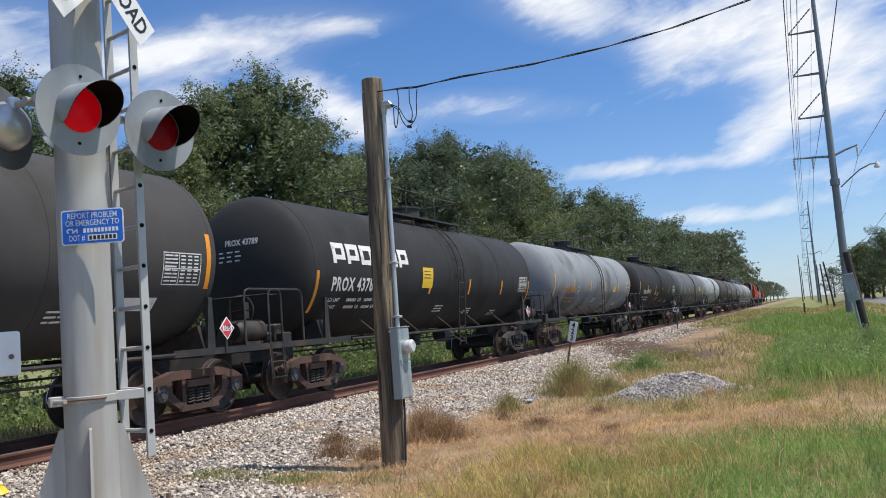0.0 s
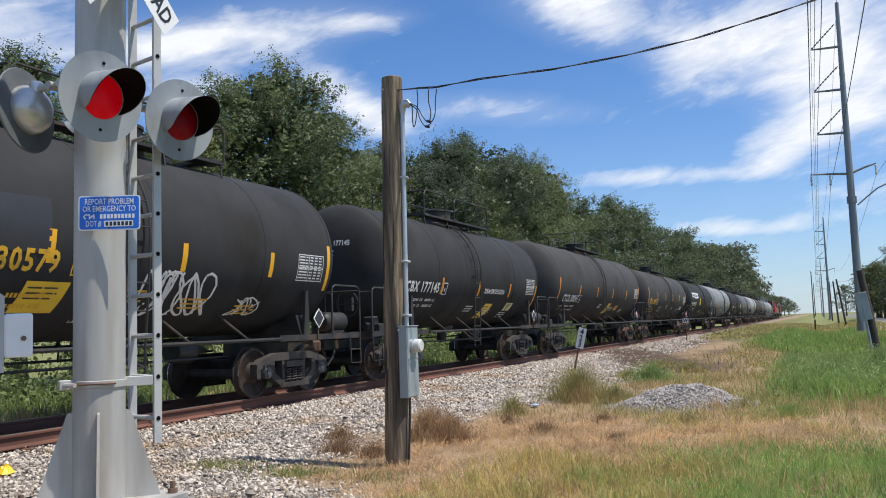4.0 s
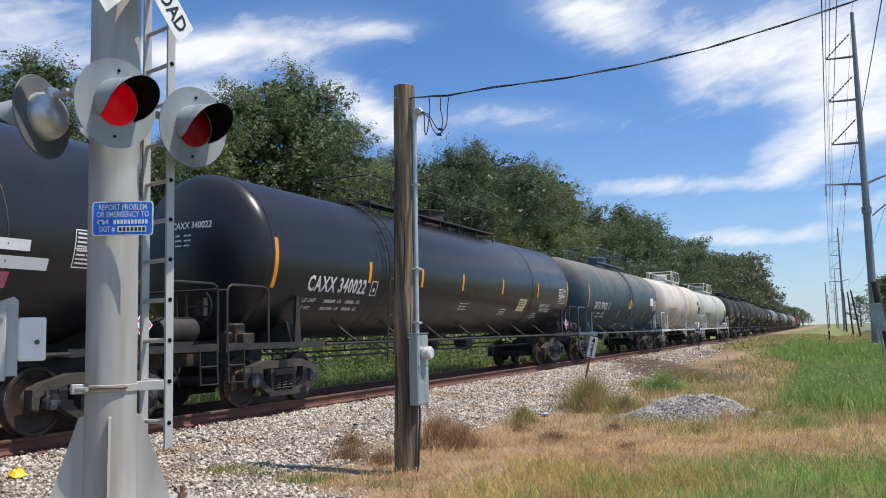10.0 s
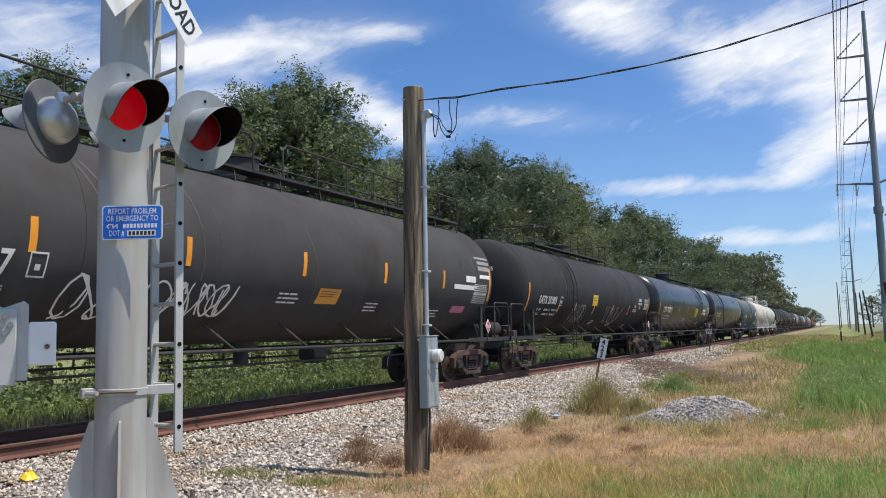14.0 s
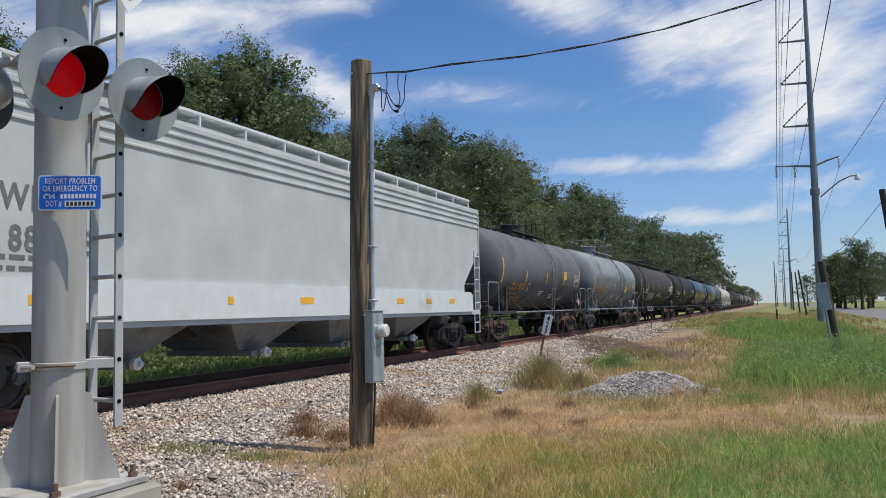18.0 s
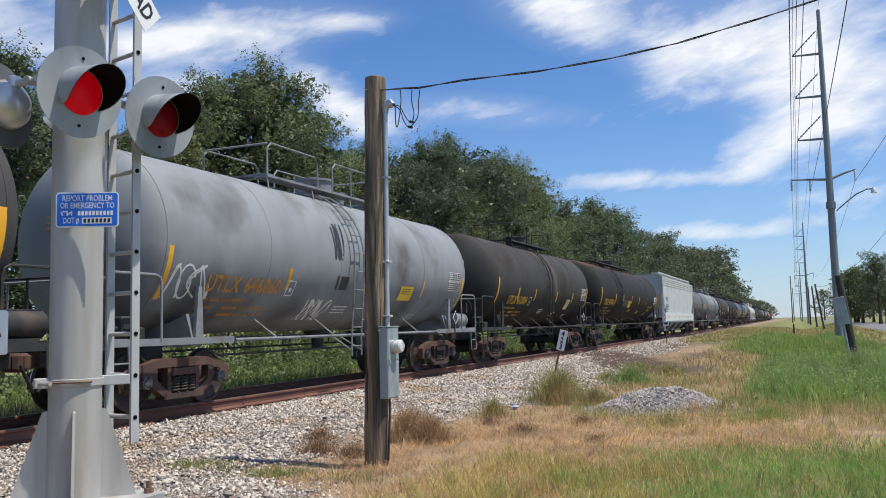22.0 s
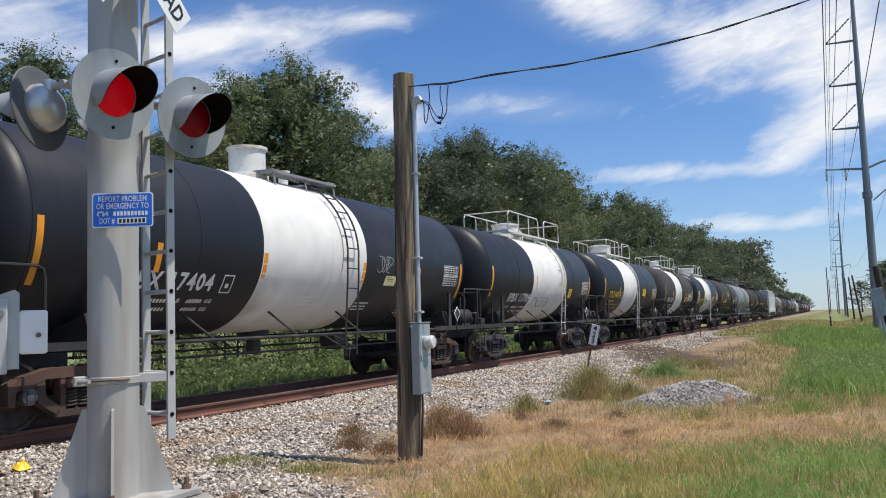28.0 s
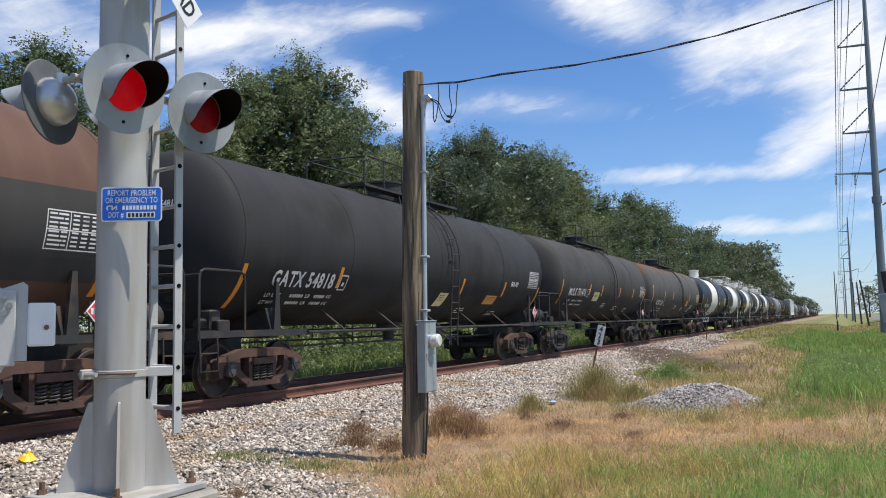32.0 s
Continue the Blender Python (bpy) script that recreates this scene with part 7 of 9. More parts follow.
outline = [(-0.45, 0.30), (-0.12, 0.30), (0.0, 0.24), (0.12, 0.285), (0.15, 0.26), (0.15, -0.24), (0.04, -0.24), (0.0, -0.31), (-0.10, -0.345), (-0.45, -0.345)]
g = Geo().prism(outline, "z", -0.02, 0.012)
g.v = [tuple(gm @ Vector(p)) for p in g.v]
sup = part("arm_support", g, "alu", gate, "pale grey bolted support plate", smooth=0)
g = Geo().box((-0.02, -0.02, 0.03), (0.20, 0.50, 0.03), bevel=0.008)
g.v = [tuple(gm @ Vector(p)) for p in g.v]
part("clamp_plate", g, "alu", sup)
for k in range(7):
    a = radians(60 * k)
    r = 0.0 if k == 6 else 0.062
    g = Geo().cyl((-0.02 + r * math.cos(a), 0.13 + r * math.sin(a), 0.04), (-0.02 + r * math.cos(a), 0.13 + r * math.sin(a), 0.062), 0.02 if k < 6 else 0.028, n=6)
    g.v = [tuple(gm @ Vector(p)) for p in g.v]
    part("support_bolt", g, "steel_grey", sup)
g = Geo().box((0.235, 0.0, -0.03), (0.17, 0.29, 0.12), bevel=0.012)
g.v = [tuple(gm @ Vector(p)) for p in g.v]
cw = part("counterweight", g, "sign_white", gate, "chipped white counterweight")
g = Geo().cyl((0.265, -0.02, 0.028), (0.265, -0.02, 0.042), 0.018, n=6)
g.v = [tuple(gm @ Vector(p)) for p in g.v]
part("counterweight_bolt", g, "rust_bolt", cw)

# ---- utility pole with meter ----
PX, PY = -4.587, 8.842
up = thing("service_pole", "weathered brown wooden pole carrying a meter box", "utility pole", at=pose(PX, PY, 0))
pts, rad, rngp = [], [], random.Random(8)
for i in range(25):
    z = -0.4 + i * (4.57 + 0.4) / 24
    pts.append((0.062 * z / 4.5 - 0.012 + 0.004 * math.sin(i * 1.1), 0.004 * math.cos(i * 0.9), z))
    rad.append(0.143 - 0.017 * max(0, z) / 4.5 + 0.0025 * math.sin(i * 2.3))
part("pole", Geo().tube(pts, 0.12, 28, rad), "pole", up, smooth=60)
part("pole_cap", Geo().cyl((0.051, 0.004, 4.562), (0.051, 0.004, 4.578), 0.123, 0.115, n=28), "pole_top", up, "grey end grain")
for i in range(22):
    a = rngp.uniform(-2.6, 0.3)
    z0, ln = rngp.uniform(0.3, 3.2), rngp.uniform(0.5, 1.3)
    g = Geo()
    for k in range(6):
        z = z0 + ln * k / 6
        r = 0.143 - 0.017 * z / 4.5 - 0.001
        g.box((0.062 * z / 4.5 - 0.012 + r * math.cos(a), r * math.sin(a), z + ln / 12), (0.006, 0.006 + 0.003 * math.sin(k), ln / 6), pose(0, 0, 0, 0, 0, math.degrees(a)))
    part("drying_crack", g, "dark_wood", up, smooth=0)
bx = part("meter_box", Geo().box((0.172, -0.005, 1.185), (0.11, 0.285, 0.815), bevel=0.006), "box_grey", up, "blue-grey steel meter box")
part("box_lid", Geo().box((0.229, -0.005, 1.40), (0.008, 0.262, 0.36), bevel=0.003), "box_grey", bx)
part("box_door", Geo().box((0.229, -0.005, 0.99), (0.008, 0.262, 0.40), bevel=0.003), "box_grey", bx)
part("box_hood", Geo().box((0.175, -0.005, 1.598), (0.13, 0.30, 0.012), bevel=0.003), "box_grey", bx)
part("meter_ring", Geo().lathe([(0.088, 0.232), (0.088, 0.262), (0.075, 0.268)], 24, "x", (0, -0.005, 1.37)), "conduit", bx)
part("meter_glass", Geo().lathe([(0.076, 0.262), (0.076, 0.33), (0.06, 0.345), (0.01, 0.348)], 24, "x", (0, -0.005, 1.37)), "plastic", bx, "pale round electricity meter")
part("hasp", Geo().box((0.238, -0.12, 1.195), (0.012, 0.02, 0.05)), "conduit", bx)
part("box_label", Geo().box((0.122, -0.148, 1.555), (0.03, 0.002, 0.012)), "sign_white", bx)
part("conduit", Geo().tube([(0.165, -0.02, 1.6), (0.172, -0.02, 2.4), (0.182, -0.02, 3.4), (0.190, -0.02, 4.16)], 0.028, 14), "conduit", up, "zinc-grey conduit pipe")
for z in (2.35, 3.35, 1.72):
    part("conduit_strap", Geo().box((0.166 + 0.0085 * z * 0.7, -0.02, z), (0.09, 0.085, 0.028), bevel=0.006), "conduit", up)
part("weatherhead", Geo().tube([(0.190, -0.02, 4.12), (0.192, -0.02, 4.19), (0.215, -0.02, 4.235), (0.255, -0.02, 4.235), (0.285, -0.02, 4.205)], 0.045, 14, [0.034, 0.045, 0.052, 0.05, 0.04]), "conduit", up, "curved weatherhead fitting")
def eased(p, n=5):
    """A smooth line through points."""
    p = [Vector(v) for v in p]
    out = []
    for i in range(len(p) - 1):
        a, b, c, d = p[max(0, i - 1)], p[i], p[i + 1], p[min(len(p) - 1, i + 2)]
        for k in range(n):
            u = k / n
            out.append(0.5 * (2 * b + (c - a) * u + (2 * a - 5 * b + 4 * c - d) * u * u + (3 * b - a - 3 * c + d) * u ** 3))
    return out + [p[-1]]


for pth in ([(0.404, -0.047, 4.375), (0.404, -0.032, 4.24), (0.367, -0.024, 4.01), (0.341, -0.028, 3.935), (0.332, -0.04, 4.01), (0.335, -0.05, 4.17), (0.295, -0.04, 4.215)],
            [(0.53, 0.012, 4.37), (0.519, 0.021, 4.233), (0.534, 0.043, 4.095), (0.501, 0.04, 3.985), (0.443, 0.006, 4.053), (0.391, -0.033, 4.17), (0.295, -0.04, 4.215)],
            [(0.615, 0.049, 4.37), (0.592, 0.055, 4.231), (0.569, 0.064, 4.048), (0.477, 0.034, 3.937), (0.419, 0.0, 4.01), (0.385, -0.031, 4.14), (0.30, -0.03, 4.205)]):
    part("service_loop", Geo().tube(eased(pth), 0.006, 6), "rubber", up)
for c in ((0.465, 0.03, 3.94), (0.485, 0.03, 4.0)):
    part("splice", Geo().cyl(c, (c[0] + 0.05, c[1], c[2] - 0.015), 0.016, n=8), "rubber", up)
part("ground_wire", Geo().tube([(0.16, 0.02, 0.78), (0.175, -0.02, 0.55), (0.165, -0.03, 0.3), (0.16, -0.06, -0.02)], 0.013, 6), "rubber", up)
part("staple", Geo().box((-0.02, -0.12, 4.42), (0.05, 0.012, 0.012), pose(0, 0, 0, 0, 25, 30)), "conduit", up)

# service drop to a pole outside the view
wp = [(-4.45, 8.78, 4.40), (-4.15, 8.80, 4.388), (-3.97, 8.86, 4.385), (-3.4, 8.86, 4.40), (-2.63, 9.20, 4.485), (-1.85, 9.54, 4.62), (-1.13, 9.855, 4.785), (-0.227, 10.24, 5.06), (0.40, 10.51, 5.27), (1.5, 10.98, 5.68), (3.0, 11.62, 6.30), (4.6, 12.3, 7.05), (6.2, 13.0, 7.9)]
wire = thing("service_cable", "twisted black overhead service cable", "cable")
for k in range(2):
    ps = []
    for a, b in zip(wp, wp[1:]):
        n = max(2, int(math.dist(a, b) / 0.11))
        for i in range(n):
            q = i / n
            ps.append(Vector(a).lerp(Vector(b), q))
    ps = [p + Vector((0, 0.007 * math.cos(i * 0.55 + 3.14 * k), 0.007 * math.sin(i * 0.55 + 3.14 * k))) for i, p in enumerate(ps)]
    part("conductor", Geo().tube(ps, 0.0062, 6), "rubber", wire)
far_pole = thing("service_pole", "wooden pole that holds the service cable", "utility pole", at=pose(6.25, 13.05, 0))
part("pole", Geo().tube([(0, 0, -0.1), (0, 0, 4), (0, 0, 8.6)], 0.13, 16, [0.15, 0.13, 0.11]), "pole", far_pole)

# ---- track-side signs ----
ms = thing("mile_sign", "white mile sign with black figures on a leaning rusty post", "mile sign", at=pose(-7.01, 25.3, gz(-7.01, 25.3)) @ pose(0, 0, 0, 0, 14, 0))
part("post", Geo().prism([(-0.03, -0.004), (0.03, -0.004), (0.03, 0.004), (0.004, 0.006), (0.004, 0.05), (-0.004, 0.05), (-0.004, 0.006), (-0.03, 0.004)], "z", -0.1, 1.36), "rail", ms, "rusty steel post")
bd = part("board", Geo().box((0.02, -0.02, 1.05), (0.25, 0.012, 0.62), bevel=0.003), "sign_white", ms, "white board with stacked figures")
for i, c in enumerate("423"):
    flat_letters(bd, "figure", c, 0.235, Matrix.Translation((0.02, -0.028, 1.245 - i * 0.196)) @ pose(0, 0, 0, 90, 0, 0), "ink", 0.008, 0.85)
ws = thing("whistle_sign", "small white track sign with a black letter", "track sign", at=pose(-8.0, 56.0, gz(-8.0, 56.0)))
part("post", Geo().box((0, 0, 0.55), (0.05, 0.05, 1.3)), "rail", ws, smooth=0)
b2 = part("board", Geo().box((0, -0.03, 1.25), (0.36, 0.012, 0.3)), "sign_white", ws, smooth=0)
flat_letters(b2, "letter", "W", 0.27, Matrix.Translation((0, -0.038, 1.25)) @ pose(0, 0, 0, 90, 0, 0), "ink", 0.012)
fpst = thing("marker_post", "short dark marker post in the grass", "post", at=pose(-0.64, 95.0, gz(-0.64, 95.0)))
part("post", Geo().box((0, 0, 0.55), (0.16, 0.16, 1.3), bevel=0.02), "dark_wood", fpst)

# ---- stones ----
def stone_field(x, y, z, size, rs):
    """Irregular low stones (arrays of centres and sizes) as vertices and triangles."""
    n = len(x)
    base = np.array([(1, 0, 0), (-1, 0, 0), (0, 1, 0), (0, -1, 0), (0, 0, 1), (0, 0, -1)], float)
    tri = np.array([(0, 2, 4), (2, 1, 4), (1, 3, 4), (3, 0, 4), (3, 1, 5), (0, 3, 5)])
    v = base[None] * (0.65 + 0.6 * rs.random_sample((n, 6, 1))) + (rs.random_sample((n, 6, 3)) - 0.5) * 0.5
    v *= (size[:, None, None] * (0.6 + 0.6 * rs.random_sample((n, 1, 3))))
    ang = rs.random_sample(n) * 6.283
    tilt = (rs.random_sample(n) - 0.5) * 1.6
    ca, sa, ct, st = np.cos(ang), np.sin(ang), np.cos(tilt), np.sin(tilt)
    vx, vy, vz = v[..., 0], v[..., 1], v[..., 2] * 0.8
    vy, vz = vy * ct[:, None] - vz * st[:, None], vy * st[:, None] + vz * ct[:, None]
    vx, vy = vx * ca[:, None] - vy * sa[:, None], vx * sa[:, None] + vy * ca[:, None]
    out = np.stack([vx + x[:, None], vy + y[:, None], vz + z[:, None]], 2).reshape(-1, 3)
    f = (tri[None] + (np.arange(n) * 6)[:, None, None]).reshape(-1, 3)
    return out, f


rs = np.random.RandomState(11)


def scatter(n, x0, x1, y0, y1, keep):
    x = rs.uniform(x0, x1, n)
    y = rs.uniform(y0, y1, n)
    k = rs.random_sample(n) < keep(x, y)
    return x[k], y[k]


allv, allf, o = [], [], 0
for n, (x0, x1, y0, y1), s0, s1 in ((62000, (-9.5, -3.0, 4.5, 19), 0.011, 0.034), (1800, (-9.4, -4.6, 4.5, 19), 0.032, 0.048), (23000, (-9.5, -4.2, 19, 36), 0.020, 0.046), (8000, (-9.4, -5.4, 36, 70), 0.03, 0.06), (6000, (-11.6, -9.0, 4, 40), 0.02, 0.04), (9000, (-5.8, -2.6, 5.2, 9.4), 0.006, 0.018)):
    x, y = scatter(n, x0, x1, y0, y1, lambda x, y: (np.maximum(gravel_at(x, y), 0.35 * (s1 < 0.02))) * (0.9 - 0.85 * mud_at(x, y)))
    sz = rs.uniform(s0, s1, len(x))
    v, f = stone_field(x, y, ground_z(x, y) + sz * rs.uniform(-0.2, 0.9, len(x)), sz, rs)
    allv.append(v), allf.append(f + o)
    o += len(v)
thing("ballast", "pale broken limestone ballast beside the rails", "ballast", kind="stuff", mesh=raw_mesh("ballast", np.concatenate(allv), np.concatenate(allf), "stone"))

# heap of crushed stone
hx, hy = -2.5, 15.7


def heap_z(x, y):
    d = ((x - hx + 0.15) / 0.95) ** 2 + ((y - hy) / 0.9) ** 2
    d2 = ((x - hx - 0.55) / 0.9) ** 2 + ((y - hy - 0.5) / 0.9) ** 2
    return (0.33 * np.exp(-d * 1.5) + 0.2 * np.exp(-d2 * 2.0)) * (1 + 0.2 * ripple(x, y, 2.2))


x, y = scatter(19000, hx - 1.9, hx + 2.1, hy - 1.6, hy + 1.9, lambda x, y: np.clip(heap_z(x, y) * 5.0, 0, 1))
sz = rs.uniform(0.011, 0.035, len(x))
v, f = stone_field(x, y, ground_z(x, y) + heap_z(x, y) - 0.02 + sz * 0.2, sz, rs)
n0 = 24
hxs, hys = np.meshgrid(np.linspace(hx - 1.9, hx + 2.1, n0), np.linspace(hy - 1.6, hy + 1.9, n0))
hv = np.stack([hxs.ravel(), hys.ravel(), (ground_z(hxs, hys) + heap_z(hxs, hys) - 0.035).ravel()], 1)
hi_ = (np.arange(n0 - 1)[:, None] * n0 + np.arange(n0 - 1)[None, :]).ravel()
hf = np.concatenate([np.stack([hi_, hi_ + 1, hi_ + 1 + n0], 1), np.stack([hi_, hi_ + 1 + n0, hi_ + n0], 1)])
thing("stone_heap", "low heap of grey crushed stone in dry grass", "stone heap", kind="stuff", mesh=raw_mesh("stone_heap", np.concatenate([v, hv]), np.concatenate([f, hf + len(v)]), "stone_grey"))


# ---- grass ----
def blades(x, y, z, height, width, lean, rs):
    """Bent three-triangle blades."""
    n = len(x)
    a = rs.random_sample(n) * 6.283
    b = rs.random_sample(n) * 6.283
    dx, dy = np.cos(a), np.sin(a)
    lx, ly = np.cos(b) * lean * height, np.sin(b) * lean * height
    w = width / 2
    p = np.zeros((n, 5, 3))
    p[:, 0] = np.stack([x - dx * w, y - dy * w, z], 1)
    p[:, 1] = np.stack([x + dx * w, y + dy * w, z], 1)
    mx, my, mz = x + lx * 0.35, y + ly * 0.35, z + height * 0.6
    p[:, 2] = np.stack([mx - dx * w * 0.8, my - dy * w * 0.8, mz], 1)
    p[:, 3] = np.stack([mx + dx * w * 0.8, my + dy * w * 0.8, mz], 1)
    p[:, 4] = np.stack([x + lx, y + ly, z + height * np.clip(1.0 - 0.3 * lean, 0.3, 1)], 1)
    tri = np.array([(0, 1, 3), (0, 3, 2), (2, 3, 4)])
    f = (tri[None] + (np.arange(n) * 5)[:, None, None]).reshape(-1, 3)
    return p.reshape(-1, 3), f


def grass(name, label, material, patches):
    """patches: (count, box, keep, height range, width range, lean range)."""
    V, Fc, o = [], [], 0
    for n, (x0, x1, y0, y1), keep, hr, wr, lr in patches:
        x, y = scatter(n, x0, x1, y0, y1, keep)
        m = len(x)
        v, f = blades(x, y, ground_z(x, y) - 0.01, rs.uniform(*hr, m), rs.uniform(*wr, m), rs.uniform(*lr, m), rs)
        V.append(v), Fc.append(f + o)
        o += len(v)
    thing(name, label, "grass", kind="stuff", mesh=raw_mesh(name, np.concatenate(V), np.concatenate(Fc), material))


def clump(x, y, s, cut):
    return (ripple(x, y, s) + 0.5 * ripple(x + 3, y - 2, s * 2.7) > cut).astype(float)


def lush(x, y):
    return smooth01(-2.7, -0.9, x + 0.5 * ripple(x, y, 1.7)) * (1 - smooth01(0.0, 2.4, y - 8.9 - 0.42 * (x + 2))) * (0.35 + 0.65 * clump(x, y, 1.5, -0.5))


def tan(x, y):
    a = smooth01(-5.4, -4.6, x + 0.4 * ripple(x, y, 1.2)) * (1 - smooth01(-0.6, 1.0, x)) * smooth01(6.4, 7.6, y) * (1 - 0.75 * smooth01(12.0, 13.5, y + 0.6 * ripple(x, y, 0.9))) * (1 - smooth01(14.5, 16.0, y))
    return a * (1 - 0.85 * lush(x, y)) * (0.25 + 0.75 * clump(x, y, 1.3, -0.35)) * (1 - 0.95 * np.exp(-((x + 3.9) / 0.95) ** 2 - ((y - 9.45) / 0.5) ** 2)) * (1 - 0.9 * np.exp(-((x + 4.7) / 0.9) ** 2 - ((y - 7.1) / 0.5) ** 2)) * (1 - np.clip(heap_z(x, y) * 4, 0, 1))


def olive(x, y):
    return smooth01(-5.0, -3.0, x) * smooth01(12.5, 14.5, y) * (0.2 + 0.8 * clump(x, y, 0.9, -0.3)) * (1 - np.clip(heap_z(x, y) * 5, 0, 1)) * (1 - mud_at(x, y)) * (1 - gravel_at(x, y))


def ditchgreen(x, y):
    return smooth01(-1.6, 0.0, x + 0.6 * ripple(x, y, 0.5) + 2.4 * smooth01(34, 48, y)) * smooth01(14, 19, y) * (1 - 0.6 * smooth01(2.5, 4.5, x)) * (0.3 + 0.7 * clump(x, y, 1.2, -0.35))


grass("green_grass", "lush green grass in the foreground", "blade_lush", [
    (84000, (-3.8, 5.0, 5.2, 13.0), lush, (0.06, 0.21), (0.004, 0.009), (0.2, 1.2)),
    (14000, (-2.2, 3.5, 14, 30), ditchgreen, (0.22, 0.62), (0.010, 0.024), (0.15, 0.6)),
    (22000, (-4.5, 3.6, 30, 85), ditchgreen, (0.18, 0.5), (0.025, 0.055), (0.15, 0.6))])
grass("verge_grass", "short mixed grass round the viewpoint", "blade_olive", [
    (22000, (-3.0, 4.5, -6.0, 5.4), lambda x, y: 0.3 + 0.7 * clump(x, y, 1.1, -0.3), (0.05, 0.16), (0.005, 0.010), (0.3, 1.4))])
grass("dry_grass", "tangled straw-coloured dry grass", "blade_dry", [
    (66000, (-5.6, 1.2, 6.4, 16.0), tan, (0.04, 0.16), (0.004, 0.008), (0.8, 2.6)),
    (9000, (-5.6, 1.2, 7.4, 16.0), lambda x, y: tan(x, y) * clump(x, y, 2.3, 0.45), (0.12, 0.30), (0.004, 0.008), (0.3, 1.3)),
    (5000, (-2.6, 3.0, 6.0, 12.5), lambda x, y: lush(x, y) * 0.5 * (1 - smooth01(-1.5, 0.5, x)), (0.10, 0.34), (0.004, 0.008), (0.3, 1.1)),
    (9000, (-6.0, 1.0, 16, 40), lambda x, y: 0.55 * clump(x, y, 0.7, -0.2) * (1 - gravel_at(x, y)) * (1 - mud_at(x, y)), (0.08, 0.25), (0.010, 0.02), (0.4, 1.3))])
grass("straw_litter", "flattened straw and dead stalks on bare soil", "blade_dry", [
    (36000, (-5.8, 0.5, 6.0, 16.5), lambda x, y: (1 - gravel_at(x, y)) * (1 - 0.7 * lush(x, y)), (0.02, 0.05), (0.003, 0.006), (2.0, 5.0))])
grass("olive_grass", "half-dry olive grass", "blade_olive", [
    (30000, (-5.0, 3.5, 12.5, 24.0), olive, (0.08, 0.28), (0.006, 0.013), (0.3, 1.2)),
    (24000, (-7.5, 4.5, 24, 62), olive, (0.10, 0.30), (0.015, 0.04), (0.3, 1.0)),
    (22000, (-9.5, 6.0, 58, 140), lambda x, y: 0.8 * clump(x, y, 0.4, -0.5) * (1 - gravel_at(x, y)), (0.12, 0.3), (0.05, 0.12), (0.3, 1.0)),
    (9000, (-2.8, 3.0, 6.0, 13.5), lambda x, y: 0.35 * lush(x, y) + 0.07 * tan(x, y), (0.10, 0.30), (0.004, 0.009), (0.3, 1.1)),
    (9000, (-7.2, -3.6, 7.0, 9.2), lambda x, y: np.clip(np.exp(-((x + 5.4) / 1.2) ** 2 - ((y - 7.95) / 0.3) ** 2), 0, 1) * clump(x, y, 2.0, -0.2), (0.03, 0.11), (0.004, 0.009), (0.3, 1.0))])
grass("yellow_grass", "tall yellowing tufts between dry and green grass", "blade_straw", [
    (15000, (-3.9, -0.4, 5.6, 9.6), lambda x, y: clump(x, y, 2.6, -0.15) * smooth01(-3.9, -3.0, x + 0.3 * ripple(x, y, 2.0)) * (1 - smooth01(-1.6, -0.6, x)), (0.10, 0.30), (0.004, 0.009), (0.3, 1.3)),
    (9000, (-2.5, 2.5, 9.5, 14.5), lambda x, y: 0.8 * clump(x, y, 1.9, 0.1), (0.06, 0.20), (0.005, 0.010), (0.3, 1.4))])
grass("track_grass", "rank green grass beyond the track", "blade_green", [
    (26000, (-19.0, -12.4, 4, 30), lambda x, y: 0.35 + 0.65 * clump(x, y, 0.8, -0.4), (0.15, 0.6), (0.014, 0.03), (0.2, 0.9)),
    (14000, (-19.0, -12.4, 30, 80), lambda x, y: 0.35 + 0.65 * clump(x, y, 0.8, -0.4), (0.2, 0.7), (0.03, 0.06), (0.2, 0.9)),
    (7000, (-7.0, -3.8, 7.2, 8.8), lambda x, y: np.clip(np.exp(-((x + 5.4) / 0.35) ** 2 - ((y - 7.95) / 0.25) ** 2) + np.exp(-((x + 6.4) / 0.4) ** 2 - ((y - 7.95) / 0.2) ** 2) + 0.6 * np.exp(-((x + 4.4) / 0.3) ** 2 - ((y - 7.9) / 0.2) ** 2), 0, 1), (0.04, 0.15), (0.004, 0.009), (0.3, 0.9))])
grass("straw", "pale straw beyond the track", "blade_dry", [
    (7000, (-14.2, -12.0, 3, 14), lambda x, y: 0.8 * (1 - smooth01(8, 14, y)), (0.15, 0.5), (0.008, 0.018), (0.3, 1.0)),
    (5000, (-14.0, -12.0, 14, 40), lambda x, y: 0.4 * clump(x, y, 0.6, 0.0), (0.15, 0.4), (0.012, 0.03), (0.3, 1.0))])


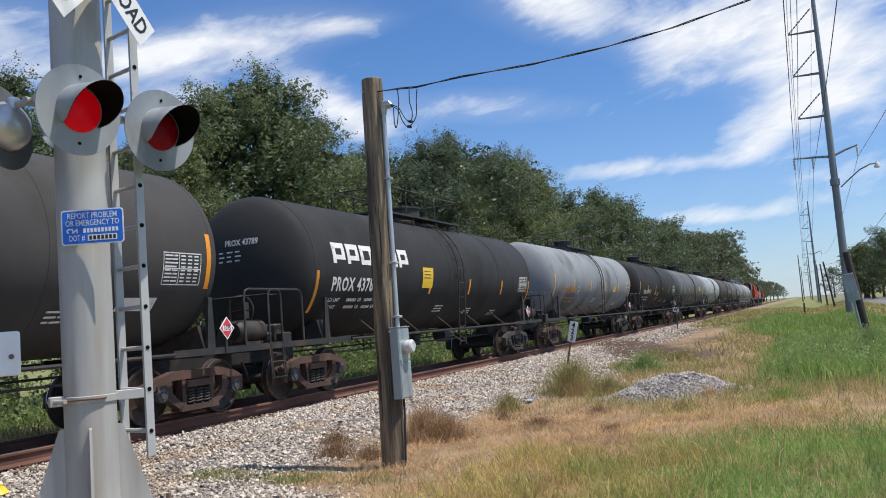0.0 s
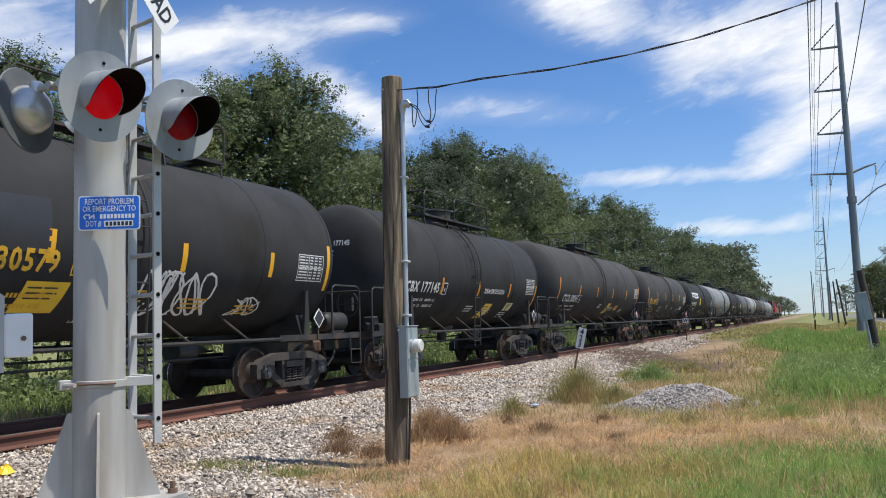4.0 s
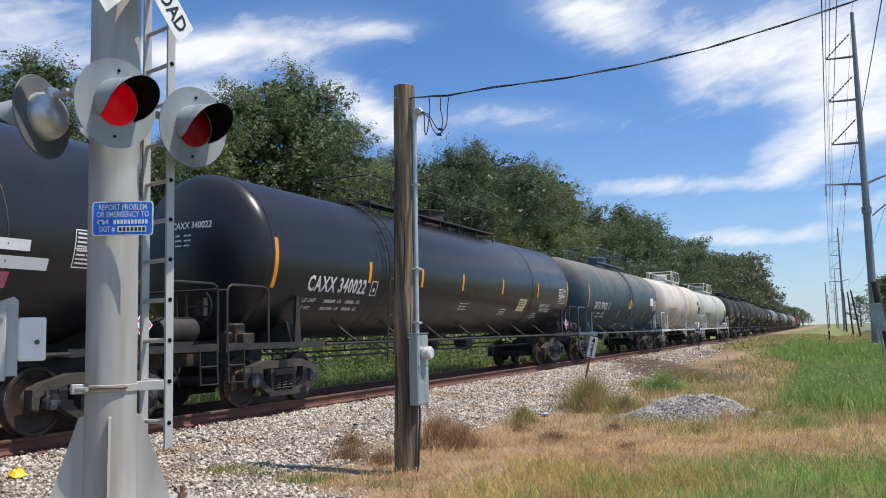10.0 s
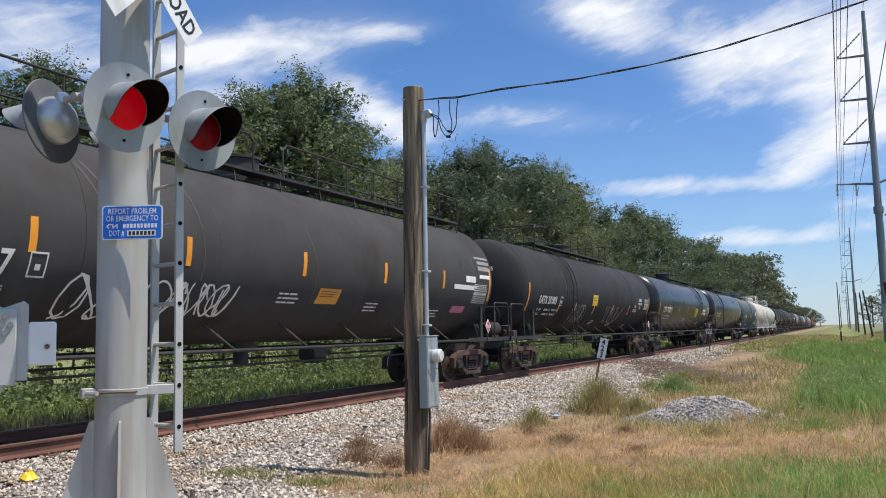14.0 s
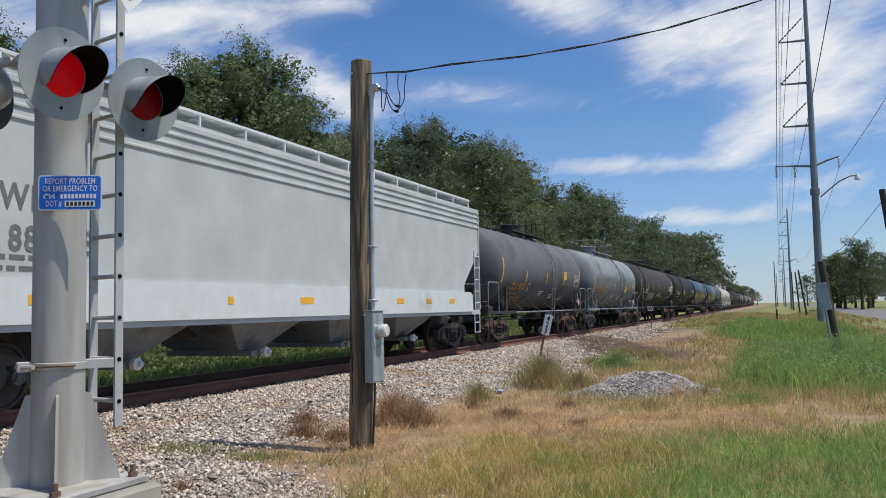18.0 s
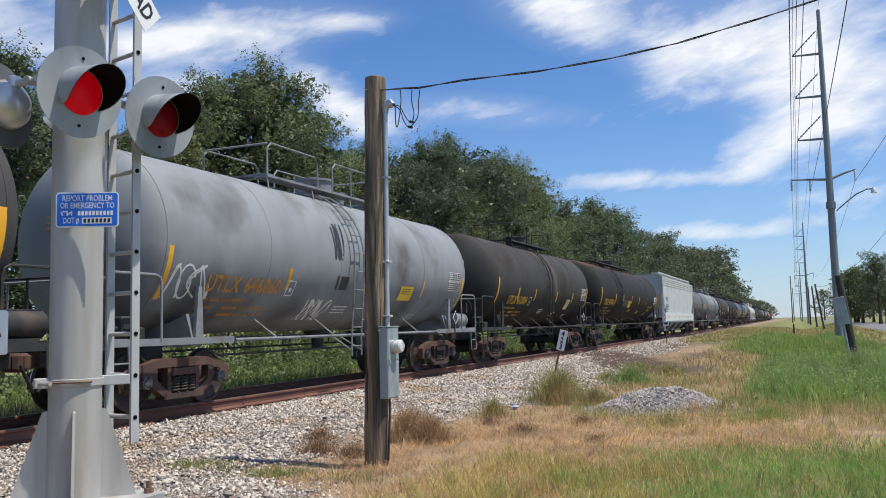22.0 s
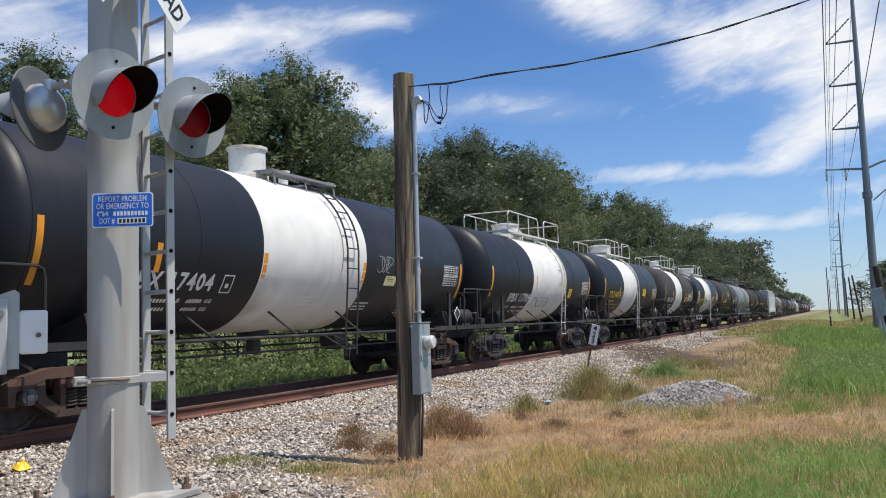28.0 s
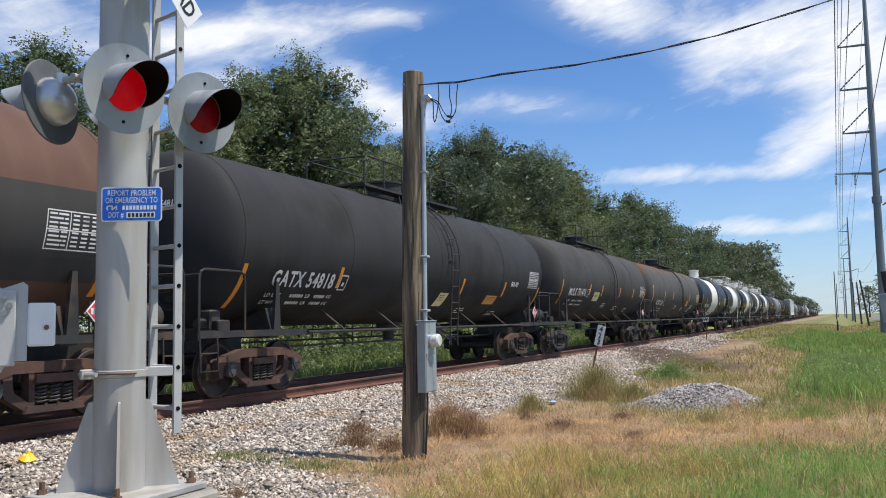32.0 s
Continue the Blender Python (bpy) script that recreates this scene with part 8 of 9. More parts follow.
# ---- weeds and bushes: one object each ----
def tuft(name, label, x, y, r, h, n, material, seed, up=0.7, wid=0.008):
    q = np.random.RandomState(seed)
    rr = r * np.clip(np.abs(q.normal(0, 0.42, n)), 0, 1.1)
    a = q.random_sample(n) * 6.283
    px, py = x + rr * np.cos(a), y + rr * np.sin(a)
    hh = h * (0.22 + 0.95 * q.random_sample(n) ** 1.5) * (1.1 - 0.55 * rr / r)
    v, f = blades(px, py, ground_z(px, py) + heap_z(px, py) - 0.01, hh, q.uniform(wid * 0.6, wid * 1.4, n), q.uniform(0.1, 1.2 - up, n) + rr / r * 0.8, q)
    v = v - np.array([x, y, gz(x, y)])
    m2 = n * 2
    sa = q.random_sample(m2) * 6.283
    si = q.randint(0, n, m2)
    sh_ = hh[si] * (0.3 + 0.7 * q.random_sample(m2))
    bx_, by_ = px[si] - x + q.normal(0, r * 0.22, m2), py[si] - y + q.normal(0, r * 0.22, m2)
    lv, lf = leaf_cards(np.stack([bx_, by_, sh_], 1), q.uniform(wid * 0.8, wid * 2.0, m2), q)
    ob = thing(name, label, "bush", at=pose(x, y, gz(x, y)))
    tagged(part("stem_tangle", raw_mesh("stem_tangle", v, f, material), None, ob), kind="stuff")
    tagged(part("leafage", raw_mesh("leafage", lv, lf, material), None, ob), kind="stuff")
    return ob


def leaf_cards(c, size, q, face=None):
    """Leaf-shaped four-corner cards, loose or turned towards face."""
    n = len(c)
    d = q.normal(0, 1, (n, 3))
    if face is not None:
        d -= face * (d * face).sum(1)[:, None]
    d /= np.linalg.norm(d, axis=1)[:, None]
    e = np.cross(d, q.normal(0, 1, (n, 3)) if face is None else face)
    e /= np.linalg.norm(e, axis=1)[:, None] + 1e-9
    s = size[:, None]
    if face is not None:
        v = np.stack([c - d * s, c + e * s * 0.62 + d * s * 0.1, c + d * s * 0.5 - e * s * 0.66], 1).reshape(-1, 3)
        return v, np.arange(3 * n).reshape(n, 3)
    v = np.stack([c - d * s, c + e * s * 0.55 - d * s * 0.1, c + d * s, c - e * s * 0.55 - d * s * 0.1], 1).reshape(-1, 3)
    f = np.arange(4 * n).reshape(n, 4)
    return v, f


for nm, lb, x, y, r, h, n, mk, sd, upr in (
        ("dry_bush", "yellow-green bushy weed at the ballast edge", -4.5, 16.5, 0.9, 0.82, 3200, "blade_olive", 1, 0.6),
        ("dry_bush", "yellow-green bushy weed at the ballast edge", -3.75, 16.3, 0.6, 0.42, 1300, "blade_olive", 2, 0.6),
        ("green_bush", "small green bush on the bank", -4.0, 21.6, 0.75, 0.55, 1200, "ditch_leaf", 3, 0.6),
        ("green_bush", "small green bush on the bank", -4.9, 23.0, 0.5, 0.3, 400, "blade_olive", 4, 0.6),
        ("dry_bush", "upright olive weed by the gravel", -5.0, 14.0, 0.42, 0.42, 1000, "blade_olive", 5, 0.7),
        ("dead_weed", "dead brown weed beside the pole", -5.15, 10.9, 0.55, 0.52, 2200, "blade_rust", 6, 0.7),
        ("dead_weed", "dead brown weed beside the pole", -4.75, 10.7, 0.50, 0.42, 1800, "blade_rust", 7, 0.7),
        ("dead_weed", "low dead brown weed in the gravel", -6.3, 10.4, 0.34, 0.24, 700, "blade_brown", 8, 0.2),
        ("dead_weed", "low dead brown weed in the gravel", -5.75, 9.45, 0.40, 0.26, 800, "blade_brown", 9, 0.2),
        ("dead_weed", "low dead brown weed in the gravel", -5.2, 9.35, 0.36, 0.22, 600, "blade_brown", 10, 0.2),
        ("dead_weed", "matted brown weed in the dry grass", -3.9, 12.2, 0.4, 0.22, 500, "blade_brown", 21, 0.2),
        ("dead_weed", "matted brown weed in the dry grass", -3.2, 13.1, 0.35, 0.20, 450, "blade_brown", 22, 0.2),
        ("dead_weed", "matted brown weed in the dry grass", -4.7, 12.9, 0.3, 0.18, 350, "blade_brown", 23, 0.2),
        ("dead_weed", "matted brown weed in the dry grass", -2.6, 11.2, 0.3, 0.16, 350, "blade_brown", 24, 0.2),
        ("dry_bush", "pale wiry weed on the stone heap", -1.7, 15.0, 0.4, 0.3, 130, "blade_dry", 25, 0.5),
        ("dry_bush", "pale wiry weed on the stone heap", -1.3, 15.3, 0.45, 0.26, 200, "blade_olive", 26, 0.5),
        ("dry_bush", "yellow-green weed clump in the dry grass", -1.9, 13.2, 0.6, 0.2, 500, "blade_olive", 27, 0.3),
        ("dry_bush", "yellow-green weed clump in the dry grass", -0.6, 14.0, 0.8, 0.26, 700, "blade_lush", 28, 0.3),
        ("dry_bush", "olive weed at the edge of the washed-out soil", -3.6, 25.5, 0.7, 0.4, 500, "blade_olive", 29, 0.4),
        ("dry_bush", "olive weed at the edge of the washed-out soil", -4.8, 28.0, 0.8, 0.35, 500, "blade_olive", 30, 0.4),
        ("dead_weed", "thin reddish weed near the signal base", -5.1, 6.3, 0.2, 0.12, 140, "blade_brown", 11, 0.5),
        ("green_bush", "tall green weed in the ditch", 0.3, 24.5, 0.9, 0.75, 700, "ditch_leaf", 12, 0.7),
        ("green_bush", "tall green weed in the ditch", 1.4, 26.5, 1.0, 0.9, 800, "ditch_leaf", 13, 0.7),
        ("green_bush", "tall green weed in the ditch", -0.6, 20.5, 0.5, 0.4, 420, "ditch_leaf", 14, 0.6),
        ("green_bush", "tall green weed in the ditch", -0.9, 29.0, 0.8, 0.6, 420, "ditch_leaf", 15, 0.6)):
    tuft(nm, lb, x, y, r, h, n, mk, sd, upr, 0.006 if y < 20 else 0.014)

# leafy weeds in and along the ditch
qd = np.random.RandomState(52)
V, Fc, o = [], [], 0
for k in range(150):
    cx, cy = qd.uniform(-0.9, 3.4), qd.uniform(16.5, 36)
    if qd.random_sample() > float(ditchgreen(cx, cy)):
        continue
    h, w, n = qd.uniform(0.2, 0.62), qd.uniform(0.2, 0.5), 210
    p = np.stack([qd.normal(cx, w, n), qd.normal(cy, w, n), gz(cx, cy) + h * qd.random_sample(n) ** 0.7], 1)
    v, f = leaf_cards(p, qd.uniform(0.016, 0.036, n), qd)
    V.append(v), Fc.append(f + o)
    o += len(v)
thing("ditch_weeds", "bright green leafy weeds along the ditch", "weeds", kind="stuff", mesh=raw_mesh("ditch_weeds", np.concatenate(V), np.concatenate(Fc), "ditch_leaf"))

# undergrowth beyond the track
rs2 = np.random.RandomState(21)
V, Fc, o = [], [], 0
for k in range(210):
    cx, cy = rs2.uniform(-21, -14.0), rs2.uniform(2, 78)
    h = rs2.uniform(0.5, 1.3) + max(0, (-15.5 - cx)) * 0.32
    n = 330
    p = np.stack([rs2.normal(cx, 0.55, n), rs2.normal(cy, 0.7, n), gz(cx, cy) + h * rs2.random_sample(n) ** 0.8], 1)
    v, f = leaf_cards(p, rs2.uniform(0.03, 0.08, n), rs2)
    V.append(v), Fc.append(f + o)
    o += len(v)
thing("undergrowth", "dense green undergrowth along the far side of the track", "undergrowth", kind="stuff", mesh=raw_mesh("undergrowth", np.concatenate(V), np.concatenate(Fc), "weed_leaf"))


# ---- trees ----
def tree_thing(leaf, n_leaf, card, seed, slim=1.0, low=1.5):
    """A tree ten metres high: tapered trunk, limbs, and a crown of leaf sprays."""
    q = np.random.RandomState(seed)
    ob = thing("tree", "leafy green deciduous tree of the railway hedge", "tree", "trees along the railway")
    g = Geo()
    lean = q.uniform(-0.3, 0.3, 2)
    pts = [(lean[0] * (z / 10) ** 2 * 2, lean[1] * (z / 10) ** 2 * 2, z) for z in (-0.2, 1, 2.5, 4.5, 6.5, 8.5, 9.6)]
    g.tube(pts, 0.2, 9, [0.26, 0.19, 0.17, 0.13, 0.09, 0.05, 0.02])
    part("trunk", g, "bark", ob)
    tips, limb = [], Geo()
    for i in range(24):
        z0 = low + (9.2 - low) * (i / 24) ** 0.95
        a = i * 2.4 + q.uniform(-0.5, 0.5)
        reach = slim * (2.25 * math.sin(min(1.0, (10.4 - z0) / 7.5) * 1.45) + 0.5) * q.uniform(0.65, 1.15)
        z1 = min(9.9, z0 + reach * q.uniform(0.25, 0.75))
        p0 = (lean[0] * (z0 / 10) ** 2 * 2, lean[1] * (z0 / 10) ** 2 * 2, z0)
        p2 = (p0[0] + reach * math.cos(a), p0[1] + reach * math.sin(a), z1)
        p1 = tuple((u + w) / 2 for u, w in zip(p0, p2))
        p1 = (p1[0], p1[1], p1[2] + 0.15)
        limb.tube([p0, p1, p2], 0.05, 5, [0.065, 0.04, 0.015])
        tips += [(p2, 0.62), (p1, 0.62)]
    tips.append(((lean[0] * 2, lean[1] * 2, 9.6), 0.45))
    tagged(part("branching", limb, "bark", ob), kind="stuff")
    C = np.array([t[0] for t in tips])
    S = np.array([t[1] for t in tips]) * slim ** 0.5 * q.uniform(0.75, 1.2, len(tips))
    # every clump is a loose dome of sprays, and every spray a tilted tuft of leaves
    ns = 16
    way = q.normal(0, 1, (len(C), ns, 3))
    way[..., 2] = way[..., 2] * 0.8 + 0.35
    way /= np.linalg.norm(way, axis=2)[..., None]
    far = 0.45 + 0.95 * q.random_sample((len(C), ns, 1)) ** 1.6
    sub = (C[:, None, :] + way * far * S[:, None, None] * np.array([1.0, 1.0, 0.85])).reshape(-1, 3)
    sub[:, 2] = np.clip(sub[:, 2], 0.7, 10.4)
    axis = np.stack([lean[0] * (sub[:, 2] / 10) ** 2 * 2, lean[1] * (sub[:, 2] / 10) ** 2 * 2, sub[:, 2] - 0.6], 1)
    out = sub - axis
    out /= np.linalg.norm(out, axis=1)[:, None]
    tilt = way.reshape(-1, 3) * 0.55 + out * 0.45 + np.array([0.0, 0.0, 0.35])
    tilt /= np.linalg.norm(tilt, axis=1)[:, None]
    k = q.randint(0, len(sub), n_leaf)
    # shoots: leaves strung along short twigs that point out and up
    twig = tilt + q.normal(0, 0.35, sub.shape) + np.array([0.0, 0.0, 0.25])
    twig /= np.linalg.norm(twig, axis=1)[:, None]
    run = q.uniform(-0.22, 0.34, (n_leaf, 1))
    pos = sub[k] + twig[k] * run + q.normal(0, 1, (n_leaf, 3)) * (0.115 - 0.16 * np.clip(run, 0.0, 0.34))
    face = tilt[k] + q.normal(0, 0.5, (n_leaf, 3))
    # larger sprays deep inside close the crown
    deep = max(500, n_leaf // 7)
    kc = q.randint(0, len(C), deep)
    inner = np.array([lean[0], lean[1], 0.0]) * (C[kc, 2:3] / 10) ** 2
    heart = C[kc] * np.array([0.62, 0.62, 1.0]) + inner * 0.4 + q.normal(0, 1, (deep, 3)) * np.array([0.34, 0.34, 0.4])
    heart[:, 2] = np.clip(heart[:, 2], 0.6, 9.3)
    pos = np.concatenate([pos, heart])
    face = np.concatenate([face, q.normal(0, 1, (deep, 3))])
    face /= np.linalg.norm(face, axis=1)[:, None]
    v, f = leaf_cards(pos, np.concatenate([q.uniform(card * 0.7, card * 1.4, n_leaf), q.uniform(0.09, 0.16, deep)]), q, face)
    part("crown", raw_mesh("crown", v, f, leaf), None, ob)
    return ob


KINDS = [tree_thing("leaf_a", 38000, 0.041, 31), tree_thing("leaf_b", 29000, 0.041, 32, 0.85), tree_thing("leaf_c", 31000, 0.042, 33, 0.9), tree_thing("leaf_d", 36000, 0.042, 34, 1.05), tree_thing("leaf_far", 3000, 0.16, 35, 1.15), tree_thing("leaf_low", 4200, 0.13, 36, 1.2, 0.5), tree_thing("leaf_b", 13000, 0.076, 37, 1.05)]
tr = random.Random(77)
# places along the hedge: x, y, height, kind
PLACES = [(-23.5, 13.0, 9.0, 1), (-24.5, 16.2, 10.2, 0), (-23.5, 19.2, 11.5, 1), (-24.5, 22.4, 9.8, 3), (-23.5, 24.6, 9.6, 0), (-23.0, 27.0, 10.2, 2),
          (-23.5, 30.2, 12.9, 0), (-23.8, 33.3, 14.5, 0), (-23.8, 36.2, 13.4, 0), (-23.2, 38.8, 11.9, 2), (-23.5, 41.4, 11.1, 0), (-22.5, 36.0, 9.5, 2),
          (-23.5, 43.8, 12.2, 2), (-24.0, 47.6, 13.3, 3), (-24.0, 51.6, 14.2, 3), (-23.5, 55.3, 14.3, 1), (-24.0, 60.8, 16.5, 3), (-22.5, 57.5, 11.0, 2),
          (-23.5, 66.0, 15.7, 1), (-23.5, 71.0, 16.6, 0), (-23.5, 76.5, 16.6, 2), (-23.5, 80.5, 15.6, 0), (-22.0, 69.0, 10.5, 2),
          (-23.5, 86.5, 14.0, 6), (-23.5, 93.0, 14.3, 6), (-23.5, 101.0, 15.9, 6), (-23.5, 110.0, 16.8, 6), (-23.5, 121.0, 17.5, 6), (-23.5, 130.0, 16.2, 6),
          (-23.5, 142.0, 16.6, 6), (-23.5, 158.0, 17.6, 6), (-23.5, 173.0, 18.6, 6), (-23.5, 188.0, 17.6, 4), (-23.5, 203.0, 18.0, 4), (-23.5, 220.0, 19.3, 4),
          (-23.5, 238.0, 20.6, 4), (-23.5, 258.0, 22.2, 4), (-23.5, 279.0, 24.2, 4), (-23.5, 296.0, 22.0, 4), (-24.0, 318.0, 19.0, 4), (-24.0, 345.0, 18.0, 4), (-25.0, 380.0, 17.5, 4)]
for y in range(8, 120, 6):          # lower growth in front and behind fills the hedge
    PLACES.append((-20.5 + tr.uniform(-1.2, 1.2), y + tr.uniform(-2, 2), tr.uniform(4.6, 6.6), 5))
    if y < 60:
        PLACES.append((-29 + tr.uniform(-2, 2), y + tr.uniform(-2, 2), tr.uniform(7.0, 9.0), 5))
for y in range(96, 360, 16):        # a second row behind closes the gaps
    PLACES.append((-29 + tr.uniform(-2, 2), y, tr.uniform(12.5, 15.0), 4))
for y in range(410, 640, 26):
    PLACES.append((-27 + tr.uniform(-3, 3), y, tr.uniform(11.5, 14.0), 4))
for y in (680, 760, 860, 960, 1060):
    PLACES.append((-30 + tr.uniform(-4, 4), y, tr.uniform(13, 16), 4))
homes = {}
for x, y, h, k in PLACES:
    s = h / 10.0
    wide = s * tr.uniform(1.0, 1.22)
    m = pose(x, y, gz(x, y), 0, 0, tr.uniform(0, 360)) @ Matrix.Diagonal((wide, wide, s, 1))
    if k in homes:
        copy_thing(KINDS[k], m)
    else:
        homes[k] = m
for k in (5, 6, 5):
    for i in range(8):
        x, y = tr.uniform(7, 30), tr.uniform(140, 190)
        copy_thing(KINDS[k], pose(x, y, gz(x, y), 0, 0, tr.uniform(0, 360)) @ Matrix.Diagonal((1.25, 1.25, tr.uniform(0.85, 1.05), 1)))
for i in range(16):
    x, y = tr.uniform(6, 70), tr.uniform(260, 480)
    copy_thing(KINDS[4], pose(x, y, gz(x, y), 0, 0, tr.uniform(0, 360)) @ Matrix.Diagonal((1.3, 1.3, tr.uniform(0.9, 1.2), 1)))
for k, m in homes.items():
    KINDS[k].matrix_basis = m

# ---- power line along the road ----
def steel_pole(x, y, h):
    ob = thing("transmission_pole", "tall tapered grey steel transmission pole with side arms", "power pole", "transmission poles", at=pose(x, y, gz(x, y)))
    part("shaft", Geo().tube([(0, 0, -0.3), (0, 0, h * 0.3), (0, 0, h * 0.7), (0, 0, h)], 0.4, 16, [0.29, 0.26, 0.20, 0.13]), "steel_pole", ob)
    part("footing", Geo().lathe([(0.5, -0.3), (0.5, 0.18), (0.3, 0.2)], 20, "z"), "concrete", ob)
    part("step_ring", Geo().lathe([(0.26, 9.4), (0.33, 9.42), (0.33, 9.9), (0.26, 9.92)], 16, "z", cap=False), "steel_pole", ob)
    for z in (21.0, 17.8, 14.6):
        arm = part("side_arm", Geo().tube([(0, 0, z), (-1.0, 0, z + 0.02), (-1.95, 0, z + 0.05)], 0.06, 8, [0.10, 0.08, 0.05]), "steel_pole", ob)
        ins = Geo()
        for i in range(9):
            q0, q1 = i / 9, (i + 0.55) / 9
            a, b = Vector((-1.9, 0, z + 0.12)), Vector((-0.25, 0, z + 1.75))
            ins.cyl(a.lerp(b, q0), a.lerp(b, q1), 0.06, n=8)
        part("insulator", ins.cyl((-1.9, 0, z + 0.12), (-0.25, 0, z + 1.75), 0.028, n=6), "steel_pole", ob)
    part("crossarm", Geo().tube([(-2.6, 0, 11.75), (-1.2, 0, 11.66), (0, 0, 11.55), (0.9, 0, 11.9), (1.75, 0, 12.15)], 0.07, 8, [0.05, 0.08, 0.1, 0.08, 0.05]), "steel_pole", ob)
    for sx, z in ((-2.55, 11.7), (-1.3, 11.6), (1.7, 12.1)):
        part("hanging_insulator", Geo().lathe([(0.03, z), (0.09, z - 0.1), (0.05, z - 0.25), (0.09, z - 0.4), (0.05, z - 0.55), (0.09, z - 0.7), (0.03, z - 0.8)], 10, "z", (sx, 0, 0)), "plastic", ob)
    return ob


POLES = [(3.2, -85.0), (2.55, 67.0), (1.9, 219.0), (1.0, 384.0), (0.5, 560.0)]
for x, y in POLES:
    steel_pole(x, y, 24.3)
for i, (dx, z, sag, r) in enumerate(((-1.95, 21.1, 3.0, 0.016), (-1.95, 17.9, 3.0, 0.016), (-1.95, 14.7, 3.0, 0.016), (0, 24.3, 2.2, 0.014), (-2.55, 10.9, 2.2, 0.014), (-1.3, 10.8, 2.2, 0.014), (1.7, 11.3, 2.2, 0.014))):
    ob = thing("power_line", "thin dark overhead power line", "power line", "overhead power lines")
    for (x0, y0), (x1, y1) in zip(POLES, POLES[1:]):
        pts = []
        for k in range(25):
            q = k / 24
            pts.append((x0 + (x1 - x0) * q + dx, y0 + (y1 - y0) * q, z - sag * 4 * q * (1 - q)))
        part("span", Geo().tube(pts, r, 5), "wire", ob)
# street lamp on the near steel pole
lamp = thing("street_lamp", "curved grey street lamp arm on the steel pole", "street lamp", at=pose(2.55, 67.0, 0))
part("lamp_arm", Geo().tube([(0.35, 0, 9.2), (1.0, 0, 9.75), (1.7, 0, 10.3), (2.4, 0, 10.6), (2.75, 0, 10.6)], 0.05, 8), "steel_pole", lamp)
part("lamp_head", Geo().lathe([(0.05, 10.75), (0.13, 10.6), (0.2, 10.45), (0.22, 10.3), (0.02, 10.25)], 14, "z", (2.85, 0, 0)), "plastic", lamp)


def wood_pole(x, y, h, lean, r=0.14, cross=False, stub=False):
    ob = thing("wooden_pole", "dark leaning wooden utility pole", "utility pole", at=pose(x, y, gz(x, y)))
    part("shaft", Geo().tube([(0, 0, -0.2), (lean * 0.5, 0, h * 0.5), (lean, 0, h)], r, 12, [r * 1.15, r, r * 0.85]), "dark_wood", ob)
    if cross:
        part("crossarm", Geo().box((lean, 0, h - 0.4), (1.8, 0.1, 0.12), bevel=0.01), "dark_wood", ob)
    return ob


wood_pole(2.68, 113.0, 5.6, -0.75, 0.11)
wood_pole(2.3, 137.6, 6.2, -0.4, 0.12)
wood_pole(2.0, 188.0, 8.0, -0.1, 0.12)
wood_pole(-2.0, 274.0, 14.0, 0.0, 0.15)
wood_pole(-2.4, 420.0, 15.0, 0.0, 0.17)
wood_pole(5.45, 45.5, 6.7, -0.75, 0.17)
stub = wood_pole(1.85, 35.5, 3.3, -0.42, 0.15)
part("sheet_panel", Geo().box((-0.40, -0.2, 1.95), (0.42, 0.05, 1.05), pose(0, 0, 0, 0, -9, 0), bevel=0.01), "box_grey", stub, "grey-green sheet panel")
part("guy_guard", Geo().tube([(-0.18, -0.15, 0.0), (-0.30, -0.17, 1.0), (-0.42, -0.2, 2.0)], 0.05, 8), "box_grey", stub, "grey guard tube")
cab = thing("street_cable", "slack cable between the leaning poles", "cable")
for a, b, sag in (((4.7, 45.5, 6.4), (1.9, 113, 5.3), 1.1), ((1.9, 113, 5.3), (1.9, 137.6, 5.9), 0.3), ((4.7, 45.5, 6.4), (14.0, 20.0, 8.0), 0.6), ((1.9, 137.6, 5.9), (1.9, 188, 7.6), 0.7)):
    part("span", Geo().tube([(a[0] + (b[0] - a[0]) * k / 16, a[1] + (b[1] - a[1]) * k / 16, a[2] + (b[2] - a[2]) * k / 16 - sag * 4 * k / 16 * (1 - k / 16)) for k in range(17)], 0.014, 5), "wire", cab)

# litter
lit = thing("litter", "crumpled yellow wrapper on the stones", "litter", at=pose(-8.15, 6.5, gz(-8.15, 6.5) + 0.05, 12, 8, 30))
q = random.Random(4)
ico = Geo().lathe([(0.01, -0.07), (0.06, -0.05), (0.09, 0.0), (0.05, 0.05), (0.01, 0.07)], 9, "z")
ico.v = [tuple(c * q.uniform(0.7, 1.25) for c in p) for p in ico.v]
part("wrapper", ico, "decal_yellow", lit, smooth=0)
lit = thing("litter", "pale blue crumpled plastic in dry grass", "litter", at=pose(-5.0, 15.2, gz(-5.0, 15.2) + 0.05))
ico = Geo().lathe([(0.01, -0.03), (0.06, -0.02), (0.10, 0.0), (0.05, 0.02), (0.01, 0.03)], 9, "z")
ico.v = [tuple(c * q.uniform(0.6, 1.3) for c in p) for p in ico.v]
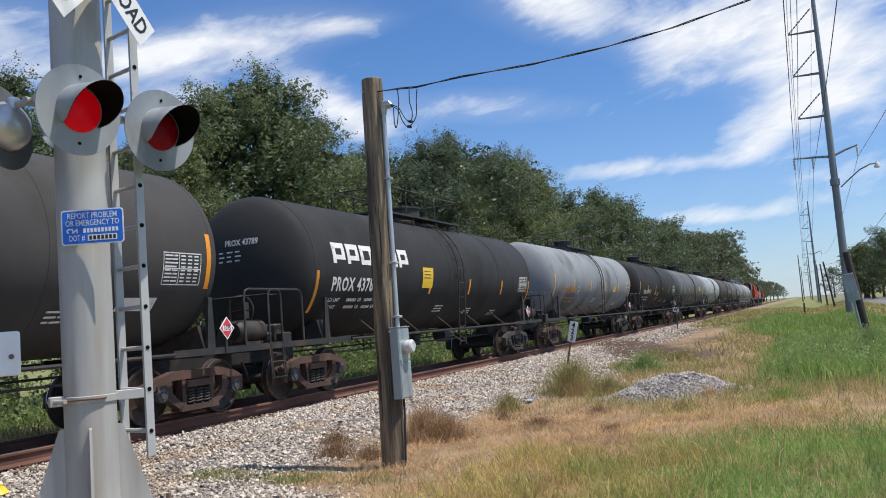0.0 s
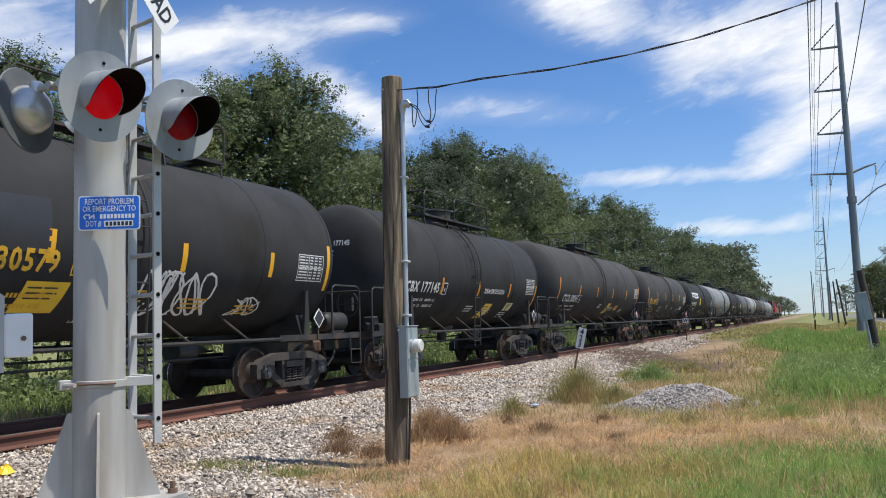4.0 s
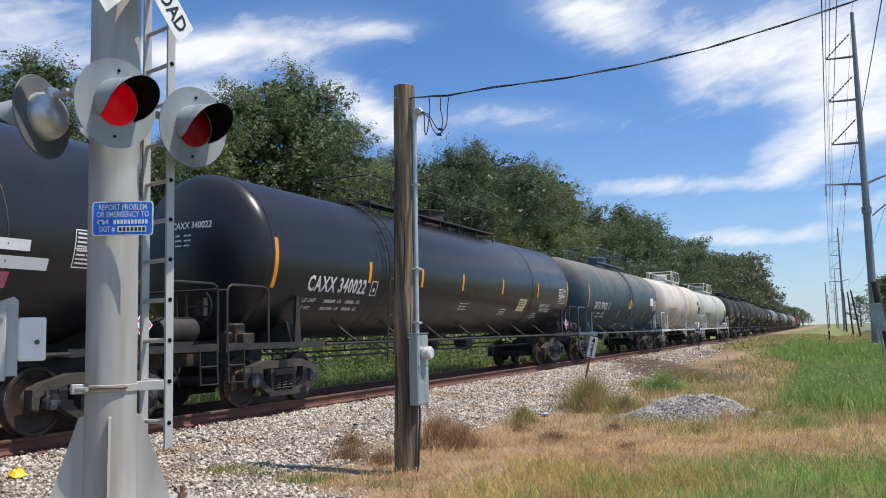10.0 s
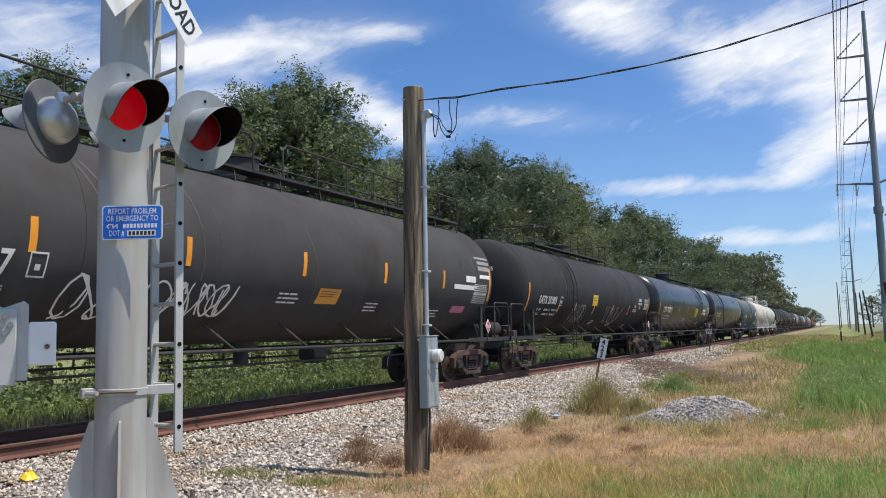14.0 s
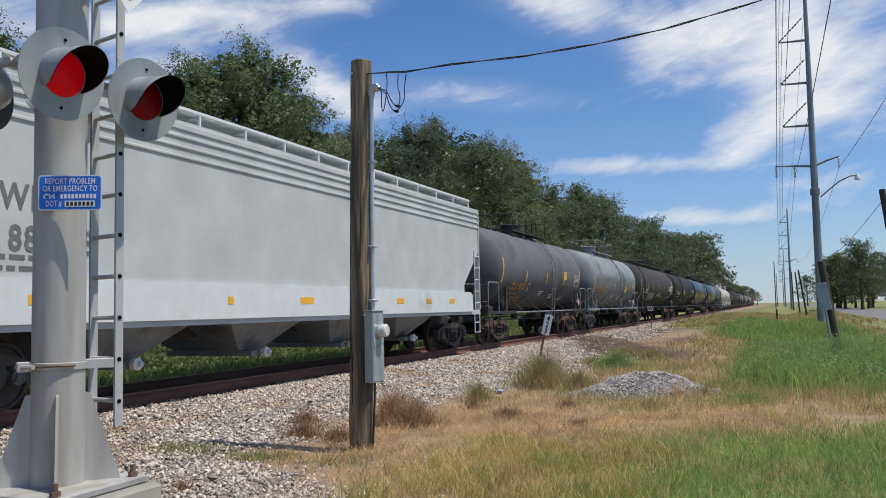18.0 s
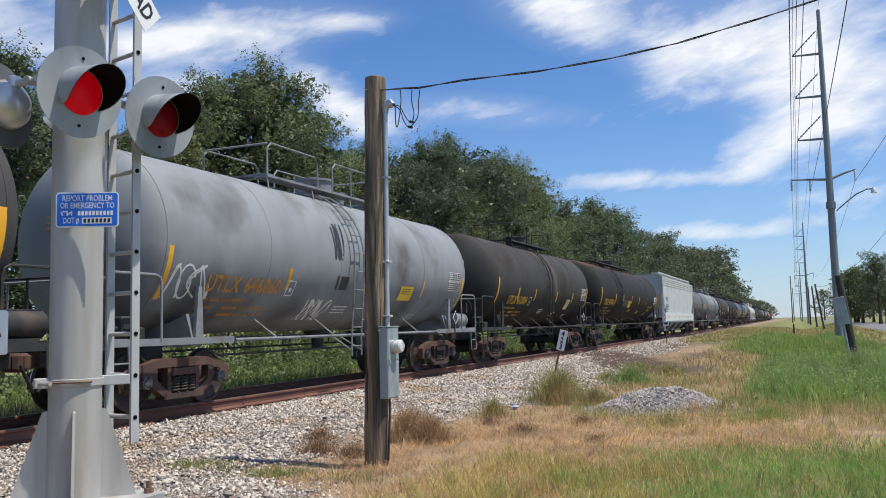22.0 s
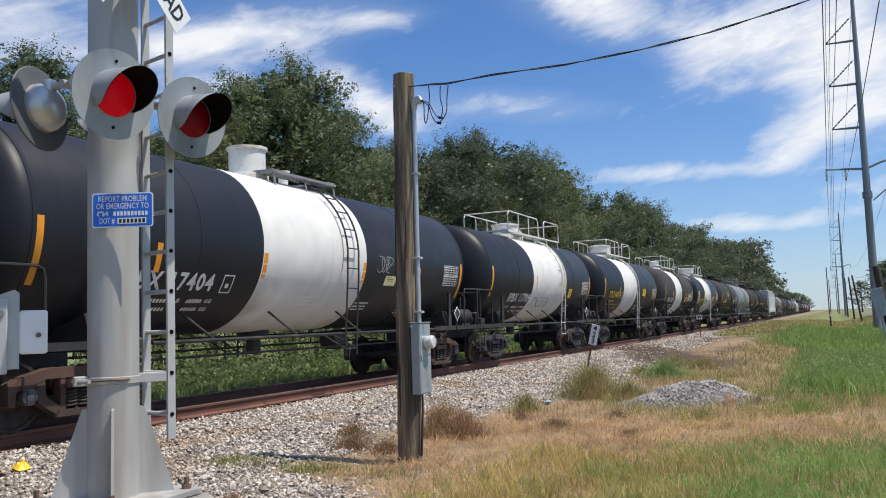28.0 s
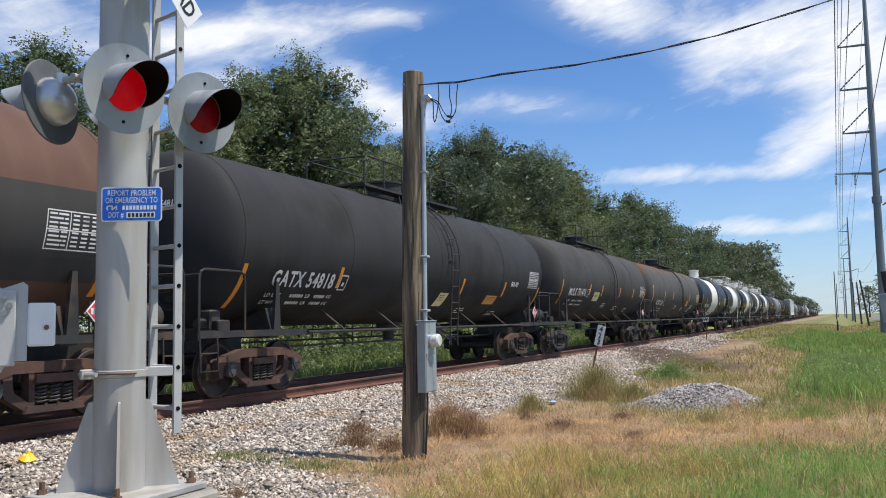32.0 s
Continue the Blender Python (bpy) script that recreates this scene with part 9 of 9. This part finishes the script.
M["litter_blue"] = mat("pale_blue_plastic", (0.30, 0.38, 0.50), 0.4, 0.0, 0.15, 8.0)
part("plastic", ico, "litter_blue", lit, smooth=0)

# ---- sleepers and their plates, piece by piece ----
tie_me = Geo().box((0, 0, 0), (2.6, 0.23, 0.18), bevel=0.012).mesh("sleeper", "tie", 0)
plate_me = Geo().box((0, 0, 0), (0.36, 0.19, 0.022), bevel=0.004).cyl((0.11, 0.05, 0), (0.11, 0.05, 0.03), 0.014, n=6).cyl((-0.11, -0.05, 0), (-0.11, -0.05, 0.03), 0.014, n=6).mesh("tie_plate", "rail", 0)
q = random.Random(9)
for i in range(280):
    y = 1.5 + i * 0.53
    part("sleeper", tie_me, None, track, at=pose(TX + float(bend(y)) + q.uniform(-0.05, 0.05), y + q.uniform(-0.02, 0.02), RAIL_Z - 0.185 - 0.022 - 0.09, 0, q.uniform(-0.4, 0.4), q.uniform(-1, 1)))
    if i < 110:
        part("tie_plate", plate_me, None, track, at=pose(TX + 0.7525, y, RAIL_Z - 0.185 - 0.011))

# ---- what moves: the train rolls away along the track ----
def rolled(t):
    """Metres that the train has gone by t seconds."""
    u = t / 16 - 1
    return 13.61033507 * t + 16 * (0.17685065 * (u * u - 1) - 0.15151975 * (u ** 3 + 1))


def motions():
    for car, y in TRAIN:
        base = car.matrix_basis.copy()
        turn = base.to_3x3().to_4x4()
        rows = []
        for t in range(33):
            at = y + rolled(t)
            rows.append((t, pose(TX + float(bend(at)), at, RAIL_Z, 0, 0, heading(at)) @ turn))
        walk(car, rows)

    # wheels turn while they roll through the view
    for wheelset, at, y in SPIN:
        seen = [i / 25 for i in range(801) if -1.0 < y + rolled(i / 25) < 24.0]
        if len(seen) < 2:
            continue
        times = [0.0] * (seen[0] > 0) + [max(0.0, seen[0] - 0.04)] * (seen[0] > 0.04) + seen + [min(32.0, seen[-1] + 0.04)] * (seen[-1] < 31.96) + [32.0] * (seen[-1] < 32.0)
        walk(wheelset, [(t, at @ pose(0, 0, 0, -math.degrees(rolled(min(max(t, seen[0]), seen[-1])) / 0.457))) for t in times])


motions()
